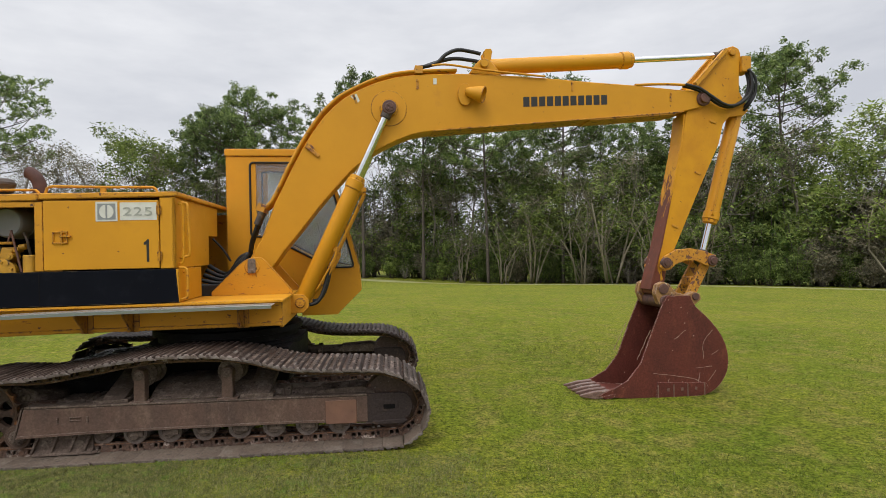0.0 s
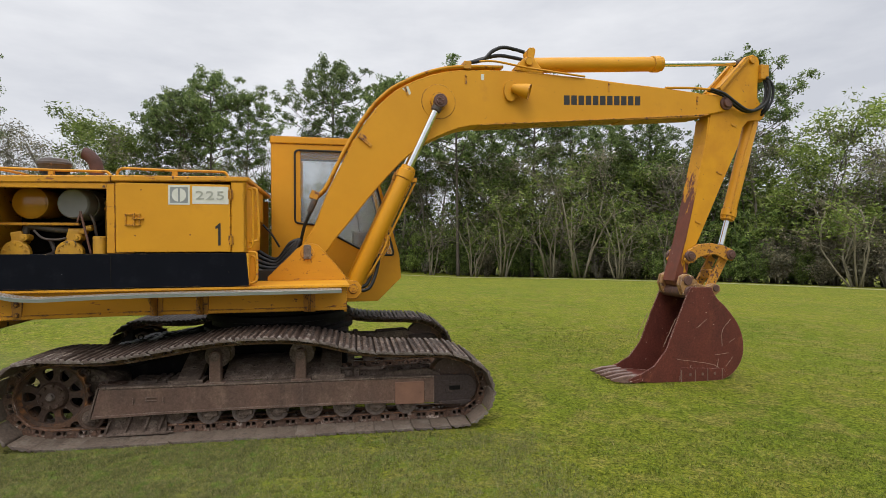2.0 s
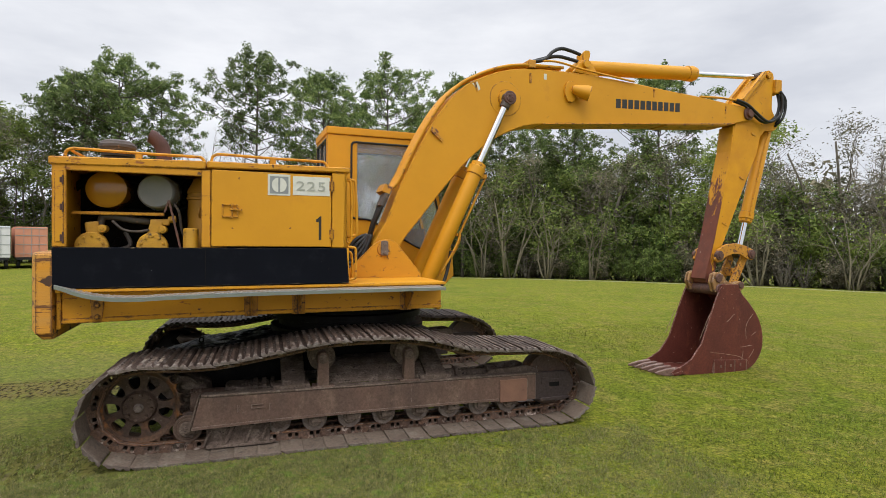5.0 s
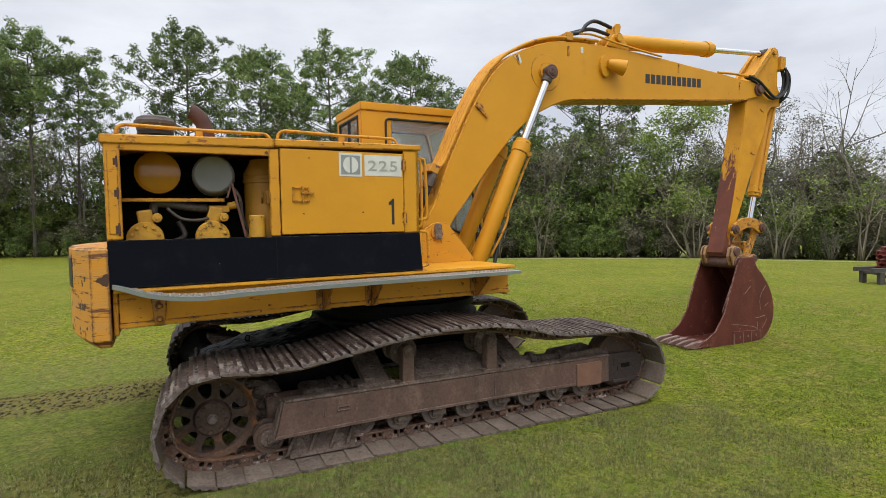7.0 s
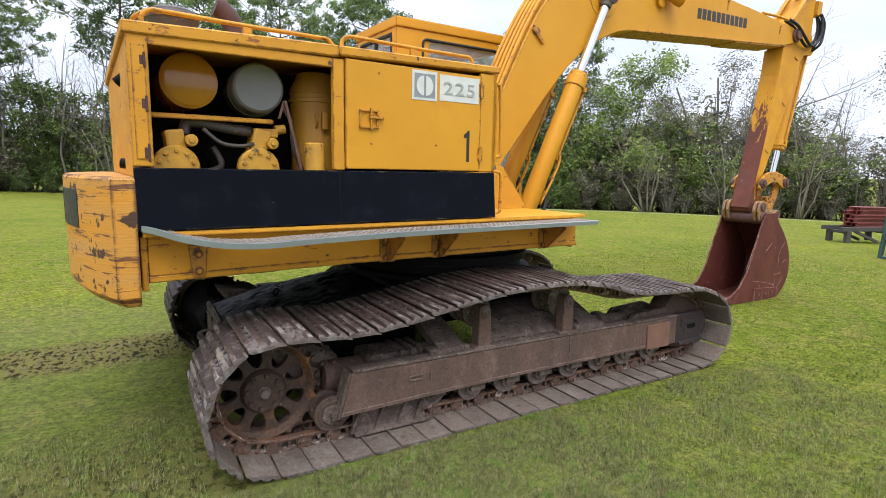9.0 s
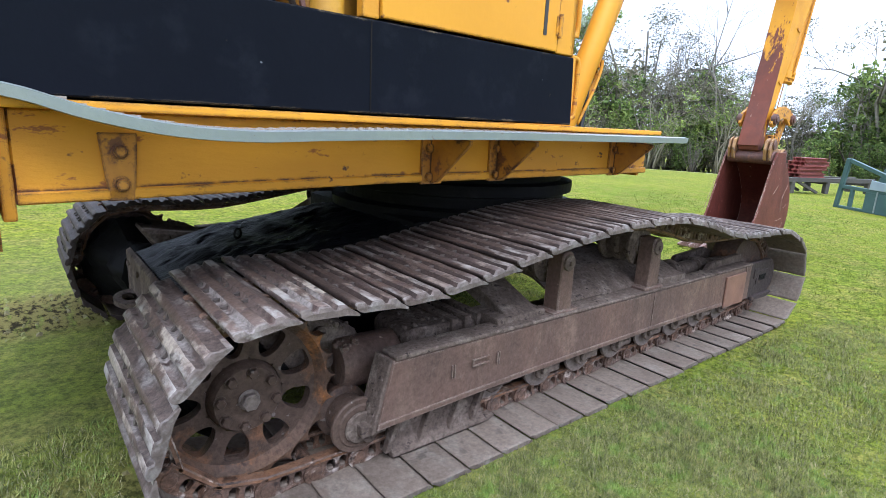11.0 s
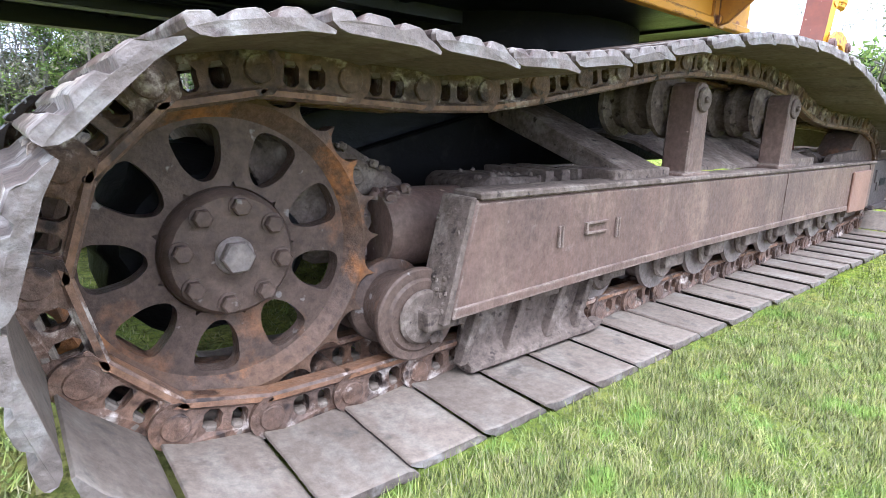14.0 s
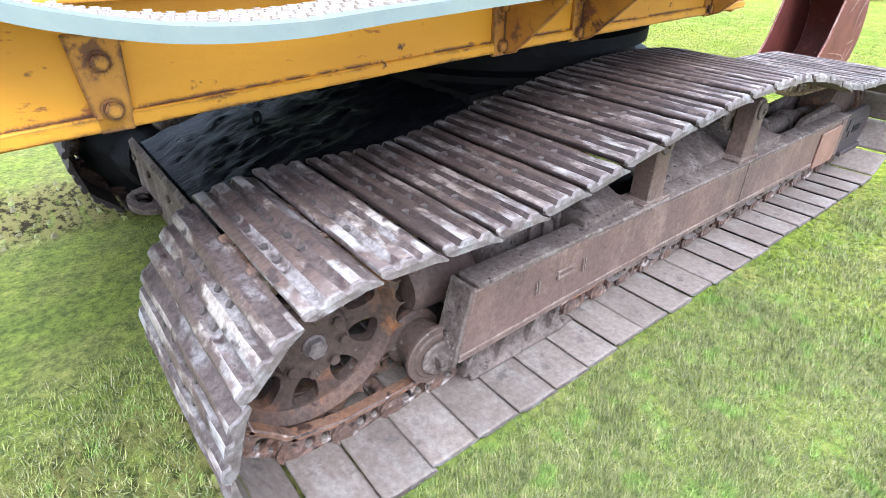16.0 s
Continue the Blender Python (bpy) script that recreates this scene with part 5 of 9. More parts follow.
def platform():
    bm = bmesh.new()
    for s in (-1, 1):
        a, b = sorted((s * 0.965, s * 0.935))
        prism(bm, [(-2.37, 1.042), (-1.3, 1.056), (0.70, 1.054), (0.70, 1.28), (-2.37, 1.28)], a, b, 0.006)
        # lower lip
        a, b = sorted((s * 0.978, s * 0.94))
        prism(bm, [(-2.37, 1.040), (-1.3, 1.054), (0.70, 1.052), (0.70, 1.084), (-1.3, 1.086), (-2.37, 1.072)], a, b, 0.004)
    box(bm, 0.67, 0.70, -0.935, 0.30, 1.03, 1.28, 0.006)
    box(bm, -2.40, -2.37, -0.98, 0.98, 1.00, 1.28, 0.006)
    fr = upper("platform_frame", bm, YELLOW_WORN, digger, "yellow platform side frame with scratches")
    bm = bmesh.new()
    box(bm, -2.38, 0.68, -0.93, 0.93, 1.06, 1.10)
    for v0, v1, z in ((-0.36, -0.28, 1.012), (0.28, 0.36, 0.990), (0.855, 0.925, 0.988)):
        box(bm, -2.35, 0.68, v0, v1, z, 1.065, 0.004)
    for u in (-1.6, -0.9, 0.35):
        box(bm, u - 0.02, u + 0.02, -0.93, 0.85, 1.048, 1.066, 0.003)
    # clipped hoses along the belly
    for v, z in ((0.10, 1.035), (0.15, 1.030)):
        tube(bm, [(u, v + 0.02 * math.sin(u * 3), z) for u in np.linspace(-2.2, 0.4, 12)], 0.014, 8, 2)
    upper("platform_underside", bm, BELLY, fr, "black greasy underside with beams")
    bm = bmesh.new()
    box(bm, -2.39, 0.72, -SIDE, 0.40, 1.28, 1.305, 0.006)
    upper("deck_plate", bm, YELLOW, fr, "yellow steel deck plate")
    for u in (-2.135, -1.02, -0.63, 0.34):
        bm = bmesh.new()
        if u < -2:
            # a plain tapered plate under the bent end of the board
            prism(bm, [(u - 0.032, 1.04), (u + 0.032, 1.04), (u + 0.048, 1.225), (u - 0.048, 1.225)], -0.978, -0.964, 0.003)
            for z in (1.085, 1.175):
                rod(bm, (u, -0.978, z), (u, -0.984, z), 0.021, 18, 0, 0.002)
                hex_bolt(bm, (u, -0.984, z), (0, -1, 0), 0.017, 0.014)
        else:
            prism(bm, [(-0.966, 1.045), (-0.966, 1.245), (-1.20, 1.232), (-1.20, 1.215), (-1.02, 1.06)], u - 0.008, u + 0.008, 0.002, axis="x")
            box(bm, u - 0.055, u + 0.055, -0.978, -0.964, 1.045, 1.24, 0.004)
            for z in (1.075, 1.19):
                hex_bolt(bm, (u - 0.02, -0.978, z), (0, -1, 0), 0.018, 0.014)
        upper("walkway_bracket", bm, BRACKET, fr, "bolted yellow bracket flaking to brown rust")
    # running board, its rear end bent up against the hood
    edge = [(-2.395, -1.055, 1.300), (-2.33, -1.10, 1.285), (-2.22, -1.165, 1.250), (-2.05, -1.215, 1.218), (-1.85, -1.238, 1.208), (-1.6, -1.240, 1.216), (-1.0, -1.240, 1.228),
            (0.0, -1.240, 1.232), (0.64, -1.240, 1.234)]
    P = smooth_path(edge, 8)
    bm = bmesh.new()
    prev = None
    for p in P:
        lip = [(0, 0.014), (-0.004, 0.042), (0.020, 0.046), (0.022, 0.040), (0.006, 0.038), (0.008, 0.020), (0.022, 0.018), (0.022, 0.012)]
        ring = [bm.verts.new((p.x, p.y + dv, p.z + dz - 0.004)) for dv, dz in lip]
        if prev:
            for i in range(len(ring)):
                j = (i + 1) % len(ring)
                bm.faces.new((prev[i], ring[i], ring[j], prev[j]))
        else:
            bm.faces.new(ring)
        prev = ring
    bm.faces.new(prev[::-1])
    bmesh.ops.recalc_face_normals(bm, faces=bm.faces)
    board = upper("running_board", bm, GALV, digger, "galvanised running board with a bent rear end")
    # grip grating: diamond strips with gaps between
    bm = bmesh.new()
    n = len(P)
    for k, p in enumerate(P[:-1]):
        q = P[k + 1]
        if -1.035 - (p.y + 0.02) < 0.02:
            continue
        vs = [bm.verts.new((p.x, p.y + 0.02, p.z + 0.036)), bm.verts.new((q.x, q.y + 0.02, q.z + 0.036)), bm.verts.new((q.x, -1.035, q.z + 0.040)), bm.verts.new((p.x, -1.035, p.z + 0.040))]
        bm.faces.new(vs)
    ext = bmesh.ops.extrude_face_region(bm, geom=bm.faces[:])
    bmesh.ops.translate(bm, vec=(0, 0, -0.006), verts=[v for v in ext["geom"] if isinstance(v, bmesh.types.BMVert)])
    u = -2.28
    while u < 0.62:
        k = min(range(n), key=lambda i: abs(P[i].x - u))
        v0, z0 = P[k].y + 0.03, P[k].z + 0.038
        v = v0
        row = 0
        while v < -1.045:
            box(bm, u + (0.012 if row % 2 else 0), u + 0.014 + (0.012 if row % 2 else 0), v, v + 0.010, z0 - 0.002, z0 + 0.005)
            v += 0.026
            row += 1
        u += 0.036
    upper("grip_plate", bm, GRATE, board, "pale serrated grip plate")
    # counterweight: its back follows the tail swing
    bm = bmesh.new()
    R = 2.72
    rear = [(-math.sqrt(R * R - v * v), v) for v in np.linspace(-1.045, 1.045, 25)]
    pts = [(-2.41, -1.045)] + rear + [(-2.41, 1.045)]
    lo = [bm.verts.new((u * (0.985 if i not in (0, len(pts) - 1) else 1) , v * 0.97, 0.935)) for i, (u, v) in enumerate(pts)]
    l2 = [bm.verts.new((u, v, 0.985)) for u, v in pts]
    hi = [bm.verts.new((u, v, 1.560)) for u, v in pts]
    h2 = [bm.verts.new((u + (0.012 if 0 < i < len(pts) - 1 else 0), v * 0.99, 1.575)) for i, (u, v) in enumerate(pts)]
    n = len(pts)
    for A, B in ((lo, l2), (l2, hi), (hi, h2)):
        for i in range(n):
            j = (i + 1) % n
            bm.faces.new((A[i], A[j], B[j], B[i]))
    bm.faces.new(lo[::-1])
    bm.faces.new(h2)
    bmesh.ops.recalc_face_normals(bm, faces=bm.faces)
    cw = upper("counterweight", bm, SCUFFED, digger, "scraped yellow counterweight with a rounded back", 30)
    bm = bmesh.new()
    for v0, v1 in ((-0.62, -0.22), (-0.18, 0.2), (0.24, 0.6)):
        c = []
        for v in np.linspace(v0, v1, 6):
            c.append((-math.sqrt((R + 0.004) ** 2 - v * v), v))
        lo = [bm.verts.new((u, v, 1.30)) for u, v in c]
        hi = [bm.verts.new((u, v, 1.50)) for u, v in c]
        for i in range(5):
            bm.faces.new((lo[i], lo[i + 1], hi[i + 1], hi[i]))
    ext = bmesh.ops.extrude_face_region(bm, geom=bm.faces[:])
    bmesh.ops.translate(bm, vec=(0.03, 0, 0), verts=[v for v in ext["geom"] if isinstance(v, bmesh.types.BMVert)])
    upper("rear_plate", bm, DECALBLACK, cw, "black marking panel")


def hood():
    z0, z1 = 1.625, 2.245
    bm = bmesh.new()
    box(bm, -2.412, -2.38, -SIDE + 0.035, SIDE, z0 - 0.05, z1, 0.004)
    hd = upper("engine_hood", bm, YELLOW_WORN, digger, "yellow engine enclosure with one side open")
    for name, at in (("corner_post", (-2.412, -2.322, -SIDE, -SIDE + 0.035, z0, z1, 0.005)), ("middle_post", (-1.402, -1.335, -SIDE, -SIDE + 0.04, z0, z1, 0.005)), ("far_side_panel", (-2.412, -0.225, SIDE - 0.03, SIDE, 1.31, z1, 0.004)),
                     ("lintel", (-2.322, -1.402, -SIDE, -SIDE + 0.04, 2.195, z1, 0.005)), ("door_strip", (-2.395, -2.335, -SIDE - 0.006, -SIDE, 1.66, 2.19, 0.003))):
        bm = bmesh.new()
        box(bm, *at)
        upper(name, bm, YELLOW_WORN, hd)
    bm = bmesh.new()
    prism(bm, [(-2.43, 2.232), (-1.367, 2.252), (-1.367, 2.318), (-2.43, 2.292)], -SIDE - 0.012, SIDE + 0.012, 0.008)
    upper("rear_roof", bm, YELLOW_WORN, hd, "yellow roof plate with rust along the rim")
    bm = bmesh.new()
    prism(bm, [(-1.362, 2.262), (-0.20, 2.285), (-0.20, 2.330), (-1.362, 2.318)], -SIDE - 0.010, SIDE + 0.012, 0.008)
    upper("front_roof", bm, YELLOW_WORN, hd, "yellow roof plate with rust along the rim")
    # front end: panel with an opening for hoses
    bm = bmesh.new()
    prism(bm, [(-SIDE, z0), (-SIDE, 2.28), (0.42, 2.28), (0.42, 1.95), (0.05, 1.95), (0.05, z0)], -0.255, -0.225, 0.005, axis="x")
    prism(bm, [(-0.36, z0), (-0.225, z0), (-0.225, 2.28), (-0.36, 2.275)], -SIDE, -SIDE + 0.03, 0.005)
    box(bm, -0.30, -0.205, -SIDE - 0.002, -0.33, 1.31, z0 - 0.006, 0.006)
    upper("front_panel", bm, YELLOW, hd, "yellow hood front with a dark hose opening")
    bm = bmesh.new()
    tube(bm, [(-0.215, -0.98, 1.67), (-0.185, -0.98, 1.68), (-0.175, -0.98, 1.80), (-0.175, -0.98, 2.10), (-0.185, -0.98, 2.21), (-0.215, -0.98, 2.22)], 0.011, 8)
    upper("grab_rail", bm, YELLOW, hd, "yellow tube grab rail")
    bm = bmesh.new()
    tube(bm, [(-0.20, -0.93, 1.34), (-0.165, -0.93, 1.35), (-0.155, -0.93, 1.45), (-0.165, -0.93, 1.57), (-0.20, -0.93, 1.585)], 0.011, 8)
    upper("grab_rail", bm, YELLOW, hd, "yellow tube grab rail")
    # closed side door
    bm = bmesh.new()
    box(bm, -1.328, -0.366, -SIDE - 0.008, -SIDE + 0.02, z0 + 0.006, 2.252, 0.006)
    door = upper("side_door", bm, YELLOW, digger, "closed flat yellow service door")
    bm = bmesh.new()
    w = -SIDE - 0.008
    for a in ((-1.250, -1.125, 1.965, 1.977), (-1.250, -1.125, 1.868, 1.880)):
        box(bm, a[0], a[1], w - 0.014, w, a[2], a[3], 0.003)
    for u in (-1.250, -1.137):
        box(bm, u, u + 0.012, w - 0.014, w, 1.868, 1.977, 0.003)
    box(bm, -1.180, -1.168, w - 0.018, w, 1.86, 1.985, 0.003)
    box(bm, -1.19, -1.095, w - 0.022, w - 0.006, 1.925, 1.940, 0.003)
    upper("latch", bm, YELLOW_WORN, door, "rusty latch frame")
    bm = bmesh.new()
    for z, h in ((2.12, 0.07), (1.92, 0.075), (1.69, 0.085)):
        box(bm, -2.346, -2.334, -SIDE - 0.012, -SIDE, z - h / 2, z + h / 2, 0.004)
        box(bm, -2.360, -2.346, -SIDE - 0.009, -SIDE, z - h * 0.3, z + h * 0.3, 0.003)
    upper("post_catches", bm, EXHAUST, hd, "rusty broken door catches")
    for z in (1.74, 2.16):
        bm = bmesh.new()
        rod(bm, (-0.362, w - 0.006, z - 0.05), (-0.362, w - 0.006, z + 0.05), 0.009, 10)
        box(bm, -0.385, -0.340, w - 0.004, w, z - 0.040, z + 0.040, 0.002)
        upper("hinge", bm, YELLOW_WORN, door, "rusty door hinge")
    # decals: a white logo square with plain shapes, a white field with the number
    m_face = SLEW @ Matrix.Translation((0, w - 0.002, 0)) @ Matrix.Rotation(radians(90), 4, "X")
    bm = bmesh.new()
    box(bm, -0.895, -0.712, w - 0.003, w, 2.062, 2.240, 0.001)
    box(bm, -0.692, -0.380, w - 0.003, w, 2.070, 2.232, 0.001)
    upper("decal", bm, WHITE, door, "white logo square and white number field")
    bm = bmesh.new()
    box(bm, -0.878, -0.728, w - 0.0045, w - 0.003, 2.078, 2.222)
    upper("logo_ground", bm, DECALGREY, door, "grey square of the logo")
    bm = bmesh.new()
    for s in (-1, 1):
        pts = [(-0.803 + s * (0.008 + 0.052 * math.cos(a)), 2.150 + 0.06 * math.sin(a)) for a in np.linspace(-math.pi / 2, math.pi / 2, 14)]
        prism(bm, pts, w - 0.006, w - 0.0045)
    upper("logo_shape", bm, WHITE, door, "two white half discs")
    text_mesh("number", "225", 0.112, DECALPALE, door, m_face @ Matrix.Translation((-0.668, 2.112, 0.003)), 1.42)
    bm = bmesh.new()
    prism(bm, [(-0.473, 1.690), (-0.451, 1.690), (-0.451, 1.895), (-0.464, 1.895), (-0.480, 1.876), (-0.496, 1.868), (-0.496, 1.844), (-0.473, 1.848)], w - 0.0025, w + 0.001)
    upper("number", bm, DECALBLACK, door, "black painted digit one")
    bm = bmesh.new()
    prism(bm, [(-2.412, 1.312), (-0.205, 1.312), (-0.228, 1.620), (-2.412, 1.620)], -SIDE - 0.006, -SIDE + 0.02, 0.004)
    upper("side_band", bm, BLACK, digger, "black painted lower side panel with chips")
    bm = bmesh.new()
    box(bm, -1.372, -1.368, -SIDE - 0.008, -SIDE - 0.005, 1.314, 1.618)
    upper("band_seam", bm, INSIDE, digger, "panel joint")
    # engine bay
    # near-black lining at the back, the floor and the divider
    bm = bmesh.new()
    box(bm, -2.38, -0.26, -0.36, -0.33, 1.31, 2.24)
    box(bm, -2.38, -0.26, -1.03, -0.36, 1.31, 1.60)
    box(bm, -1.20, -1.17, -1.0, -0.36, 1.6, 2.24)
    upper("engine_bay", bm, INSIDE, hd, "near-black engine bay")
    bm = bmesh.new()
    revolve(bm, (-2.11, -0.80, 2.08), (-2.11, -0.40, 2.08), [(0, 0.0), (0.0, 0.120), (0.006, 0.132), (0.012, 0.128), (0.016, 0.144), (0.05, 0.146), (0.38, 0.146), (0.39, 0.0)], 36)
    upper("air_cleaner", bm, GLOSSY, hd, "round yellow air cleaner housing", 40)
    bm = bmesh.new()
    revolve(bm, (-1.755, -0.82, 2.075), (-1.715, -0.40, 2.075), [(0, 0.0), (0.0, 0.124), (0.012, 0.136), (0.020, 0.139), (0.16, 0.144), (0.165, 0.150), (0.19, 0.150), (0.195, 0.145), (0.40, 0.147), (0.41, 0.0)], 36)
    upper("grey_drum", bm, GREYDRUM, hd, "matt grey round drum", 40)
    bm = bmesh.new()
    box(bm, -2.33, -1.69, -0.86, -0.82, 1.875, 1.90, 0.004)
    upper("shelf_bar", bm, YELLOW_WORN, hd, "yellow angle bar")
    for u in (-2.20, -1.775):
        bm = bmesh.new()
        prism(bm, [(u - 0.115, 1.60), (u + 0.115, 1.60)] + [(u + 0.115 * math.cos(a), 1.625 + 0.115 * math.sin(a)) for a in np.linspace(0.15, math.pi - 0.15, 11)], -0.86, -0.80, 0.008)
        for k in range(5):
            a = math.pi * (0.1 + 0.2 * k)
            hex_bolt(bm, (u + 0.085 * math.cos(a), -0.86, 1.625 + 0.085 * math.sin(a)), (0, -1, 0), 0.012, 0.012)
        box(bm, -0.045, 0.05, -0.84, -0.70, -0.03, 0.085 if u < -2 else 0.11, 0.014, Matrix.Translation((u + 0.005, 0, 1.735)) @ Matrix.Rotation(radians(-8 if u < -2 else 14), 4, "Y"))
        rod(bm, (u + 0.075, -0.88, 1.765), (u + 0.075, -0.76, 1.765), 0.032, 18, 0, 0.004)
        rod(bm, (u + 0.075, -0.892, 1.765), (u + 0.075, -0.88, 1.765), 0.015, 12, 0, 0.003)
        if u > -2:
            box(bm, u - 0.02, u + 0.12, -0.83, -0.74, 1.80, 1.85, 0.01)
            rod(bm, (u + 0.11, -0.79, 1.845), (u + 0.17, -0.79, 1.855), 0.028, 14, 0, 0.004)
        upper("hydraulic_pump", bm, PUMP, hd, "greasy yellow pump casting with bolts")
    bm = bmesh.new()
    tube(bm, [(-2.15, -0.79, 1.80), (-2.13, -0.79, 1.86), (-2.05, -0.80, 1.862), (-1.92, -0.80, 1.84), (-1.80, -0.78, 1.83)], 0.030, 10)
    tube(bm, [(-2.06, -0.84, 1.83), (-1.98, -0.86, 1.76), (-1.88, -0.86, 1.745), (-1.80, -0.84, 1.76)], 0.011, 8)
    tube(bm, [(-1.99, -0.70, 1.74), (-1.95, -0.72, 1.64), (-2.02, -0.7, 1.60)], 0.018, 8)
    tube(bm, [(-1.62, -0.8, 1.98), (-1.58, -0.82, 1.9), (-1.56, -0.8, 1.75), (-1.5, -0.78, 1.62)], 0.012, 8)
    upper("engine_hoses", bm, DARKMETAL, hd, "dark bent pipes and hoses")
    bm = bmesh.new()
    revolve(bm, (-1.372, -0.68, 1.60), (-1.372, -0.68, 2.2), [(0, 0.156), (0.42, 0.156), (0.425, 0.166), (0.445, 0.166), (0.45, 0.158), (0.475, 0.158), (0.48, 0.164), (0.50, 0.160), (0.565, 0.125), (0.60, 0.11), (0.605, 0.0)], 36)
    box(bm, -1.400, -1.365, -0.868, -0.83, 1.86, 1.96, 0.008)
    tube(bm, [(-1.425, -0.825, 1.95), (-1.430, -0.862, 1.91), (-1.425, -0.825, 1.87)], 0.008, 6)
    upper("filter_tank", bm, SHADED, hd, "yellow round tank with bands and a clamp", 30)
    bm = bmesh.new()
    rod(bm, (-1.485, -0.95, 1.60), (-1.485, -0.95, 1.775), 0.058, 20, 0, 0.008)
    upper("fuel_filter", bm, PUMP, hd, "greasy yellow filter can", 30)
    bm = bmesh.new()
    prism(bm, [(-1.655, 2.00), (-1.638, 2.00), (-1.555, 1.62), (-1.572, 1.62)], -0.95, -0.935, 0.002)
    prism(bm, [(-1.655, 2.00), (-1.640, 2.00), (-1.672, 1.90), (-1.686, 1.90)], -0.934, -0.922, 0.002)
    upper("stay_bar", bm, RUST, hd, "thin diagonal stay")
    bm = bmesh.new()
    for k in range(14):
        rr = random.Random(k)
        u, z = rr.uniform(-2.3, -1.4), rr.uniform(1.62, 2.2)
        tube(bm, [(u, -0.42, z), (u + rr.uniform(-0.2, 0.2), -0.52, z + rr.uniform(-0.1, 0.1)), (u + rr.uniform(-0.4, 0.4), -0.45, z + rr.uniform(-0.2, 0.2))], rr.uniform(0.012, 0.03), 6)
    upper("wiring", bm, GREASE, hd, "black cables at the back of the bay")
    # roof rails, air pre-cleaner and exhaust
    for a, b, zb in ((-2.34, -1.372, 2.30), (-1.33, -0.385, 2.322)):
        bm = bmesh.new()
        tube(bm, [(a, -0.99, zb), (a + 0.01, -0.99, zb + 0.04), (a + 0.045, -0.99, zb + 0.062), (a + 0.12, -0.99, zb + 0.064), ((a + b) / 2, -0.99, zb + 0.056), (b - 0.10, -0.99, zb + 0.054), (b - 0.03, -0.99, zb + 0.046), (b, -0.99, zb - 0.006)], 0.0115, 8)
        tube(bm, [(a + 0.04, -0.99, zb + 0.060), (a - 0.01, -0.70, zb + 0.078), (a - 0.01, -0.2, zb + 0.078), (a, 0.3, zb)], 0.0115, 8) if a < -2 else None
        rl = upper("roof_rail", bm, YELLOW_WORN, digger, "yellow tubular rail with worn paint")
        bm = bmesh.new()
        box(bm, (a + b) / 2 - 0.02, (a + b) / 2 + 0.03, -0.998, -0.982, zb - 0.005, zb + 0.058, 0.003)
        upper("rail_post", bm, YELLOW_WORN, rl, "flat rail post")
    bm = bmesh.new()
    revolve(bm, (-2.11, -0.32, 2.29), (-2.11, -0.32, 2.62), [(0, 0.085), (0.06, 0.085), (0.065, 0.118), (0.085, 0.122), (0.09, 0.105), (0.11, 0.105), (0.115, 0.125), (0.135, 0.127), (0.14, 0.115), (0.15, 0.115)], 32)
    pc = upper("pre_cleaner", bm, RUBBER, digger, "round dusty air pre-cleaner with a ribbed neck", 35)
    bm = bmesh.new()
    revolve(bm, (-2.11, -0.32, 2.43), (-2.11, -0.32, 2.62), [(0, 0.125), (0.045, 0.138), (0.05, 0.145), (0.075, 0.145), (0.082, 0.135), (0.10, 0.128), (0.115, 0.10), (0.12, 0.0)], 32)
    upper("cap", bm, DARKMETAL, pc, "dusty brown cap", 35)
    bm = bmesh.new()
    rod(bm, (-1.75, -0.28, 2.29), (-1.75, -0.28, 2.44), 0.066, 18)
    tube(bm, [(-1.75, -0.28, 2.36), (-1.752, -0.28, 2.46), (-1.775, -0.28, 2.54), (-1.83, -0.28, 2.60), (-1.865, -0.28, 2.615)], 0.062, 14)
    upper("exhaust", bm, EXHAUST, digger, "rusty bent exhaust pipe")
    bm = bmesh.new()
    for k in range(5):
        tube(bm, [(-0.26, -0.25 + 0.1 * k, 1.42 + 0.05 * k), (-0.05, -0.2 + 0.08 * k, 1.40 + 0.03 * k), (0.10, -0.15 + 0.06 * k, 1.50 + 0.05 * k), (0.22, -0.10 + 0.05 * k, 1.75)], 0.023, 10)
    box(bm, -0.24, 0.0, -0.3, 0.45, 1.30, 1.42, 0.01)
    tube(bm, [(-0.20, 0.12, 1.92), (-0.10, 0.14, 1.80), (-0.02, 0.16, 1.66)], 0.012, 8)
    upper("swivel_hoses", bm, RUBBER, digger, "bundle of black hydraulic hoses")


def plate_with_hole(bm, outline, hole, y0, y1):
    """A flat plate in the (x, z) plane with an opening through it."""
    edges = []
    for loop in (outline, hole[::-1]):
        vs = [bm.verts.new((x, y0, z)) for x, z in loop]
        edges += [bm.edges.new((vs[i], vs[(i + 1) % len(vs)])) for i in range(len(vs))]
    fill = bmesh.ops.triangle_fill(bm, use_beauty=True, use_dissolve=False, edges=edges)
    ext = bmesh.ops.extrude_face_region(bm, geom=[f for f in fill["geom"] if isinstance(f, bmesh.types.BMFace)])
    bmesh.ops.translate(bm, vec=(0, y1 - y0, 0), verts=[v for v in ext["geom"] if isinstance(v, bmesh.types.BMVert)])
    bmesh.ops.recalc_face_normals(bm, faces=bm.faces)


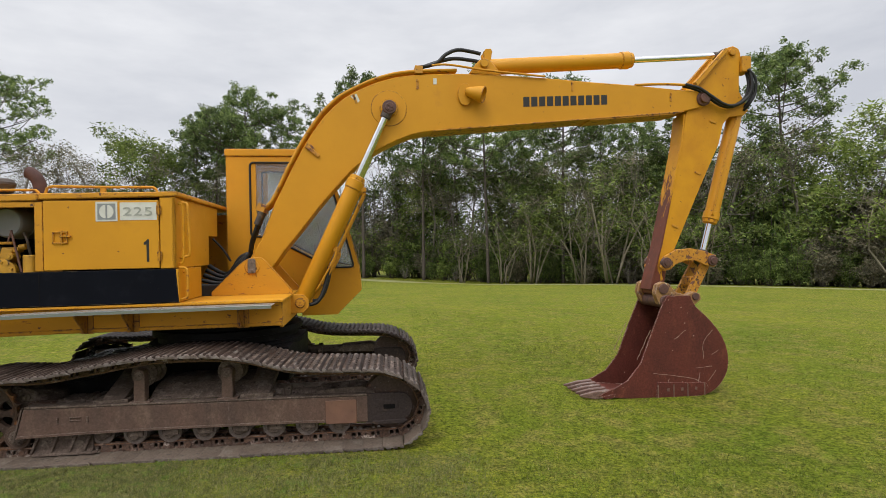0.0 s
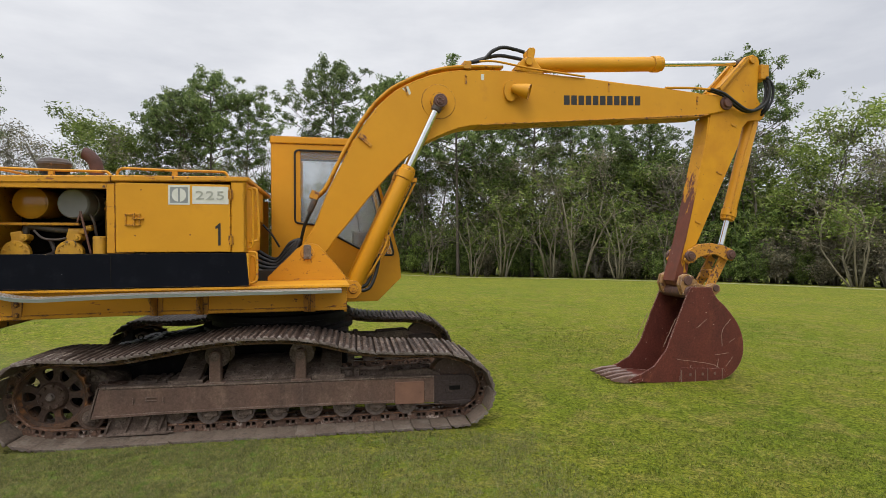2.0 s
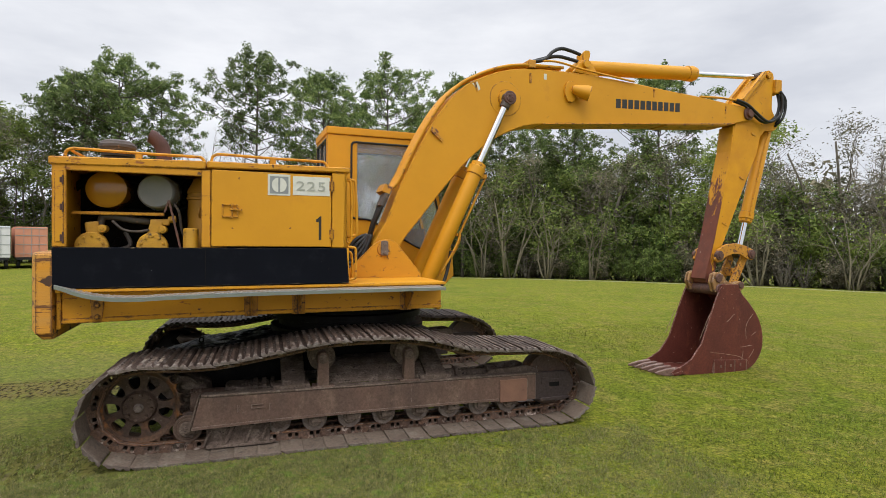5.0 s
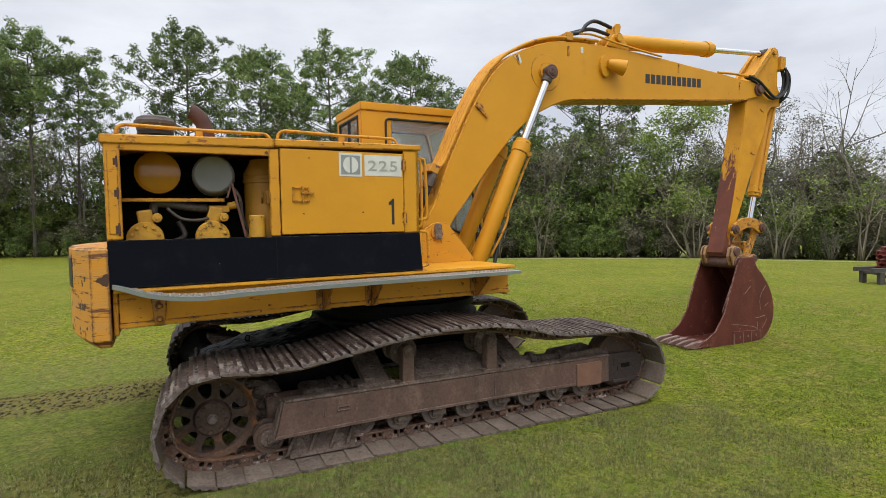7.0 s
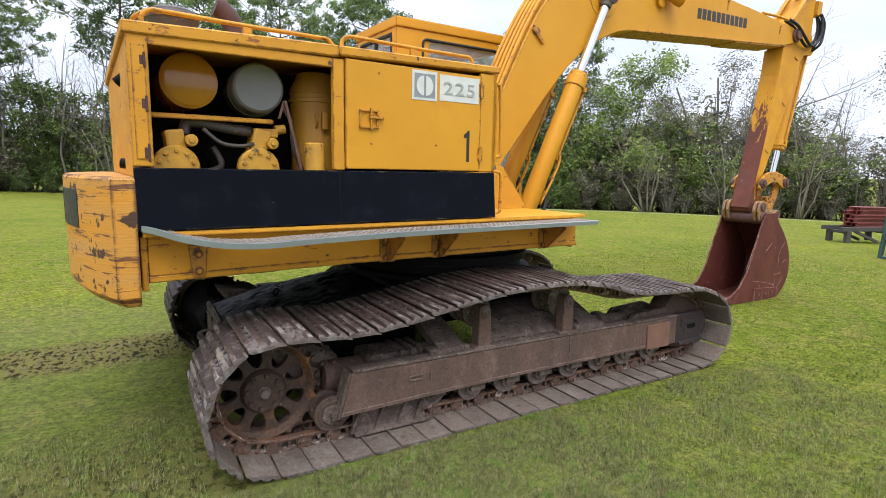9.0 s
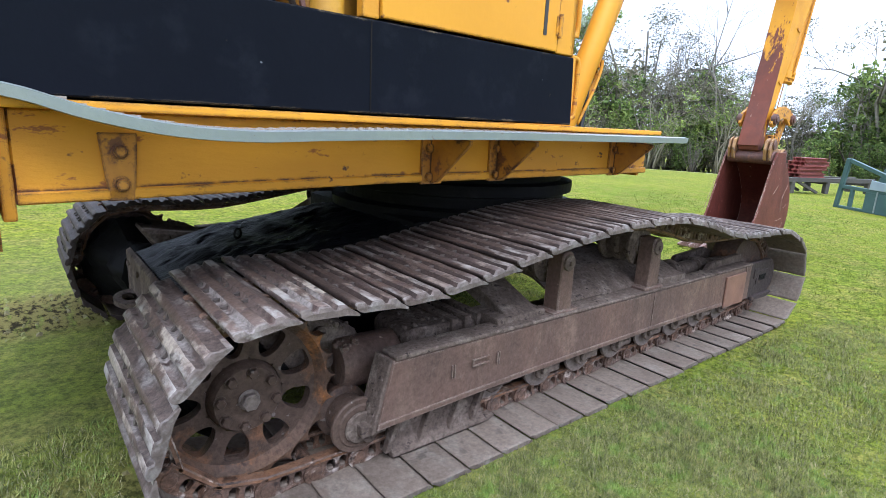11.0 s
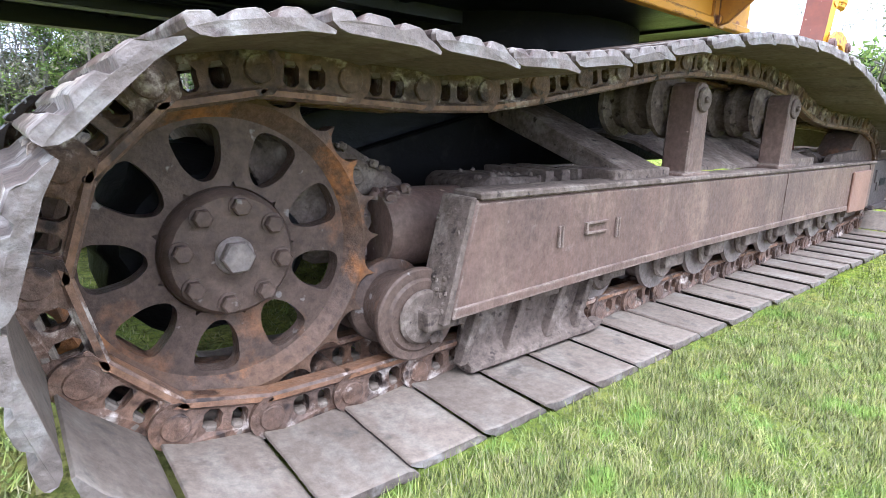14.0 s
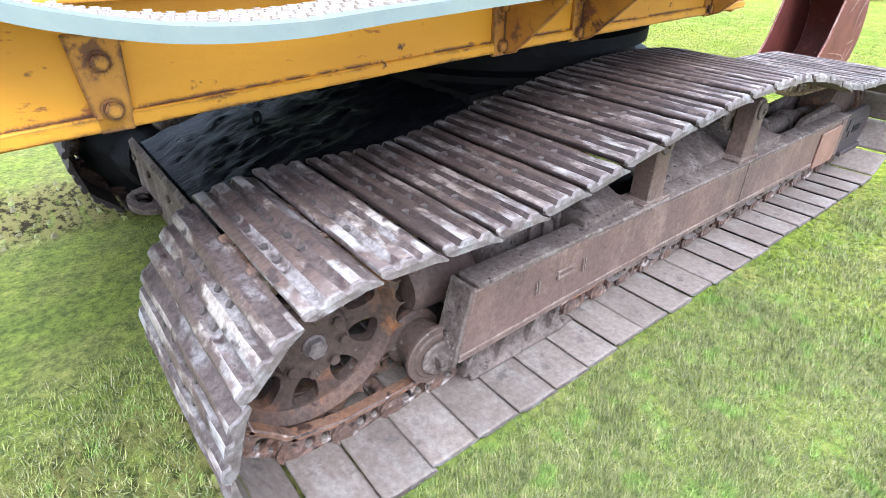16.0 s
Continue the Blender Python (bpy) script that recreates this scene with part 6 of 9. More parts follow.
def cab():
    v0, v1 = 0.545, 1.40
    bm = bmesh.new()
    prism(bm, [(-0.145, 1.28), (-0.145, 1.31), (1.2, 1.31), (1.2, 1.28)], v0 + 0.035, v1 - 0.035)
    cb = upper("cab", bm, YELLOW, digger, "yellow operator cab with pale-hazed windows")
    outline = [(-0.145, 1.30), (-0.145, 2.925), (1.0, 2.925), (1.06, 2.90), (1.43, 1.54), (1.45, 1.26), (1.15, 0.965), (0.72, 0.965), (0.72, 1.30)]
    hole = [(0.205, 1.975), (0.205, 2.845), (1.02, 2.845), (1.36, 1.54), (1.125, 1.54), (0.95, 1.615), (0.36, 1.935)]
    for name, va, vb in (("side_wall", v0, v0 + 0.035), ("far_wall", v1 - 0.035, v1)):
        bm = bmesh.new()
        plate_with_hole(bm, outline, hole, va, vb)
        upper(name, bm, YELLOW, cb, "yellow cab side with a window opening")
    # rear wall round its window: (v, z) turned to lie across the cab
    bm = bmesh.new()
    a, b = v0 + 0.035, v1 - 0.035
    plate_with_hole(bm, [(a, 1.30), (a, 2.925), (b, 2.925), (b, 1.30)], [(a + 0.065, 2.45), (a + 0.065, 2.875), (b - 0.065, 2.875), (b - 0.065, 2.45)], 0.0, 0.035)
    for v in bm.verts:
        v.co = (-0.145 + v.co.y, v.co.x, v.co.z)
    bmesh.ops.recalc_face_normals(bm, faces=bm.faces)
    upper("rear_wall", bm, YELLOW, cb, "yellow cab back with a window opening")
    bm = bmesh.new()
    prism(bm, [(1.36, 1.54), (1.43, 1.54), (1.45, 1.26), (1.15, 0.965), (1.12, 1.0), (1.40, 1.27)], v0 + 0.035, v1 - 0.035)
    upper("front_skirt", bm, YELLOW, cb, "yellow panel below the windscreen")
    bm = bmesh.new()
    prism(bm, [(0.98, 2.90), (1.06, 2.90), (1.08, 2.84), (1.0, 2.84)], v0 + 0.035, v1 - 0.035)
    upper("screen_header", bm, YELLOW, cb, "yellow bar over the windscreen")
    bm = bmesh.new()
    box(bm, -0.158, 1.09, v0 - 0.016, v1 + 0.016, 2.928, 3.018, 0.014)
    upper("cab_roof", bm, YELLOW, cb, "flat yellow cab roof")

    def pane(name, pts, v, label):
        b = bmesh.new()
        prism(b, pts, v, v + 0.006)
        ob = upper(name, b, GLASS, cb, label)
        ob.visible_shadow = False
        b = bmesh.new()
        cx, cz = sum(p[0] for p in pts) / len(pts), sum(p[1] for p in pts) / len(pts)
        loop = [(x, v - 0.008, z) for x, z in pts]
        tube(b, loop + loop[:1], 0.013, 6, 1)
        upper("window_seal", b, RUBBER, cb, "black rubber window seal")

    def rounded(pts, r=0.05):
        out = []
        n = len(pts)
        for i in range(n):
            a, b, c = Vector(pts[i - 1]), Vector(pts[i]), Vector(pts[(i + 1) % n])
            p, q = b + (a - b).normalized() * r, b + (c - b).normalized() * r
            for t in (0, 0.25, 0.5, 0.75, 1):
                out.append(tuple((1 - t) ** 2 * p + 2 * t * (1 - t) * b + t * t * q))
        return out
    pane("side_window", rounded([(0.135, 2.85), (0.135, 1.955), (0.36, 1.940), (0.95, 1.618), (1.125, 1.55), (1.36, 1.55), (1.03, 2.85)], 0.05), v0 + 0.004, "tinted side pane with painted sky haze and rounded corners")
    pane("far_window", rounded([(0.135, 2.85), (0.135, 1.955), (0.36, 1.955), (0.95, 1.625), (1.36, 1.55), (1.03, 2.85)], 0.03), v1 - 0.03, "clear far side pane")
    # rear pane
    b = bmesh.new()
    box(b, -0.133, -0.127, v0 + 0.09, v1 - 0.09, 2.44, 2.885)
    ob = upper("rear_window", b, GLASS, cb, "rear pane with painted sky haze")
    ob.visible_shadow = False
    b = bmesh.new()
    for z in (2.45, 2.875):
        box(b, -0.155, -0.120, v0 + 0.09, v1 - 0.09, z - 0.012, z + 0.012, 0.003)
    for v in (v0 + 0.1, (v0 + v1) / 2, v1 - 0.1):
        box(b, -0.155, -0.120, v - 0.012, v + 0.012, 2.45, 2.875, 0.003)
    upper("window_seal", b, RUBBER, cb, "black rubber window seal")
    # windscreen
    b = bmesh.new()
    prism(b, [(1.055, 2.85), (1.06, 2.85), (1.425, 1.545), (1.418, 1.545)], v0 + 0.04, v1 - 0.04)
    ob = upper("windscreen", b, GLASS, cb, "windscreen with painted sky haze")
    ob.visible_shadow = False
    # what shows through the panes
    b = bmesh.new()
    box(b, 0.25, 0.70, 0.78, 1.20, 1.62, 1.72, 0.03)
    prism(b, [(0.20, 1.70), (0.30, 1.70), (0.22, 2.30), (0.12, 2.30)], 0.80, 1.18, 0.03)
    upper("operator_seat", b, RUBBER, cb, "black operator seat")
    b = bmesh.new()
    box(b, 0.85, 1.15, 0.80, 0.95, 1.31, 1.85, 0.02)
    tube(b, [(0.95, 0.9, 1.85), (0.92, 0.9, 2.05), (0.90, 0.9, 2.12)], 0.012, 8)
    upper("control_console", b, DARKMETAL, cb, "dark control console with a lever")


platform()
hood()
cab()

# ---- front gear ----
BW = 0.15


def two_plates(bm, pts, va, vb, w=0.004):
    prism(bm, pts, va, vb, w)
    prism(bm, pts, -vb, -va, w)


def boom():
    up = [(0.235, 1.66), (0.37, 1.885), (0.455, 2.105), (0.53, 2.30), (0.70, 2.645), (0.83, 2.89), (0.95, 3.085), (1.08, 3.262), (1.19, 3.375), (1.30, 3.468), (1.42, 3.54), (1.55, 3.605), (1.70, 3.665), (1.87, 3.715), (2.05, 3.745), (2.25, 3.762), (2.60, 3.778),
          (3.0, 3.780), (3.65, 3.755), (4.20, 3.722), (4.80, 3.695), (5.35, 3.655), (5.66, 3.645)]
    dn = [(5.74, 3.60), (5.76, 3.50), (5.68, 3.44), (5.32, 3.365), (4.70, 3.310), (3.58, 3.215), (2.80, 3.155), (2.50, 3.132), (2.22, 3.098), (2.05, 3.062), (1.88, 2.995), (1.72, 2.915), (1.58, 2.835), (1.36, 2.645), (1.15, 2.415), (0.98, 2.215), (0.80, 1.985), (0.62, 1.765), (0.50, 1.595), (0.44, 1.53),
          (0.30, 1.505), (0.22, 1.55)]
    bm = bmesh.new()
    prism(bm, up + dn, -BW, BW, 0.010)
    bo = upper("boom", bm, YELLOW, digger, "long bent yellow boom with rust specks")
    # bottom flange plate and welded ring round the cylinder pin
    bm = bmesh.new()
    prism(bm, [(2.3, 3.104), (5.42, 3.372), (5.42, 3.387), (2.3, 3.118)], -BW - 0.02, BW + 0.02, 0.003)
    prism(bm, [(4.2, 3.252), (5.32, 3.347), (5.32, 3.367), (4.2, 3.272)], -BW - 0.012, BW + 0.012, 0.003)
    upper("bottom_flange", bm, YELLOW_CHIPPED, bo, "lower boom flange with flaking paint")
    bm = bmesh.new()
    for s in (-1, 1):
        revolve(bm, (1.80, s * BW, 3.36), (1.80, s * (BW + 0.3), 3.36), [(0, 0.205), (0.006, 0.20), (0.007, 0.10), (0.035, 0.10), (0.036, 0.0)], 36)
    upper("pin_boss", bm, YELLOW, bo, "round reinforcing boss", 30)
    bm = bmesh.new()
    for s in (-1, 1):
        rod(bm, (1.80, s * (BW + 0.01), 3.345), (1.80, s * (BW + 0.135), 3.345), 0.052, 20, 0, 0.006)
        rod(bm, (1.80, s * (BW + 0.10), 3.345), (1.80, s * (BW + 0.128), 3.345), 0.080, 20, 0, 0.008)
        for k in range(3):
            a = 2.1 * k
            hex_bolt(bm, (1.80 + 0.026 * math.cos(a), s * (BW + 0.135), 3.345 + 0.026 * math.sin(a)), (0, s, 0), 0.011, 0.010)
    upper("boom_pin", bm, RUST, bo, "dark greasy pin with bolts")
    bm = bmesh.new()
    for s in (-1, 1):
        rod(bm, (5.69, s * BW, 3.545), (5.69, s * (BW + 0.03), 3.545), 0.090, 24, 0, 0.006)
        rod(bm, (5.69, s * (BW + 0.03), 3.545), (5.69, s * (BW + 0.065), 3.545), 0.060, 20, 0, 0.006)
    upper("elbow_pin", bm, RUST, bo, "dark pin at the boom tip")
    # plain black bars where the maker's name stands
    x0, x1, n = 3.375, 4.445, 11
    for k in range(n):
        bm = bmesh.new()
        a = x0 + (x1 - x0) * k / n
        zc = 3.468 + 0.048 * k / n
        prism(bm, [(a + 0.006, zc - 0.062), (a + 0.082, zc - 0.058), (a + 0.082, zc + 0.058), (a + 0.006, zc + 0.054)], -BW - 0.002, -BW + 0.002)
        upper("name_bar", bm, DECALBLACK, bo, "plain black bar")
    bm = bmesh.new()
    for u, z, a in ((2.13, 3.640, 90), (1.42, 3.46, 70), (5.26, 3.56, 90), (3.99, 3.66, 90)):
        box(bm, -0.055, 0.055, -0.008, 0.0, -0.014, 0.014, 0.004, Matrix.Translation((u, -BW, z)) @ Matrix.Rotation(radians(a), 4, "Y"))
        box(bm, -0.05, -0.03, -0.02, 0.0, -0.010, 0.010, 0.003, Matrix.Translation((u, -BW, z)) @ Matrix.Rotation(radians(a), 4, "Y"))
    box(bm, -0.09, 0.09, -0.022, 0.0, -0.020, 0.020, 0.006, Matrix.Translation((0.945, -BW, 2.868)) @ Matrix.Rotation(radians(40), 4, "Y"))
    box(bm, -0.05, 0.05, -0.018, 0.0, -0.016, 0.016, 0.006, Matrix.Translation((0.925, -BW, 2.925)) @ Matrix.Rotation(radians(40), 4, "Y"))
    upper("lugs", bm, YELLOW_CHIPPED, bo, "small rusty welded lugs")
    bm = bmesh.new()
    box(bm, 2.315, 2.355, -BW - 0.003, -BW, 3.645, 3.715, 0.001)
    prism(bm, [(1.37, 3.49), (1.44, 3.52), (1.475, 3.44), (1.45, 3.415)], -BW - 0.002, -BW)
    upper("paper_tag", bm, WHITE, bo, "pale paint marks")
    # work lamp on its round base
    bm = bmesh.new()
    prism(bm, [(2.68 + 0.085 * math.cos(a), 3.53 + 0.13 * math.sin(a)) for a in np.linspace(0.6, 2 * math.pi - 0.6, 20)], -BW - 0.035, -BW, 0.003)
    revolve(bm, (2.69, -BW - 0.05, 3.56), (2.90, -BW - 0.15, 3.49), [(0, 0.0), (0.0, 0.040), (0.04, 0.058), (0.16, 0.086), (0.215, 0.092), (0.210, 0.084), (0.16, 0.076), (0.14, 0.0)], 24)
    upper("work_lamp", bm, YELLOW, bo, "yellow work lamp housing", 35)
    # pipes along the back of the boom
    line = [(0.395, 2.20)] + up[3:17]
    for k, v in enumerate((-0.140, -0.080, -0.020, 0.045, 0.105)):
        bm = bmesh.new()
        off = 0.042
        tube(bm, [(u - off * (0.95 if i < 4 else 0.75 if i < 8 else 0.15), v, z + off * (0.3 if i < 4 else 0.75 if i < 8 else 1.0)) for i, (u, z) in enumerate(line)], 0.019, 8, 3)
        upper("pipe", bm, YELLOW_WORN, bo, "yellow steel hydraulic pipe")
    bm = bmesh.new()
    for u, z, a in ((0.40, 2.235, 25), (2.15, 3.80, 92)):
        box(bm, -0.045, 0.045, -0.165, 0.10, -0.045, 0.045, 0.006, Matrix.Translation((u - (0.02 if z < 3.7 else 0), 0, z + 0.01)) @ Matrix.Rotation(radians(a), 4, "Y"))
    upper("pipe_clamp", bm, YELLOW_CHIPPED, bo, "yellow pipe clamp blocks")
    for k, v in enumerate((-0.14, -0.08, -0.02, 0.04)):
        bm = bmesh.new()
        tube(bm, [(0.365, v, 2.16), (0.315, v, 2.02), (0.255, v * 0.7, 1.86), (0.215, v * 0.5 + 0.05, 1.68), (0.16, v * 0.3 + 0.12, 1.52), (0.02, v * 0.3 + 0.22, 1.44)], 0.016, 8)
        upper("boom_hose", bm, RUBBER, bo, "black rubber hose")
    bm = bmesh.new()
    for v in (-0.14, -0.08, -0.02):
        rod(bm, (0.385, v, 2.20), (0.325, v, 2.06), 0.032, 12, 0, 0.004)
    upper("hose_fittings", bm, DARKMETAL, bo, "steel hose fittings")
    # hoses at the knee to the stick cylinder
    for pts in ([(2.14, -0.10, 3.85), (2.35, -0.10, 3.90), (2.48, -0.08, 4.02), (2.62, -0.06, 4.085), (2.78, -0.05, 4.075), (2.90, -0.05, 4.05)],
                [(2.14, -0.04, 3.85), (2.40, -0.06, 3.94), (2.58, -0.05, 3.985), (2.78, -0.04, 3.975), (2.88, -0.04, 3.96)]):
        bm = bmesh.new()
        tube(bm, pts, 0.022, 10)
        upper("knee_hose", bm, RUBBER, bo, "black rubber hose")
    bm = bmesh.new()
    tube(bm, [(2.30, -0.16, 3.86), (2.50, -0.17, 3.87), (2.9, -0.175, 3.82), (3.5, -0.17, 3.775), (3.65, -0.17, 3.765)], 0.013, 8)
    tube(bm, [(4.80, -0.14, 3.70), (5.15, -0.14, 3.72), (5.45, -0.15, 3.715)], 0.017, 8)
    upper("top_line", bm, YELLOW_WORN, bo, "thin line along the boom top")
    # ears for the stick cylinder
    bm = bmesh.new()
    two_plates(bm, [(2.74, 3.79), (3.13, 3.77), (3.08, 3.85), (2.99, 3.955), (2.89, 3.96), (2.82, 3.90)], 0.10, 0.14, 0.006)
    two_plates(bm, [(2.94, 3.93), (3.01, 3.93), (3.04, 4.08), (3.02, 4.110), (2.96, 4.105), (2.93, 4.07)], 0.045, 0.075, 0.004)
    for s in (-1, 1):
        rod(bm, (2.92, s * 0.14, 3.905), (2.92, s * 0.175, 3.905), 0.05, 20, 0, 0.005)
    upper("cylinder_ears", bm, YELLOW, bo, "yellow lugs for the stick cylinder")
    # boom foot brackets
    foot = [(-0.11, 1.30), (0.71, 1.30), (0.72, 1.335), (0.445, 1.665), (0.405, 1.695), (0.34, 1.705), (0.26, 1.69), (0.19, 1.645), (-0.11, 1.345)]
    for s in (-1, 1):
        bm = bmesh.new()
        prism(bm, foot, *sorted((s * 0.285, s * 0.325)), 0.004)
        br = upper("boom_bracket", bm, YELLOW_WORN, digger, "triangular yellow boom foot plate")
        bm = bmesh.new()
        rod(bm, (0.305, s * 0.18, 1.60), (0.305, s * 0.338, 1.60), 0.075, 24, 0, 0.005)
        upper("foot_pin", bm, YELLOW_CHIPPED, br, "boom foot pin")
        bm = bmesh.new()
        prism(bm, [(0.27, 1.535), (0.34, 1.535), (0.345, 1.55), (0.345, 1.675), (0.33, 1.69), (0.28, 1.69), (0.265, 1.675), (0.265, 1.55)], *sorted((s * 0.338, s * 0.354)), 0.004)
        hex_bolt(bm, (0.305, s * 0.354, 1.565), (0, s, 0), 0.017, 0.016)
        hex_bolt(bm, (0.305, s * 0.354, 1.655), (0, s, 0), 0.017, 0.008)
        upper("keeper_plate", bm, GALV_DULL, br, "grey steel pin keeper plate")
    return bo


def cylinder(name, base, head, tip, r, rod_r, label):
    """A hydraulic ram: barrel from base to head, chrome rod to tip."""
    base, head, tip = Vector(base), Vector(head), Vector(tip)
    d = (tip - base).normalized()
    n = (head - base).length
    bm = bmesh.new()
    revolve(bm, base, tip, [(0.02, r * 0.75), (0.06, r), (n - 0.16, r), (n - 0.155, r * 1.13), (n - 0.06, r * 1.15), (n - 0.05, r * 1.02), (n - 0.01, r * 0.98), (n, r * 0.7)], 28)
    side = Vector((0, 1, 0))
    rod(bm, base - side * 0.07, base + side * 0.07, 0.075, 24, 0, 0.006)
    for k in range(8):
        a = 2 * math.pi * k / 8
        q = d.to_track_quat("Z", "Y").to_matrix()
        hex_bolt(bm, base + d * (n - 0.05) + q @ Vector((r * 0.93 * math.cos(a), r * 0.93 * math.sin(a), 0)), d, 0.012, 0.018)
    ram = upper(name, bm, YELLOW, digger, label, 35)
    bm = bmesh.new()
    m = (tip - base).length
    revolve(bm, base, tip, [(n - 0.02, rod_r), (m - 0.06, rod_r)], 20)
    upper("chrome_rod", bm, CHROME, ram, "polished chrome rod", 35)
    bm = bmesh.new()
    rod(bm, tip - side * 0.055, tip + side * 0.055, 0.072, 24, 0, 0.006)
    revolve(bm, base, tip, [(m - 0.13, rod_r * 1.05), (m - 0.12, rod_r * 1.35), (m - 0.03, rod_r * 1.45)], 16)
    upper("rod_eye", bm, DARKMETAL, ram, "dark rod eye")
    return ram


def front_gear():
    boom()
    for s in (-1, 1):
        ram = cylinder("boom_cylinder", (0.795, s * 0.215, 1.20), (1.445, s * 0.215, 2.58), (1.800, s * 0.215, 3.345), 0.086, 0.042, "yellow boom lift cylinder")
        bm = bmesh.new()
        along = lambda t, off, dv=0.0: (0.795 + 1.005 * t + off * 0.905, s * 0.215 + dv, 1.20 + 2.145 * t - off * 0.425)
        tube(bm, [along(0.595, 0.10), along(0.585, 0.135), along(0.55, 0.135), along(0.30, 0.13), along(0.27, 0.155), along(0.22, 0.16), along(0.10, 0.12), along(0.06, 0.07)], 0.013, 8, 4)
        tube(bm, [along(0.30, 0.10, -0.05), along(0.27, 0.125, -0.05), along(0.20, 0.125, -0.05), along(0.08, 0.10, -0.04)], 0.012, 8, 4)
        box(bm, -0.03, 0.03, -0.03, 0.03, -0.025, 0.025, 0.006, Matrix.Translation(along(0.595, 0.115)))
        box(bm, -0.03, 0.03, -0.04, 0.03, -0.02, 0.02, 0.005, Matrix.Translation(along(0.285, 0.11)))
        upper("feed_pipe", bm, YELLOW_WORN, ram, "thin yellow feed pipe")
        bm = bmesh.new()
        tube(bm, [(0.83, s * 0.215 - 0.05, 1.17), (0.97, s * 0.215 - 0.05, 1.20), (1.05, s * 0.215 - 0.02, 1.36), (1.10, s * 0.215, 1.58)], 0.020, 8)
        upper("feed_hose", bm, RUBBER, ram, "black hose at the cylinder foot")
        bm = bmesh.new()
        for k in (-1, 1):
            prism(bm, [(0.60, 1.09), (0.83, 1.09), (0.885, 1.15), (0.885, 1.23), (0.84, 1.285), (0.72, 1.30), (0.60, 1.30)], s * 0.215 + k * 0.09 - 0.015, s * 0.215 + k * 0.09 + 0.015, 0.005)
        rod(bm, (0.795, s * 0.215 - 0.125, 1.20), (0.795, s * 0.215 + 0.125, 1.20), 0.05, 18, 0, 0.005)
        upper("cylinder_foot", bm, YELLOW_WORN, digger, "yellow cylinder foot lugs with a pin")
    cylinder("stick_cylinder", (2.92, 0, 3.905), (4.84, 0, 4.062), (6.08, 0, 4.150), 0.092, 0.036, "yellow stick cylinder on the boom top")
    # stick
    side = [(5.63, 3.73), (6.03, 4.165), (6.08, 4.215), (6.15, 4.232), (6.22, 4.20), (6.245, 4.14), (6.22, 3.90), (6.215, 3.66), (6.31, 3.50), (6.335, 3.42), (6.27, 3.36), (6.07, 3.335), (5.985, 3.25), (5.92, 3.0), (5.65, 2.45), (5.31, 1.73), (5.19, 1.52),
            (5.13, 1.20), (5.10, 1.145), (5.04, 1.125), (4.985, 1.145), (4.965, 1.20), (5.005, 1.34), (5.125, 1.74), (5.295, 2.46), (5.42, 3.0), (5.475, 3.34), (5.54, 3.52)]
    bm = bmesh.new()
    prism(bm, side, -0.118, 0.118, 0.006)
    st = upper("stick", bm, STICK_SIDE, digger, "yellow stick with rust at its foot")
    bm = bmesh.new()
    prism(bm, [(5.465, 3.36), (5.450, 3.36), (5.402, 3.0), (5.277, 2.46), (5.107, 1.74), (4.985, 1.34), (4.950, 1.20), (4.968, 1.19), (5.006, 1.34), (5.126, 1.74), (5.296, 2.46), (5.421, 3.0)], -0.124, 0.124, 0.003)
    upper("front_plate", bm, STICK_FRONT, st, "front plate, yellow above and rust-red below")
    bm = bmesh.new()
    for u, z in ((5.90, 3.27), (5.68, 2.63), (5.36, 1.97)):
        box(bm, -0.045, 0.045, -0.012, 0.0, -0.012, 0.012, 0.003, Matrix.Translation((u - 0.06, -0.118, z)) @ Matrix.Rotation(radians(20), 4, "Y"))
    upper("lugs", bm, YELLOW_CHIPPED, st, "small rusty lugs")
    bm = bmesh.new()
    for s in (-1, 1):
        rod(bm, (6.12, s * 0.118, 4.15), (6.12, s * 0.15, 4.15), 0.045, 18, 0, 0.005)
        prism(bm, [(5.62, 3.70), (6.05, 4.16), (6.01, 4.19), (5.585, 3.75)], *sorted((s * 0.10, s * 0.165)), 0.003)
    upper("head_plates", bm, YELLOW_WORN, st, "stick head with pin")
    bm = bmesh.new()
    box(bm, 6.23, 6.36, -0.16, 0.02, 3.90, 4.10, 0.012)
    upper("hose_box", bm, YELLOW_WORN, st, "yellow hose manifold box")
    for k, v in enumerate((-0.20, -0.14)):
        bm = bmesh.new()
        tube(bm, [(5.45, v + 0.03, 3.715), (5.62, v, 3.66), (5.78, v - 0.02, 3.55), (5.95, v - 0.02, 3.46), (6.12, v, 3.47), (6.28, v, 3.58), (6.33, v, 3.75), (6.32, v + 0.03, 3.93)], 0.020, 8)
        tube(bm, [(6.30, v + 0.02, 3.92), (6.38, v, 3.80), (6.37, v, 3.62), (6.30, v, 3.50), (6.27, v + 0.08, 3.42)], 0.018, 8)
        upper("stick_hose", bm, RUBBER, st, "looped black hydraulic hose")
    cylinder("bucket_cylinder", (6.24, 0.0, 3.41), (5.845, 0.0, 2.0), (5.72, 0.0, 1.545), 0.086, 0.040, "yellow bucket cylinder on the stick back")
    bm = bmesh.new()
    tube(bm, [(6.20, -0.09, 3.35), (6.05, -0.10, 2.95), (5.90, -0.10, 2.40), (5.83, -0.09, 2.10)], 0.014, 8)
    upper("ram_pipe", bm, YELLOW_WORN, digger, "thin feed pipe")
    # linkage
    bm = bmesh.new()
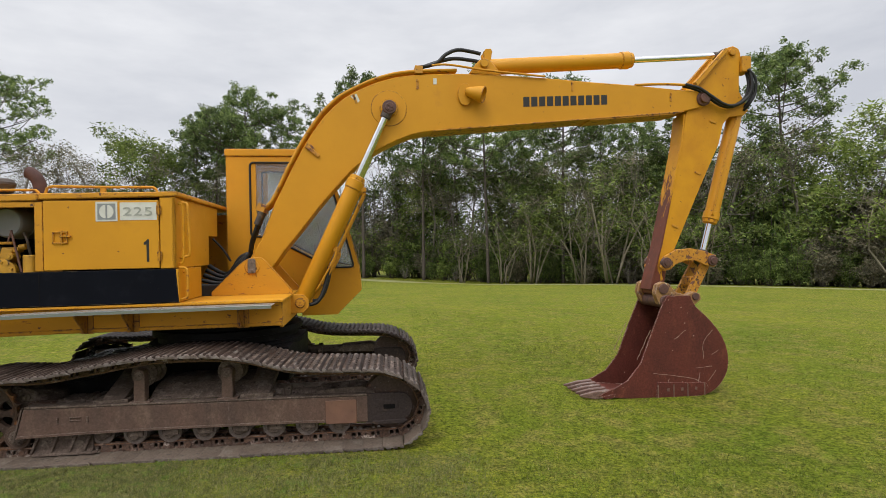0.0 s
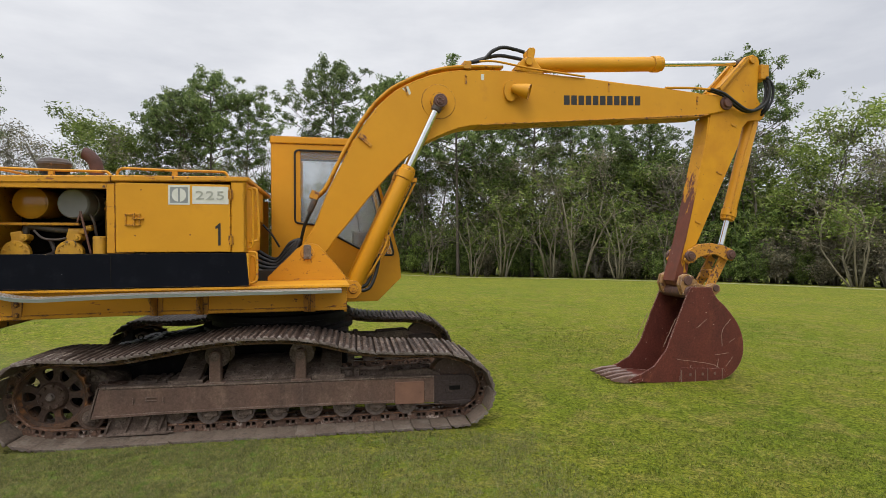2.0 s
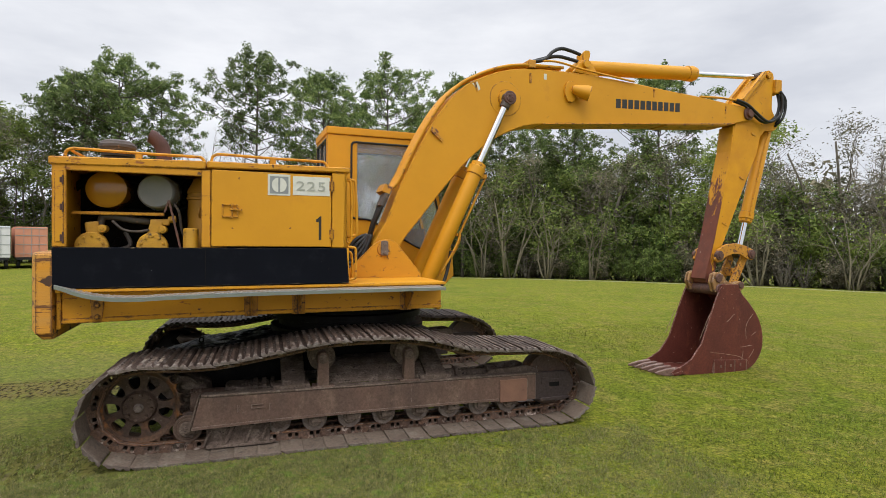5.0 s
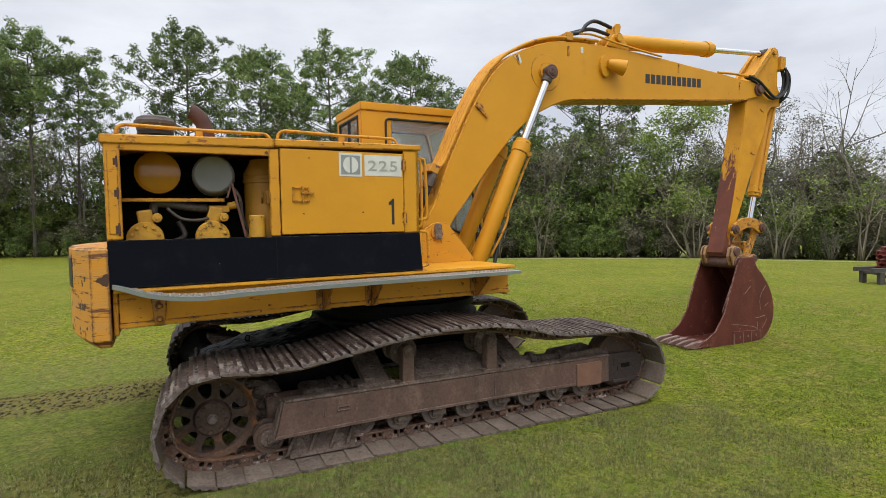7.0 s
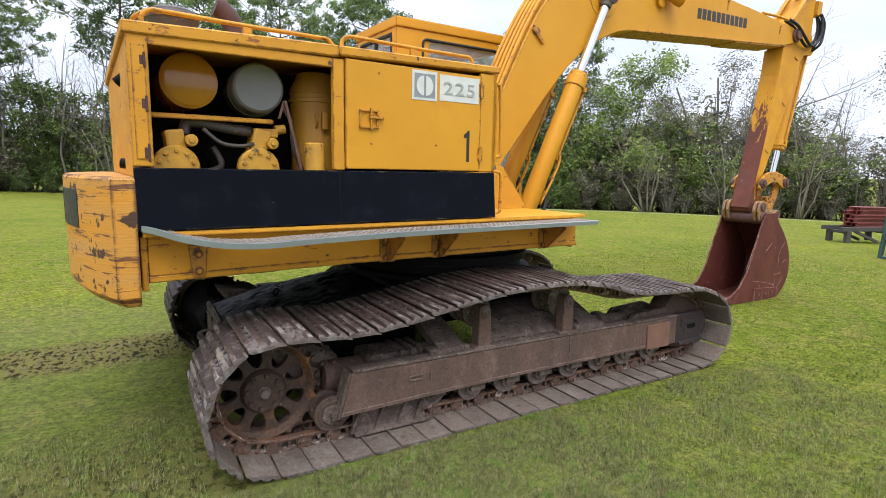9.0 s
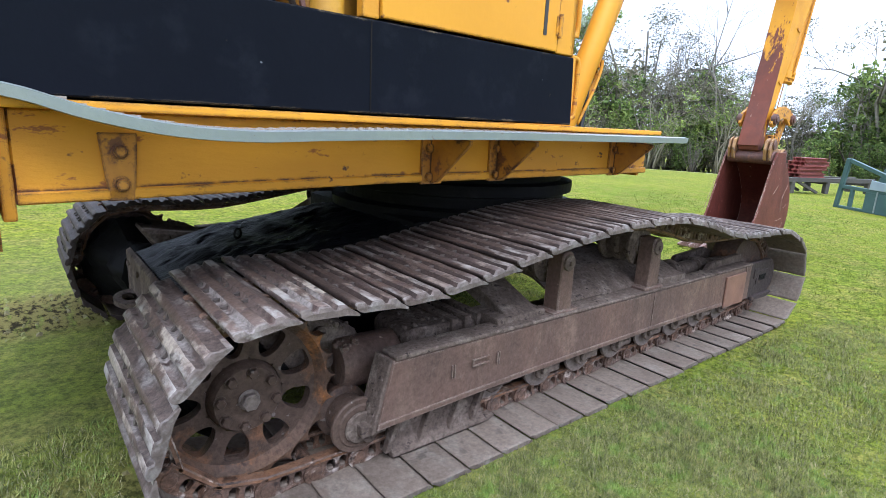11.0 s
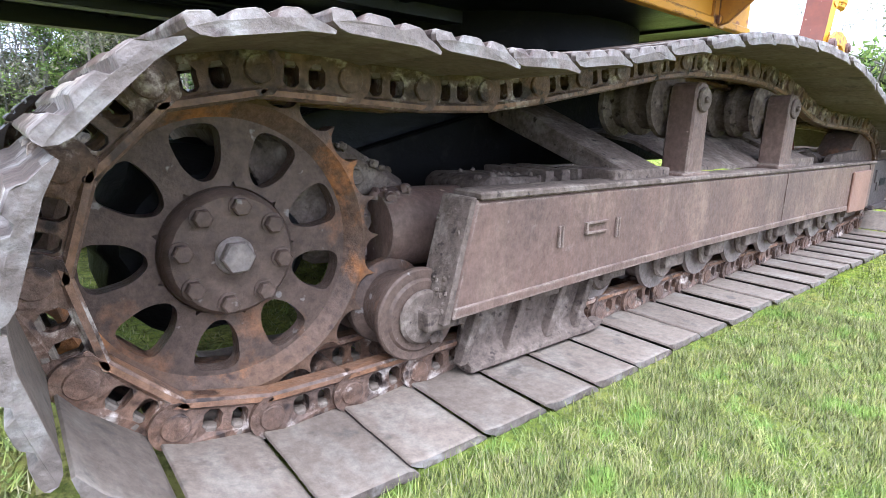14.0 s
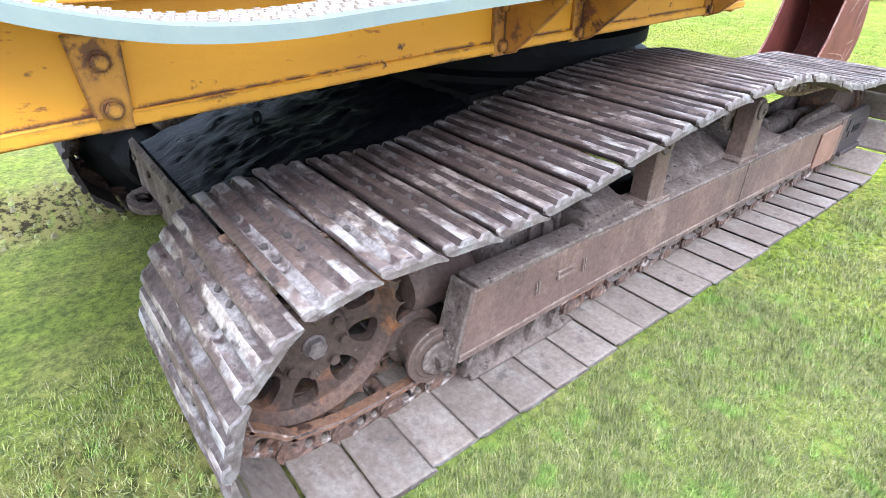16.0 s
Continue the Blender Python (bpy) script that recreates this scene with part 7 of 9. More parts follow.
    arc = [(5.05, 1.47), (5.10, 1.60), (5.26, 1.68), (5.45, 1.695), (5.64, 1.66), (5.79, 1.60), (5.815, 1.52), (5.77, 1.46), (5.66, 1.475), (5.52, 1.545), (5.38, 1.545), (5.25, 1.50), (5.18, 1.44), (5.10, 1.425)]
    two_plates(bm, arc, 0.16, 0.20, 0.006)
    box(bm, 5.30, 5.62, -0.16, 0.16, 1.60, 1.66, 0.01)
    lk = upper("tipping_link", bm, YELLOW_CHIPPED, digger, "curved yellow tipping link with worn paint")
    bm = bmesh.new()
    for s in (-1, 1):
        for u, z in ((5.125, 1.525), (5.735, 1.54)):
            rod(bm, (u, s * 0.17, z), (u, s * 0.225, z), 0.066, 20, 0, 0.006)
            rod(bm, (u, s * 0.225, z), (u, s * 0.24, z), 0.04, 16, 0, 0.004)
    upper("link_pins", bm, RUST, lk, "dark link pins")
    bm = bmesh.new()
    two_plates(bm, [(5.655, 1.53), (5.80, 1.56), (5.53, 1.07), (5.39, 1.07)], 0.085, 0.135, 0.008)
    box(bm, 5.50, 5.64, -0.09, 0.09, 1.22, 1.34, 0.02)
    upper("bucket_link", bm, YELLOW_CHIPPED, lk, "straight yellow bucket link")


def bucket():
    w = 0.303
    back = smooth_path([(u, 0, z) for u, z in ((5.35, 1.13), (5.42, 1.00), (5.60, 0.83), (5.76, 0.62), (5.835, 0.385), (5.80, 0.15), (5.63, -0.03), (5.36, -0.09), (4.86, -0.095))], 4)
    outer = [(5.06, 1.13)] + [(p.x, p.z) for p in back] + [(4.25, -0.03), (4.17, -0.01), (4.26, 0.035), (4.37, 0.07), (4.53, 0.15), (4.70, 0.345), (4.865, 0.745), (4.99, 1.03)]
    bm = bmesh.new()
    for s in (-1, 1):
        prism(bm, outer, *sorted((s * w, s * (w - 0.022))), 0.003)
    shell = [Vector((u, 0, z)) for u, z in ((5.08, 1.11), (5.30, 1.10), (5.39, 0.985), (5.56, 0.82), (5.725, 0.605), (5.80, 0.375), (5.76, 0.135), (5.59, -0.022), (5.33, -0.07), (4.86, -0.07), (4.30, -0.012))]
    P = smooth_path(shell, 4)
    prev = None
    for i, p in enumerate(P):
        d = (P[min(i + 1, len(P) - 1)] - P[max(i - 1, 0)]).normalized()
        nn = Vector((d.z, 0, -d.x)) * 0.022
        ring = [bm.verts.new((q.x, v, q.z)) for q, v in ((p, -w + 0.01), (p, w - 0.01), (p + nn, w - 0.01), (p + nn, -w + 0.01))]
        if prev:
            for a in range(4):
                b = (a + 1) % 4
                f = bm.faces.new((prev[a], ring[a], ring[b], prev[b]))
                f.smooth = True
        prev = ring
    bmesh.ops.recalc_face_normals(bm, faces=bm.faces)
    bk = upper("bucket", bm, BUCKET, digger, "rust-brown digging bucket resting on the grass", 30)
    bm = bmesh.new()
    prism(bm, [(4.185, -0.022), (4.36, 0.012), (4.36, -0.040), (4.25, -0.055)], -w - 0.004, w + 0.004, 0.006)
    upper("cutting_edge", bm, BUCKET, bk, "worn cutting edge")
    for k in range(5):
        v = -w + 0.045 + k * (2 * w - 0.09) / 4
        bm = bmesh.new()
        vs = [(4.32, -0.035, 0.055), (4.32, 0.035, 0.055), (4.32, 0.04, -0.05), (4.32, -0.04, -0.05), (4.13, -0.026, 0.044), (4.13, 0.026, 0.044), (4.13, 0.030, -0.045), (4.13, -0.030, -0.045), (3.945, -0.012, 0.012), (3.955, 0.012, 0.012), (3.955, 0.012, -0.010), (3.955, -0.012, -0.010)]
        V = [bm.verts.new((a, v + b, c - 0.005)) for a, b, c in vs]
        for base in (0, 4):
            for i in range(4):
                j = (i + 1) % 4
                bm.faces.new((V[base + i], V[base + j], V[base + 4 + j], V[base + 4 + i]))
        bm.faces.new(V[0:4])
        bm.faces.new(V[8:12])
        bmesh.ops.recalc_face_normals(bm, faces=bm.faces)
        bev(bm, bm.verts, 0.006, 1)
        upper("tooth", bm, TOOTH, bk, "worn pale brown bucket tooth")
    # side wear plates
    for s in (-1, 1):
        bm = bmesh.new()
        y0, y1 = sorted((s * w, s * (w + 0.014)))
        prism(bm, [(4.88, -0.085), (5.50, -0.075), (5.56, 0.03), (5.53, 0.075), (4.90, 0.115)], y0, y1, 0.004)
        upper("wear_plate", bm, BUCKET, bk, "welded side wear plate")
        bm = bmesh.new()
        y0, y1 = sorted((s * (w + 0.013), s * (w + 0.018)))
        for u in (4.90, 5.10, 5.28, 5.50):
            box(bm, u, u + 0.014, y0, y1, -0.075, 0.08, 0.002)
        for u in (5.02, 5.20, 5.38):
            box(bm, u, u + 0.03, y0, y1, 0.0, 0.035, 0.002)
        upper("weld_beads", bm, TOOTH, bk, "pale weld beads")
        bm = bmesh.new()
        y0, y1 = sorted((s * w, s * (w + 0.003)))
        for line in ((((5.635, 0.702), (5.548, 0.615), (5.5, 0.52), (5.512, 0.361)), ((5.621, 0.405), (5.707, 0.457)), ((5.568, 0.097), (5.671, 0.209)), ((4.853, 0.227), (5.4, 0.119), (5.444, 0.041)), ((5.291, 0.72), (5.137, 0.616)), ((5.463, 0.205), (5.429, 0.056), (5.397, -0.025)), ((4.826, 0.736), (4.749, 0.576), (4.657, 0.398)), ((5.403, 0.249), (5.618, 0.267)), ((5.053, 0.143), (5.049, -0.034)), ((5.233, 0.107), (5.229, -0.057)))):
            P = smooth_path([(u, 0, z) for u, z in line], 5)
            for k, (p, q) in enumerate(zip(P, P[1:])):
                j = Vector((noise.noise((p.x * 31, p.z * 31, 2.0)), 0, noise.noise((p.x * 31, p.z * 31, 7.0)))) * 0.014
                e = Vector((noise.noise((q.x * 31, q.z * 31, 2.0)), 0, noise.noise((q.x * 31, q.z * 31, 7.0)))) * 0.014
                d = (q - p).normalized() * (0.0025 + 0.006 * abs(noise.noise((p.x * 19, p.z * 19, 4.0))))
                a, b = p + j, q + e
                prism(bm, [(a.x - d.z, a.z + d.x), (a.x + d.z * 0.6, a.z - d.x * 0.6), (b.x + d.z * 0.6, b.z - d.x * 0.6), (b.x - d.z, b.z + d.x)], y0, y1)
        upper("scratches", bm, surface("bare_scratch", (0.34, 0.23, 0.19), (0.16, 0.07, 0.05), 0.5, scale=14), bk, "bare metal scratches")
    # hinge ears
    bm = bmesh.new()
    ear = [(4.93, 1.16), (4.96, 1.27), (5.04, 1.30), (5.12, 1.27), (5.20, 1.17), (5.34, 1.13), (5.44, 1.17), (5.52, 1.14), (5.53, 1.07), (5.42, 0.99), (5.10, 0.98), (4.98, 1.03)]
    two_plates(bm, ear, 0.165, 0.205, 0.008)
    two_plates(bm, ear, 0.225, 0.25, 0.006)
    upper("hinge_ears", bm, HINGE, bk, "yellow-brown worn hinge ears")
    bm = bmesh.new()
    for s in (-1, 1):
        rod(bm, (5.04, s * 0.15, 1.215), (5.04, s * 0.27, 1.215), 0.052, 20, 0, 0.006)
        rod(bm, (5.04, s * 0.25, 1.215), (5.04, s * 0.268, 1.215), 0.062, 20, 0, 0.006)
        rod(bm, (5.455, s * 0.14, 1.11), (5.455, s * 0.27, 1.11), 0.045, 18, 0, 0.006)
    upper("bucket_pins", bm, RUST, bk, "worn bucket pins")
    bm = bmesh.new()
    rod(bm, (5.07, -0.27, 1.06), (5.07, 0.27, 1.06), 0.082, 24, 0, 0.012)
    upper("hinge_collar", bm, RUST, bk, "dirty brown hinge collar", 35)
    return bk


front_gear()
bucket().location.y = -0.022


# grab rails at the front corner of the hood
def grab_rail(pts, r):
    bm = bmesh.new()
    tube(bm, [Vector(p) - digger.location for p in pts], r, 8, 2)
    lower("grab_rail", bm, YELLOW_WORN, digger, "bent yellow grab rail")


grab_rail([(-1.96, 5.215, 1.63), (-1.905, 5.215, 1.625), (-1.885, 5.215, 1.59), (-1.885, 5.215, 1.38), (-1.90, 5.215, 1.345), (-1.96, 5.215, 1.335)], 0.012)
grab_rail([(-1.96, 5.25, 2.235), (-1.905, 5.25, 2.225), (-1.885, 5.25, 2.18), (-1.87, 5.25, 1.78), (-1.89, 5.25, 1.735), (-1.96, 5.25, 1.72)], 0.013)

# ---- pieces built together become parts of their own ----
def split_pieces(old, single):
    for ob in [o for o in bpy.data.objects if o.type == "MESH" and o.name.split(".")[0] == old]:
        bm = bmesh.new()
        bm.from_mesh(ob.data)
        bm.verts.ensure_lookup_table()
        seen, groups = set(), []
        for v in bm.verts:
            if v in seen:
                continue
            todo, grp = [v], []
            seen.add(v)
            while todo:
                w = todo.pop()
                grp.append(w)
                for e in w.link_edges:
                    o = e.other_vert(w)
                    if o not in seen:
                        seen.add(o)
                        todo.append(o)
            groups.append([w.index for w in grp])
        for grp in groups:
            keep = set(grp)
            piece = bm.copy()
            bmesh.ops.delete(piece, geom=[w for w in piece.verts if w.index not in keep], context="VERTS")
            q = part(single, piece, list(ob.data.materials), ob.parent, ob["label"] if "label" in ob else "")
            q.matrix_basis = ob.matrix_basis.copy()
        bm.free()
        bpy.data.objects.remove(ob)


for old, single in (("idler_yoke", "idler_fork"), ("tow_lug", "tow_plate"), ("hinge_ears", "hinge_ear"), ("pin_boss", "boss_ring"), ("bucket_pins", "bucket_pin"), ("link_pins", "link_pin"), ("wiring", "cable"),
                    ("engine_hoses", "engine_hose"), ("weld_marks", "weld_mark"), ("scratches", "scratch"), ("weld_beads", "weld_bead"), ("lugs", "lug"), ("hose_fittings", "hose_fitting"),
                    ("cylinder_ears", "cylinder_ear"), ("pipe_clamp", "clamp_block"), ("post_catches", "post_catch"), ("elbow_pin", "tip_pin"), ("swivel_hoses", "swivel_hose"), ("stick_hose", "looped_hose"), ("boom_pin", "cylinder_pin"), ("top_line", "thin_line"), ("paper_tag", "paint_mark"), ("head_plates", "head_plate")):
    split_pieces(old, single)

# ---- woods round the field ----
def leaf_material(name, a, b, c):
    m, n, l, p = nodes_of(name)
    geo = n.new("ShaderNodeNewGeometry")
    oi = n.new("ShaderNodeObjectInfo")
    col = mix_node(n, l, geo.outputs["Random Per Island"], a, b)
    big = noise_node(n, l, 0.6, 3)
    col = mix_node(n, l, ramp_node(n, l, big.outputs["Fac"], 0.45, 0.75), col, c)
    hsv = n.new("ShaderNodeHueSaturation")
    mr = n.new("ShaderNodeMapRange")
    mr.inputs["To Min"].default_value, mr.inputs["To Max"].default_value = 0.75, 1.25
    l.new(oi.outputs["Random"], mr.inputs["Value"])
    l.new(mr.outputs["Result"], hsv.inputs["Value"])
    tone, mul = noise_node(n, l, 1.3, 3, 0.6, each=True), n.new("ShaderNodeMixRGB")
    mul.blend_type = "MULTIPLY"
    mul.inputs["Fac"].default_value = 1.0
    l.new(col, mul.inputs["Color1"])
    l.new(ramp_node(n, l, tone.outputs["Fac"], 0.38, 0.62, (0.42, 0.46, 0.40), (1.42, 1.36, 1.30)), mul.inputs["Color2"])
    l.new(mul.outputs["Color"], hsv.inputs["Color"])
    l.new(hsv.outputs["Color"], p.inputs["Base Color"])
    p.inputs["Roughness"].default_value = 0.6
    p.inputs["Specular IOR Level"].default_value = 0.2
    # thin leaves let light through
    tr, ms = n.new("ShaderNodeBsdfTranslucent"), n.new("ShaderNodeMixShader")
    ms.inputs["Fac"].default_value = 0.32
    l.new(hsv.outputs["Color"], tr.inputs["Color"])
    l.new(p.outputs["BSDF"], ms.inputs[1])
    l.new(tr.outputs["BSDF"], ms.inputs[2])
    l.new(ms.outputs["Shader"], n["Material Output"].inputs["Surface"])
    return m


PINE = leaf_material("pine_needles", (0.072, 0.128, 0.042), (0.240, 0.305, 0.112), (0.172, 0.220, 0.084))
BROAD = leaf_material("broad_leaves", (0.043, 0.087, 0.022), (0.239, 0.310, 0.084), (0.138, 0.172, 0.068))
YOUNG = leaf_material("young_spring_leaves", (0.118, 0.180, 0.038), (0.250, 0.312, 0.080), (0.180, 0.208, 0.072))
DULL = leaf_material("dull_olive_twigs_and_leaves", (0.128, 0.123, 0.085), (0.276, 0.245, 0.182), (0.154, 0.163, 0.099))
BARK = surface("grey_brown_bark", (0.110, 0.090, 0.075), (0.075, 0.060, 0.050), 0.9, scale=6, bump=0.6, bump_scale=20, stretch=(3, 3, 0.5))
SHRUBBARK = surface("pale_yellowish_shrub_bark", (0.26, 0.230, 0.160), (0.130, 0.110, 0.080), 0.9, scale=1.2, bump=0.4, bump_scale=20)
PALEBARK = surface("pale_branch_bark", (0.190, 0.165, 0.136), (0.130, 0.112, 0.092), 0.9, scale=6, bump=0.4, bump_scale=20)


def add_leaves(V, F, centre, radius, count, size, rnd, flat=1.0, droop=0.0):
    """Small pointed leaves scattered in a clump."""
    for _ in range(count):
        while True:
            p = Vector((rnd.uniform(-1, 1), rnd.uniform(-1, 1), rnd.uniform(-1, 1)))
            if p.length < 1:
                break
        p *= (0.55 + 0.45 * p.length)
        c = Vector(centre) + Vector((p.x * radius, p.y * radius, p.z * radius * flat))
        a = Vector((rnd.gauss(0, 1), rnd.gauss(0, 1), rnd.gauss(0, 0.7) - droop)).normalized()
        b = a.cross(Vector((rnd.gauss(0, 1), rnd.gauss(0, 1), rnd.gauss(0, 1)))).normalized()
        s = size * rnd.uniform(0.6, 1.3)
        k = len(V)
        V += [c - a * s + b * s * 0.42, c + a * s, c - a * s - b * s * 0.42]
        F.append((k, k + 1, k + 2))


def leaves_object(V, F, material, parent):
    me = bpy.data.meshes.new("crown")
    me.from_pydata([tuple(v) for v in V], [], F)
    me.materials.append(material)
    ob = new("crown", me)
    ob.parent = parent
    return ob


def limbs(bm, rnd, base, tip, r, depth, spread, nodes):
    """A tapered branching limb; collects twig ends."""
    base, tip = Vector(base), Vector(tip)
    mid = base.lerp(tip, 0.5) + Vector((rnd.gauss(0, 1), rnd.gauss(0, 1), rnd.gauss(0, 0.5))) * (tip - base).length * 0.09
    tube(bm, [base, mid, tip], r, 3 if r < 0.03 else 4 if r < 0.08 else 7, 1 if r < 0.08 else 2, r1=r * 0.45)
    nodes.append(tip)
    if depth <= 0:
        return
    for k in range(rnd.randint(3, 4)):
        t = rnd.uniform(0.4, 0.98)
        s = base.lerp(mid, t * 2) if t < 0.5 else mid.lerp(tip, t * 2 - 1)
        d = (tip - base).normalized()
        e = (d * 0.7 + Vector((rnd.gauss(0, 1), rnd.gauss(0, 1), rnd.gauss(0.15, 0.6))) * spread).normalized()
        limbs(bm, rnd, s, s + e * (tip - base).length * rnd.uniform(0.40, 0.62), r * 0.42, depth - 1, spread, nodes)


def pine(seed, h=22.0):
    rnd = random.Random(seed)
    t = new("pine_tree")
    tagged(t, "tall pine with a bare trunk and dark clumped crown", "pine tree", "pines at the field edge")
    bm = bmesh.new()
    lean = rnd.uniform(-0.6, 0.6)
    tube(bm, [(0, 0, -0.5), (lean * 0.3, 0, h * 0.4), (lean, 0.2, h * 0.93)], 0.22, 8, 4, r1=0.06)
    V, F = [], []
    tips = []
    n = 30
    for k in range(n):
        f = 0.52 + 0.45 * (k / (n - 1)) + rnd.uniform(-0.015, 0.015)
        g = min(1.0, max(0.0, (f - 0.52) / 0.45))
        # an egg-shaped crown, widest below its middle, with upswept boughs
        reach = h * 0.262 * (0.30 + 0.70 * math.sin(math.pi * min(1.0, 0.22 + 0.80 * g))) * rnd.uniform(0.65, 1.12)
        a = 2.4 * k + rnd.uniform(-0.5, 0.5)
        s = Vector((lean * f, 0, h * f))
        rise = reach * rnd.uniform(0.25, 0.60) + 0.3
        e = s + Vector((math.cos(a) * reach, math.sin(a) * reach, rise))
        tube(bm, [s, s.lerp(e, 0.55) - Vector((0, 0, 0.10 * reach)), e], 0.060, 4, 2, r1=0.02)
        tips.append(e)
        for q in range(rnd.randint(5, 7)):
            o = s.lerp(e, rnd.uniform(0.35, 0.98)) - Vector((0, 0, 0.05 * reach))
            w = o + Vector((rnd.gauss(0, 0.17) * reach, rnd.gauss(0, 0.17) * reach, rnd.uniform(0.3, 1.3)))
            tube(bm, [o, w], 0.024, 3, 1, r1=0.010)
            tips.append(w)
    for p in tips:
        for q in range(2):
            add_leaves(V, F, p + Vector((rnd.gauss(0, 0.28), rnd.gauss(0, 0.28), rnd.gauss(0.05, 0.22))), rnd.uniform(0.36, 0.66), rnd.randint(29, 39), 0.160, rnd, 0.8, -0.5)
    part("trunk", bm, BARK, t, smooth=True)
    leaves_object(V, F, PINE, t)
    return t


def broadleaf(seed, h=12.0, material=None, dense=1.0, bark=None, label="", cat="tree", width=0.32, low=0.30, leaf=0.165):
    rnd = random.Random(seed)
    t = new("broadleaf_tree")
    tagged(t, label, cat, "trees at the field edge")
    bm = bmesh.new()
    nodes = []
    for k in range(rnd.randint(1, 3)):
        x = rnd.uniform(-0.5, 0.5)
        limbs(bm, rnd, (x, rnd.uniform(-0.4, 0.4), -0.4), (x + rnd.uniform(-0.7, 0.7), rnd.uniform(-0.6, 0.6), h * rnd.uniform(0.82, 0.98)), 0.013 * h, 3, 0.55, nodes)
    k = h / max(p.z for p in nodes)
    bmesh.ops.scale(bm, vec=(k, k, k), verts=bm.verts)
    nodes = [p * k for p in nodes]
    part("trunk", bm, bark or BARK, t, smooth=True)
    V, F = [], []
    for p in nodes:
        if p.z > h * low:
            for q in range(2):
                c = p + Vector((rnd.gauss(0, 0.35), rnd.gauss(0, 0.35), rnd.gauss(0, 0.3)))
                add_leaves(V, F, c, rnd.uniform(0.5, 1.0), int(rnd.randint(20, 34) * dense), leaf * 1.2, rnd, 0.8)
    if V:
        leaves_object(V, F, material, t)
    return t


def bush(seed, h=4.5, material=None, label="", bare=False):
    rnd = random.Random(seed)
    t = new("bush")
    tagged(t, label, "bush", "undergrowth at the field edge")
    bm = bmesh.new()
    V, F = [], []
    for k in range(rnd.randint(9, 13)):
        a = rnd.uniform(0, 2 * math.pi)
        e = Vector((math.cos(a) * rnd.uniform(0.3, 1.0) * h * 0.42, math.sin(a) * rnd.uniform(0.3, 1.0) * h * 0.35, h * rnd.uniform(0.45, 1.0)))
        tube(bm, [(e.x * 0.1, e.y * 0.1, -0.3), (e.x * 0.6, e.y * 0.6, e.z * 0.55), e], 0.045, 4, 2, r1=0.012)
        for q in range(5 if bare else 0):
            o = Vector((e.x * 0.6, e.y * 0.6, e.z * 0.55)).lerp(e, rnd.uniform(-0.4, 0.9))
            tube(bm, [o, o + Vector((rnd.gauss(0, 0.35), rnd.gauss(0, 0.35), rnd.uniform(0.3, 1.2)))], 0.02, 3, 1, r1=0.008)
        for q in range(1 if bare else 5):
            f = 0.35 + 0.16 * q
            c = Vector((e.x * f, e.y * f, e.z * f)) + Vector((rnd.gauss(0, 0.35), rnd.gauss(0, 0.35), rnd.gauss(0, 0.3)))
            add_leaves(V, F, c, rnd.uniform(0.45, 0.9), rnd.randint(18, 28) if bare else rnd.randint(38, 56), 0.07 if bare else 0.135, rnd, 0.8)
    part("branchwork", bm, PALEBARK if bare else BARK, t, smooth=True)
    leaves_object(V, F, material, t)
    return t


def stem_shrub(seed, h=7.5):
    """A bare shrub fanning out in many pale forked stems with a few leaves."""
    rnd = random.Random(seed)
    t = new("bush")
    tagged(t, "bare many-stemmed shrub with pale forking branches", "bush", "undergrowth at the field edge")
    bm = bmesh.new()
    V, F = [], []
    for k in range(6):
        a = rnd.uniform(0, 2 * math.pi)
        lean = rnd.uniform(0.05, 0.38)
        e = Vector((math.cos(a) * lean * h, math.sin(a) * lean * h, h * rnd.uniform(0.5, 1.0)))
        nodes = []
        limbs(bm, rnd, (math.cos(a) * 0.3, math.sin(a) * 0.3, -0.3), e, rnd.uniform(0.065, 0.10), 3, 0.75, nodes)
        for p in nodes:
            if rnd.random() < 0.28:
                add_leaves(V, F, p, 0.5, rnd.randint(5, 11), 0.15, rnd)
    part("branchwork", bm, SHRUBBARK, t, smooth=True)
    leaves_object(V, F, YOUNG, t)
    return t


def polar(bearing, dist):
    a = radians(bearing)
    x, y = -1.8 + dist * math.sin(a), 0.5 + dist * math.cos(a)
    return x, y, ground_z(x, y)


def set_at(ob, bearing, dist, scale=1.0, turn=None, squash=1.0):
    x, y, z = polar(bearing, dist)
    ob.matrix_basis = pose(x, y, z, 0, 0, turn or 0) @ Matrix.Diagonal((scale, scale, scale * squash, 1))
    return ob


def again(ob, bearing, dist, scale, rnd, squash=1.0):
    x, y, z = polar(bearing, dist)
    c = copy_thing(ob, Matrix())
    c.matrix_basis = pose(x, y, z, 0, 0, rnd.uniform(0, 360)) @ Matrix.Diagonal((scale, scale, scale * squash, 1))
    return c


def edge_dist(b):
    """Distance of the wood's edge by bearing."""
    knots = ((-90, 95), (-40, 92), (-25, 86), (-7, 84), (5, 74), (12, 68), (25, 60), (37, 55), (48, 56), (64, 58), (80, 52), (100, 60), (180, 90), (270, 95))
    for (a, da), (c, dc) in zip(knots, knots[1:]):
        if b <= c:
            return da + (dc - da) * max(0.0, (b - a)) / (c - a)
    return 95


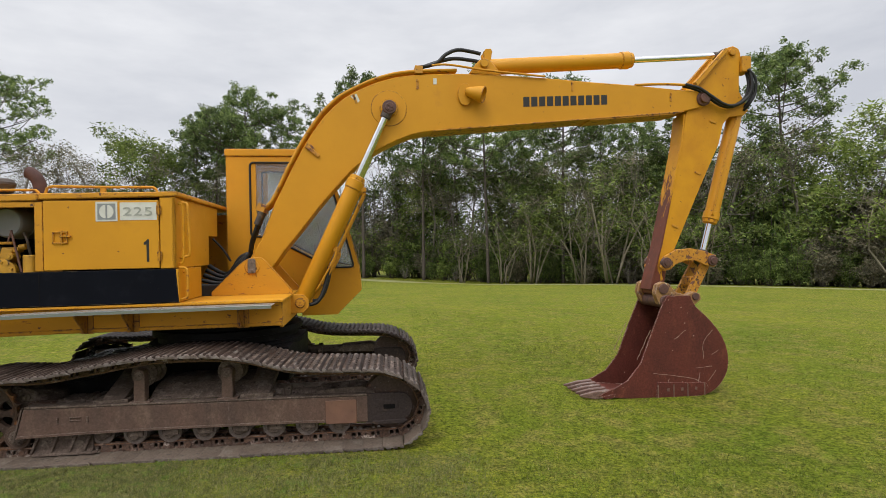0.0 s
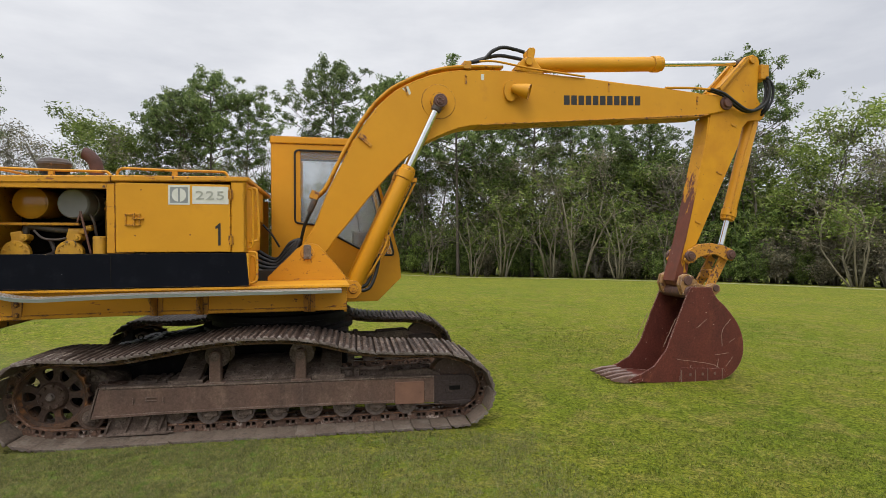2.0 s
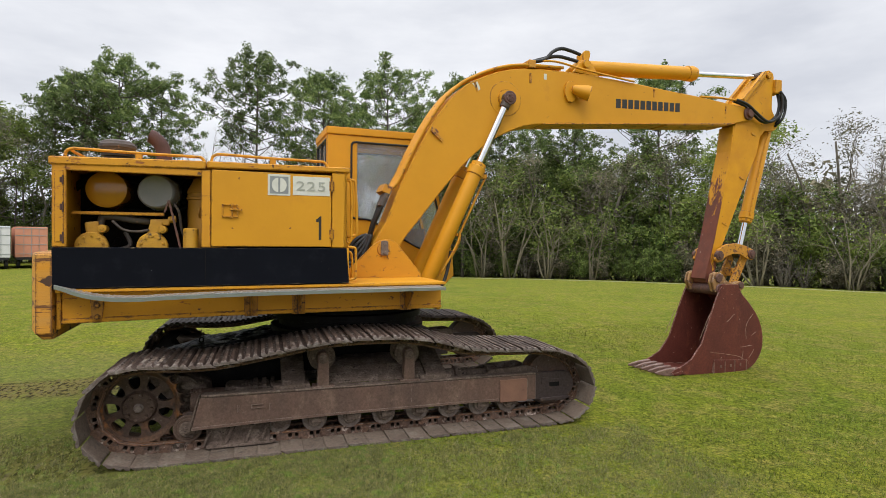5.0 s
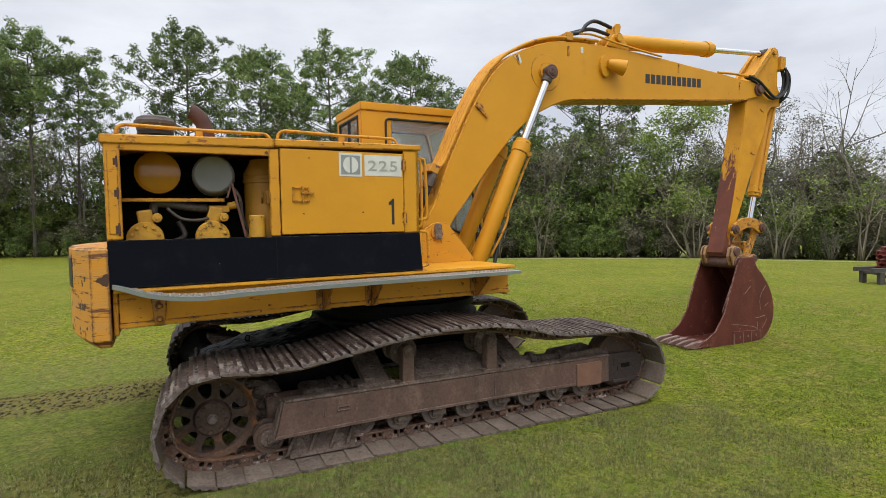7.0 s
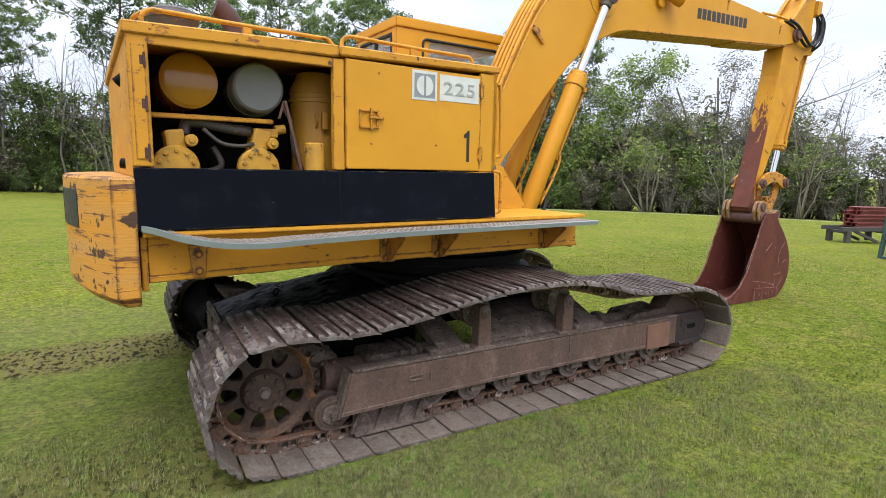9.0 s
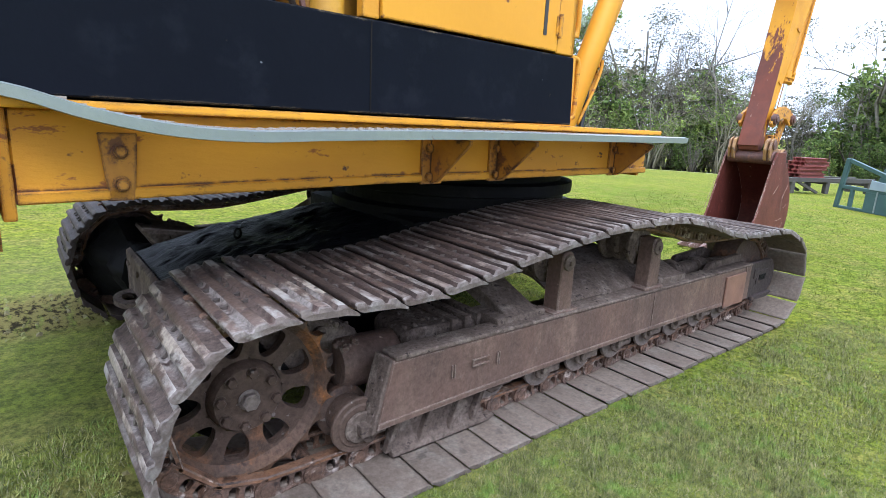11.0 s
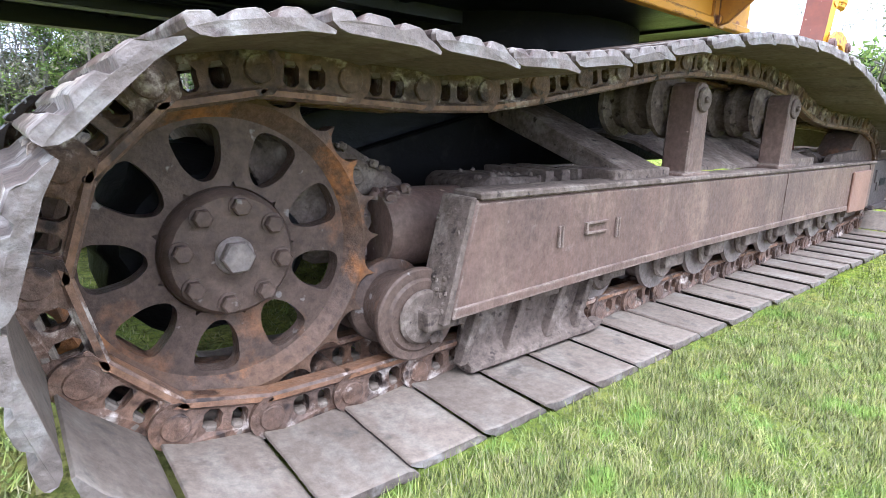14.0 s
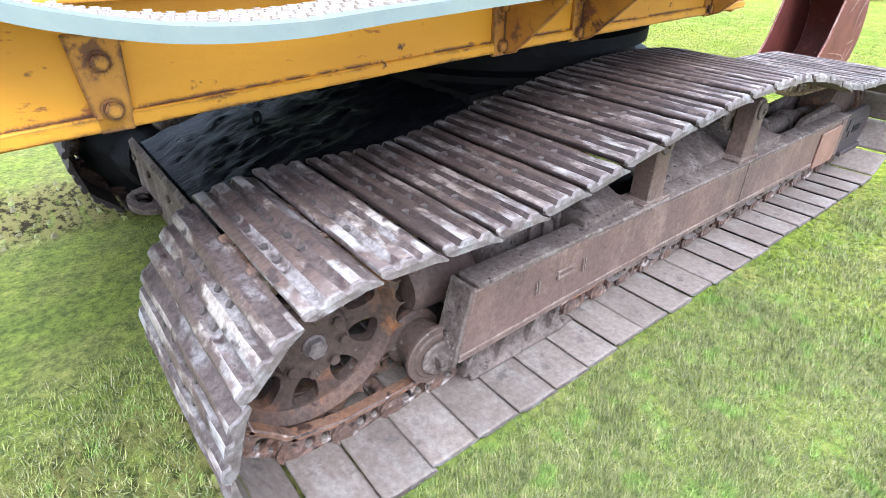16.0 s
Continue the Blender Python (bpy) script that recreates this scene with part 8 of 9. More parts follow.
def woods():
    rnd = random.Random(11)
    pines = [pine(3), pine(8, 21.0), pine(15, 23.0)]
    big = [broadleaf(21, 12.0, BROAD, 1.1, BARK, "leafy green tree at the wood's edge", leaf=0.145),
           broadleaf(22, 12.0, DULL, 0.80, PALEBARK, "half-bare tree with dull olive twigs", leaf=0.085),
           broadleaf(23, 12.0, YOUNG, 0.85, BARK, "tree in light green spring leaf", leaf=0.115),
           broadleaf(24, 12.0, None, 0.0, PALEBARK, "bare tree with pale branches")]
    low = [bush(31, 4.5, BROAD, "dense dark green bush at the wood edge"), bush(32, 4.5, DULL, "dull brownish bush at the wood edge"), bush(33, 4.5, YOUNG, "light green bush at the wood edge"), bush(34, 4.5, DULL, "bare shrub of many pale stems", True)]
    # the tall pines stand where they show above the rest: bearing, distance, top in degrees
    tops = [(-13.4, 84, 15.2), (-16.2, 88, 13.4), (-10.2, 86, 14.0), (-1.6, 76, 17.0), (4.8, 72, 15.8), (11.8, 66, 16.8), (15.5, 72, 13.0), (19.6, 64, 15.9), (23.5, 66, 11.8), (27.5, 64, 11.2), (39.4, 60, 15.7),
            (31.5, 64, 11.0), (8.4, 78, 12.5), (-18.0, 92, 11.5), (-33, 96, 14.5), (-49, 100, 14.0), (83, 66, 15.0), (90, 62, 13.0)]
    for i, (b, d, el) in enumerate(tops):
        src = pines[i % 3]
        h = (22.0, 21.0, 23.0)[i % 3]
        x, y, z = polar(b, d)
        need = d * math.tan(radians(el)) + 1.7 - z
        if i < 3:
            set_at(src, b, d, need / h, rnd.uniform(0, 360))
        else:
            again(src, b, d, need / h, rnd)
    first = set()

    def place(kind, k, b, d, s, q=1.0):
        src = kind[k]
        if src.name not in first:
            first.add(src.name)
            set_at(src, b, d, s, rnd.uniform(0, 360), q)
        else:
            again(src, b, d, s, rnd, q)
    # singled-out trees above the hedge of the wood
    for k, b, d, el in ((2, -22.6, 84, 11.8), (2, -20.2, 88, 10.5), (1, -27.5, 88, 9.5), (2, 46.1, 58, 11.2), (2, 44.0, 60, 9.6), (1, 50.5, 60, 9.5), (1, 53.7, 60, 10.3), (3, 63.2, 60, 10.0), (3, 59.4, 60, 14.2), (3, 57.2, 61, 9.4),
                        (3, 58.0, 62, 10.0), (3, 2.5, 80, 11.0), (3, -5.5, 84, 10.0), (3, 8.0, 74, 10.5), (3, -16.5, 86, 10.0), (3, 34.0, 58, 8.6), (1, 36.5, 58, 9.4), (3, 48.5, 60, 10.5),
                        (3, -31, 84, 8.5), (3, -34, 86, 9.5), (1, -37, 86, 9), (3, -40, 86, 9.5), (3, -43, 88, 9), (3, -46, 86, 10), (1, -50, 88, 9), (3, -53, 88, 9.5), (0, 77, 52, 9.8), (1, 74, 56, 10.8), (3, 71.5, 58, 9.5), (0, 81, 50, 9.0), (0, 86, 52, 10)):
        x, y, z = polar(b, d)
        place(big, k, b, d, (d * math.tan(radians(el)) + 1.7 - z) / 12.0)
    shrubs = [stem_shrub(41), stem_shrub(42, 6.5), stem_shrub(43, 7.0), stem_shrub(44, 6.0)]
    for k, b, d, sc in ((0, 13.5, 63.0, 1.15), (1, 16.5, 62.0, 1.2), (0, 21.5, 59, 1.35), (1, 24.5, 57.5, 1.4), (1, 9.0, 66, 1.1), (0, 28.5, 55.5, 1.0), (1, 33, 54, 1.0), (0, -3, 78, 1.2), (1, 48, 53, 1.0), (0, 55, 54, 1.0), (1, 61, 55, 1.0)):
        place(shrubs, (k + 2 * int(b)) % 4 if b > 0 else k, b, d + 0.3, sc)
    # the wall of the wood: ranks of trees, a thicket of tall bushes and a low fringe
    b = -60.0
    while b < 110:
        d = edge_dist(b)
        seen = -37 < b < 86
        for rank in range(2 if -37 < b < -26 else 3 if seen else 1):
            bb, dd = b + rnd.uniform(-0.9, 0.9), d + 3 + 4.0 * rank + rnd.uniform(-1.5, 1.5)
            k = rnd.choices((0, 1, 2, 3), ((0.7, 3.0, 0.7, 6.0) if b < -26 else (2.2, 3.4, 1.2, 3.2) if b < 10 else (4, 3, 1.2, 1.8) if b < 40 else (0.4, 3.6, 1.2, 4.6) if b < 68 else (3.5, 1.5, 1.4, 2.0)))[0]
            el = rnd.uniform(5.2, 8.2) if b < -4 else rnd.uniform(6.5, 9.6) if b < 40 else rnd.uniform(4.2, 7.2)
            if 12 < b < 33:
                el += 0.5
            if 62 < b < 73:
                el = rnd.uniform(3.0, 4.6)
            if b < -26:
                el += 2.0
            if -12 < b < 2.5:
                # an open stretch of bare trees, with sky between them
                k = rnd.choices((0, 1, 2, 3), (0.5, 1.0, 0.5, 5.0))[0]
                el = rnd.uniform(7.5, 13.5) if k == 3 else rnd.uniform(4.5, 7.5)
            x, y, z = polar(bb, dd)
            place(big, k, bb, dd, (dd * math.tan(radians(el)) + 1.7 - z) / 12.0)
        b += 2.35 if seen else 6.0
    b = -60.0
    while b < 110:
        d = edge_dist(b)
        seen = -37 < b < 86
        for rank in range(4):
            bb, dd = b + rnd.uniform(-0.6, 0.6), d - 1.0 + 2.6 * rank + rnd.uniform(-0.8, 0.8)
            k = rnd.choices((0, 1, 2, 3), (5.0, 2.4, 0.8, 1.1 if rank < 2 else 0.5) if b < 44 else (1.7, 4.6, 1.5, 2.8) if b < 68 else (5.0, 1.5, 1.6, 0.8))[0]
            grow = (0.62, 1.15, 1.7, 2.1)[rank] * (0.6 if 62 < b < 73 else 0.75 if b < -26 else 1.05 if -12 < b < 2.5 else 1.0)
            place(low, k, bb, dd, grow * rnd.uniform(0.8, 1.25), rnd.uniform(0.85, 1.15))
        b += 1.95 if seen else 6.0


woods()


# ---- things on the field ----
TIMBER = surface("dark_weathered_timber", (0.045, 0.040, 0.036), (0.07, 0.06, 0.05), 0.8, scale=9, bump=0.3)
REDSTEEL = surface("dull_red_painted_steel", (0.20, 0.040, 0.032), (0.15, 0.035, 0.030), 0.55, scale=6, wear=(0.25, 0.12, 0.1), bump=0.15)
TEAL = surface("dull_blue_green_painted_metal", (0.035, 0.072, 0.070), (0.050, 0.092, 0.088), 0.5, scale=4, bump=0.1)
ORANGE = surface("orange_painted_steel", (0.50, 0.12, 0.03), (0.42, 0.10, 0.03), 0.5, scale=4, bump=0.1)
WHITEPAINT = surface("white_vehicle_paint", (0.70, 0.70, 0.70), (0.62, 0.62, 0.63), 0.35, scale=2, bump=0.02)


def rack_with_beams():
    x0, y0 = 13.42, 9.74
    z0 = ground_z(x0, y0)
    t = new("timber_rack")
    tagged(t, "low dark timber rack standing on the lawn", "rack")
    t.matrix_basis = pose(x0, y0, z0, 0, 0, -22)
    for y in (-0.3, 0.3):
        bm = bmesh.new()
        box(bm, -0.2, 3.2, y - 0.06, y + 0.06, 0.33, 0.45, 0.01)
        part("rail", bm, TIMBER, t)
    for x in (0.05, 1.35, 3.0):
        bm = bmesh.new()
        box(bm, x - 0.05, x + 0.05, -0.37, 0.37, 0.26, 0.34, 0.01)
        part("crossbar", bm, TIMBER, t)
        for y in (-0.3, 0.3):
            bm = bmesh.new()
            box(bm, x - 0.07, x + 0.07, y - 0.06, y + 0.06, 0, 0.335, 0.01)
            part("leg", bm, TIMBER, t)
    for y in (-0.3, 0.3):
        bm = bmesh.new()
        box(bm, -0.45, 0.45, -0.03, 0.03, -0.035, 0.035, 0.0, Matrix.Translation((0.62, y, 0.19)) @ Matrix.Rotation(radians(22), 4, "Y"))
        part("brace", bm, TIMBER, t)
    rnd = random.Random(5)
    for k in range(20):
        bm = bmesh.new()
        n = rnd.uniform(0.78, 1.05)
        h = 0.11
        prism(bm, [(-0.06, 0), (0.06, 0), (0.06, 0.02), (0.012, 0.02), (0.012, h - 0.02), (0.06, h - 0.02), (0.06, h), (-0.06, h), (-0.06, h - 0.02), (-0.012, h - 0.02), (-0.012, 0.02), (-0.06, 0.02)], 0, n, axis="x")
        ob = part("steel_beam", bm, REDSTEEL)
        row, col = divmod(k, 4)
        ob.matrix_basis = t.matrix_basis @ pose(0.30 + rnd.uniform(-0.1, 0.1) + 0.03 * row, -0.22 + 0.14 * col, 0.452 + 0.112 * row, 0, 0, rnd.uniform(-2, 2) * (1 + 0.6 * row))
        tagged(ob, "dull red steel beam lying in a pile", "steel beam", "red beams on the rack")


def green_panels():
    x0, y0 = 9.84, 7.34
    t = new("metal_cab_frame")
    tagged(t, "dull green metal cab shell with openings lying on the lawn", "cab shell")
    t.matrix_basis = pose(x0, y0, ground_z(x0, y0), 0, 0, -119.6)
    for name, pts in (("pillar", [(0, 0), (0.10, 0), (0.21, 1.05), (0.10, 1.05)]), ("top_rail", [(0.21, 1.05), (0.19, 0.97), (1.36, 0.63), (1.36, 0.71)]), ("pillar", [(1.36, 0), (1.44, 0), (1.44, 0.68), (1.36, 0.71)]),
                      ("belt_rail", [(0.052, 0.42), (0.060, 0.50), (1.358, 0.46), (1.358, 0.40)]), ("sill", [(0.105, 0.0), (0.108, 0.06), (0.70, 0.06), (0.70, 0.0)]), ("door_bar", [(0.34, 0.062), (0.42, 0.062), (0.42, 0.42), (0.34, 0.42)]),
                      ("lower_panel", [(0.705, 0.0), (1.355, 0.0), (1.355, 0.398), (0.705, 0.412)])):
        bm = bmesh.new()
        prism(bm, pts, -0.03, 0.03, 0.008)
        part(name, bm, TEAL, t)
    bm = bmesh.new()
    prism(bm, [(0.12, 0.0), (0.12, 0.40), (0.30, 0.92), (1.30, 0.60), (1.30, 0.0)], 0.75, 0.80, 0.02)
    part("far_side", bm, TEAL, t)
    bm = bmesh.new()
    prism(bm, [(0.78, 0.47), (1.34, 0.455), (1.34, 0.60), (0.80, 0.66)], -0.05, -0.031, 0.006)
    part("top_board", bm, surface("grey_sheet", (0.26, 0.31, 0.34), (0.21, 0.25, 0.28), 0.5), t)
    bm = bmesh.new()
    box(bm, 0.96, 0.985, -0.045, -0.031, 0.02, 0.44)
    part("pale_strip", bm, GALV, t)
    f = new("yellow_frame")
    tagged(f, "small yellow ladder-like steel frame leaning beside the cab shell", "frame")
    f.matrix_basis = pose(9.5, 5.97, ground_z(9.5, 5.97), -14, 0, -119.6)
    for x in (0.0, 0.22):
        bm = bmesh.new()
        box(bm, x - 0.025, x + 0.025, -0.025, 0.025, 0, 0.66, 0.004)
        part("rail", bm, YELLOW_WORN, f)
    for z in (0.10, 0.30, 0.50):
        bm = bmesh.new()
        box(bm, 0.026, 0.194, -0.02, 0.02, z, z + 0.05, 0.004)
        part("rung", bm, YELLOW_WORN, f)
    x1, y1 = 13.77, 7.39
    g = new("steel_gantry")
    tagged(g, "orange steel gantry frame behind the green shell", "gantry")
    g.matrix_basis = pose(x1, y1, ground_z(x1, y1), 0, 0, -75)
    for x in (0, 2.6):
        bm = bmesh.new()
        box(bm, x - 0.05, x + 0.05, -0.05, 0.05, 0, 2.0, 0.01)
        part("post", bm, ORANGE, g)
    bm = bmesh.new()
    box(bm, -0.06, 2.66, -0.06, 0.06, 2.0, 2.10, 0.01)
    part("crossbeam", bm, ORANGE, g)
    bm = bmesh.new()
    rod(bm, (0.04, 0, 1.35), (0.75, 0, 1.99), 0.03, 10)
    part("brace", bm, ORANGE, g)
    e = new("rusty_machine")
    tagged(e, "rusty red farm machine with a tan arm and hoses", "farm machine")
    e.matrix_basis = pose(11.2, 6.2, ground_z(11.2, 6.2), 0, 0, -100)
    bm = bmesh.new()
    prism(bm, [(0.1, 0.12), (1.6, 0.12), (1.6, 0.55), (1.2, 0.72), (0.3, 0.66), (0.1, 0.45)], 0.0, 0.9, 0.04)
    part("body", bm, REDSTEEL, e)
    bm = bmesh.new()
    prism(bm, [(0.55, 0.6), (0.75, 0.6), (0.95, 1.45), (0.80, 1.45)], 0.2, 0.3, 0.01)
    part("arm", bm, YELLOW_CHIPPED, e)
    for k in range(2):
        bm = bmesh.new()
        tube(bm, [(0.2, 0.1 + 0.2 * k, 0.6), (0.0, 0.1 + 0.2 * k, 1.0), (-0.35, 0.1 + 0.2 * k, 0.95), (-0.45, 0.1, 0.55)], 0.02, 8)
        part("hose", bm, RUBBER, e)
    for x in (0.35, 1.35):
        bm = bmesh.new()
        rod(bm, (x, -0.08, 0.17), (x, 0.06, 0.17), 0.17, 20, 0, 0.03)
        part("wheel", bm, RUBBER, e)


def white_truck():
    x0, y0, z0 = polar(-27.5, 62)
    t = new("parked_truck")
    tagged(t, "white parked truck far off by the wood", "truck")
    t.matrix_basis = pose(x0, y0, z0, 0, 0, 75) @ Matrix.Scale(1.35, 4)
    bm = bmesh.new()
    box(bm, -2.6, 1.2, -1.0, 1.0, 0.75, 2.6, 0.06)
    part("box_body", bm, WHITEPAINT, t)
    bm = bmesh.new()
    prism(bm, [(1.3, 0.55), (3.2, 0.55), (3.2, 1.15), (2.5, 1.25), (2.05, 2.0), (1.3, 2.0)], -0.95, 0.95, 0.05)
    part("driver_cab", bm, WHITEPAINT, t)
    bm = bmesh.new()
    prism(bm, [(1.5, 1.3), (2.35, 1.3), (1.98, 1.9), (1.5, 1.9)], -0.96, 0.96)
    part("cab_window", bm, RUBBER, t)
    for x in (-1.6, 2.4):
        for y in (-0.9, 0.9):
            bm = bmesh.new()
            rod(bm, (x, y - 0.12, 0.42), (x, y + 0.12, 0.42), 0.42, 20, 0, 0.04)
            part("wheel", bm, RUBBER, t)


def box_trailer(x, y, turn, paint, label):
    t = new("box_trailer")
    tagged(t, label, "trailer", "box trailers by the wood")
    t.matrix_basis = pose(x, y, ground_z(x, y), 0, 0, turn)
    bm = bmesh.new()
    box(bm, -1.3, 1.3, 0, 9.0, 1.1, 4.1, 0.05)
    part("box_body", bm, paint, t)
    bm = bmesh.new()
    for z in (1.4, 2.3, 3.2, 3.9):
        box(bm, -1.25, 1.25, -0.03, 0.0, z, z + 0.06)
    for x1 in (-0.6, 0.0, 0.6):
        box(bm, x1 - 0.02, x1 + 0.02, -0.05, 0.0, 1.15, 4.05)
    part("door_bars", bm, GALV, t)
    for yy in (1.0, 2.2):
        for xx in (-1.0, 1.0):
            bm = bmesh.new()
            rod(bm, (xx - 0.15, yy, 0.5), (xx + 0.15, yy, 0.5), 0.5, 20, 0, 0.05)
            part("wheel", bm, RUBBER, t)
    bm = bmesh.new()
    box(bm, -1.2, 1.2, 0.0, 9.0, 0.85, 1.1)
    part("chassis", bm, RUBBER, t)


SALMON = surface("faded_salmon_paint", (0.62, 0.27, 0.17), (0.56, 0.24, 0.15), 0.6, scale=2, bump=0.05)
box_trailer(-24.6, 64.0, 22, SALMON, "faded salmon box trailer parked by the wood")
box_trailer(-26.8, 61.5, 22, WHITEPAINT, "white box trailer parked by the wood")
rack_with_beams()
green_panels()
white_truck()


# ---- grass blades near the walk ----
def blade_material(name, straw):
    m, n, l, p = nodes_of(name)
    geo = n.new("ShaderNodeNewGeometry")
    r = n.new("ShaderNodeValToRGB")
    r.color_ramp.interpolation = "LINEAR"
    # besides real straw, these tint green blades with a highlight's washed-out look
    dull = straw * 0.10
    blue = straw * 0.125
    stops = ((0.0, (0.055 + dull, 0.085, 0.010 + blue)), (0.25, (0.112 + dull, 0.160, 0.016 + blue)), (0.62 - straw * 0.6, (0.170 + dull, 0.212, 0.026 + blue)), (0.96 - straw, (0.215 + dull, 0.245, 0.040 + blue)), (0.985 - straw * 0.6, (0.245, 0.225, 0.125)), (1.0, (0.30, 0.27, 0.17)))
    while len(r.color_ramp.elements) < len(stops):
        r.color_ramp.elements.new(0.5)
    for e, (t, c) in zip(r.color_ramp.elements, stops):
        e.position, e.color = t, (*c, 1)
    l.new(geo.outputs["Random Per Island"], r.inputs["Fac"])
    patch = noise_node(n, l, 9.0, 4, 0.6)
    # fresh green tufts and tan dry ones
    tuft, dry = noise_node(n, l, 9.0, 4, 0.6), noise_node(n, l, 10.0, 5, 0.7, (1, 1.3, 1))
    fresh = ramp_node(n, l, tuft.outputs["Fac"], 0.52, 0.64, (0, 0, 0), (0.72, 0.72, 0.72))
    tan = ramp_node(n, l, dry.outputs["Fac"], 0.55, 0.66, (0, 0, 0), (0.55, 0.55, 0.55))
    col = mix_node(n, l, fresh, r.outputs["Color"], (0.130, 0.225, 0.026 + blue * 0.3))
    col = mix_node(n, l, tan, col, (0.245, 0.215, 0.100 + blue * 0.4))
    mul = n.new("ShaderNodeMixRGB")
    mul.blend_type = "MULTIPLY"
    mul.inputs["Fac"].default_value = 0.85 - 1.1 * straw
    l.new(col, mul.inputs["Color1"])
    l.new(ramp_node(n, l, patch.outputs["Fac"], 0.36, 0.62, (0.58, 0.66, 0.50), (1.18, 1.10, 1.05)), mul.inputs["Color2"])
    speck = noise_node(n, l, 32.0, 5, 0.7)
    mul2 = n.new("ShaderNodeMixRGB")
    mul2.blend_type = "MULTIPLY"
    mul2.inputs["Fac"].default_value = 0.95 - 0.3 * straw
    l.new(mul.outputs["Color"], mul2.inputs["Color1"])
    l.new(ramp_node(n, l, speck.outputs["Fac"], 0.38, 0.62, (0.32 + 0.6 * straw, 0.40 + 0.5 * straw, 0.25 + 0.7 * straw), tuple(v * (1 - 0.4 * straw) for v in (1.42, 1.32, 1.26))), mul2.inputs["Color2"])
    l.new(mul2.outputs["Color"], p.inputs["Base Color"])
    p.inputs["Roughness"].default_value = 0.6
    p.inputs["Specular IOR Level"].default_value = 0.08
    return m


def blades(name, label, straw, zones):
    rng = np.random.default_rng(7)
    P = []
    for x0, x1, y0, y1, n, h, w in zones:
        x, y = rng.uniform(x0, x1, n), rng.uniform(y0, y1, n)
        clump = np.array([noise.noise((a * 4.0, b * 4.0, 0)) + 0.5 * noise.noise((a * 14.0, b * 14.0, 3.0)) for a, b in zip(x, y)])
        rim = np.minimum.reduce([(x - x0) / (x1 - x0), (x1 - x) / (x1 - x0), (y - y0) / (y1 - y0), (y1 - y) / (y1 - y0)])
        spare = (x > -7.5) & (x < 0.5) & (y > 3.15) if straw < 0.2 else np.zeros(n, bool)
        keep = ~spare & (rng.uniform(-1.2, 0.4, n) < clump) & (rng.uniform(0, 0.12, n) < rim) & ~((x > -3.93) & (x < 0.25) & (((y > 4.735) & (y < 5.47)) | ((y > 6.98) & (y < 7.72)))) & ~((x < -3.95) & (y > 4.72) & (y < 5.50) & (np.sin(x * 37.0 + 1.5 * np.sin(y * 5.0)) > 0.25) & (rng.uniform(0, 1, n) < 0.75)) & ~((x < -3.9) & (y > 7.0) & (y < 7.88) & (rng.uniform(0, 1, n) < 0.9))
        x, y, clump = x[keep], y[keep], clump[keep]
        z = np.array([ground_z(a, b) for a, b in zip(x, y)]) - 0.003
        m = len(x)
        a = rng.uniform(0, 2 * np.pi, m)
        hh = h * rng.uniform(0.35, 1.2, m) * (1.0 + 0.5 * clump)
        ln = h * rng.uniform(0.2, 1.25, m)
        ww = w * rng.uniform(0.7, 1.3, m)
        dx, dy = np.cos(a), np.sin(a)
        b0 = np.stack([x - dy * ww, y + dx * ww, z], 1)
        b1 = np.stack([x + dy * ww, y - dx * ww, z], 1)
        tp = np.stack([x + dx * ln, y + dy * ln, z + hh], 1)
        P.append(np.stack([b0, b1, tp], 1).reshape(-1, 3))
    V = np.concatenate(P)
    n = len(V) // 3
    me = bpy.data.meshes.new(name)
    me.vertices.add(len(V))
    me.vertices.foreach_set("co", V.astype(np.float32).ravel())
    me.loops.add(len(V))
    me.loops.foreach_set("vertex_index", np.arange(len(V), dtype=np.int32))
    me.polygons.add(n)
    me.polygons.foreach_set("loop_start", np.arange(0, len(V), 3, dtype=np.int32))
    me.update(calc_edges=True)
    me.materials.append(blade_material(name + "_blades", straw))
    tagged(new(name, me), label, "grass", kind="stuff")


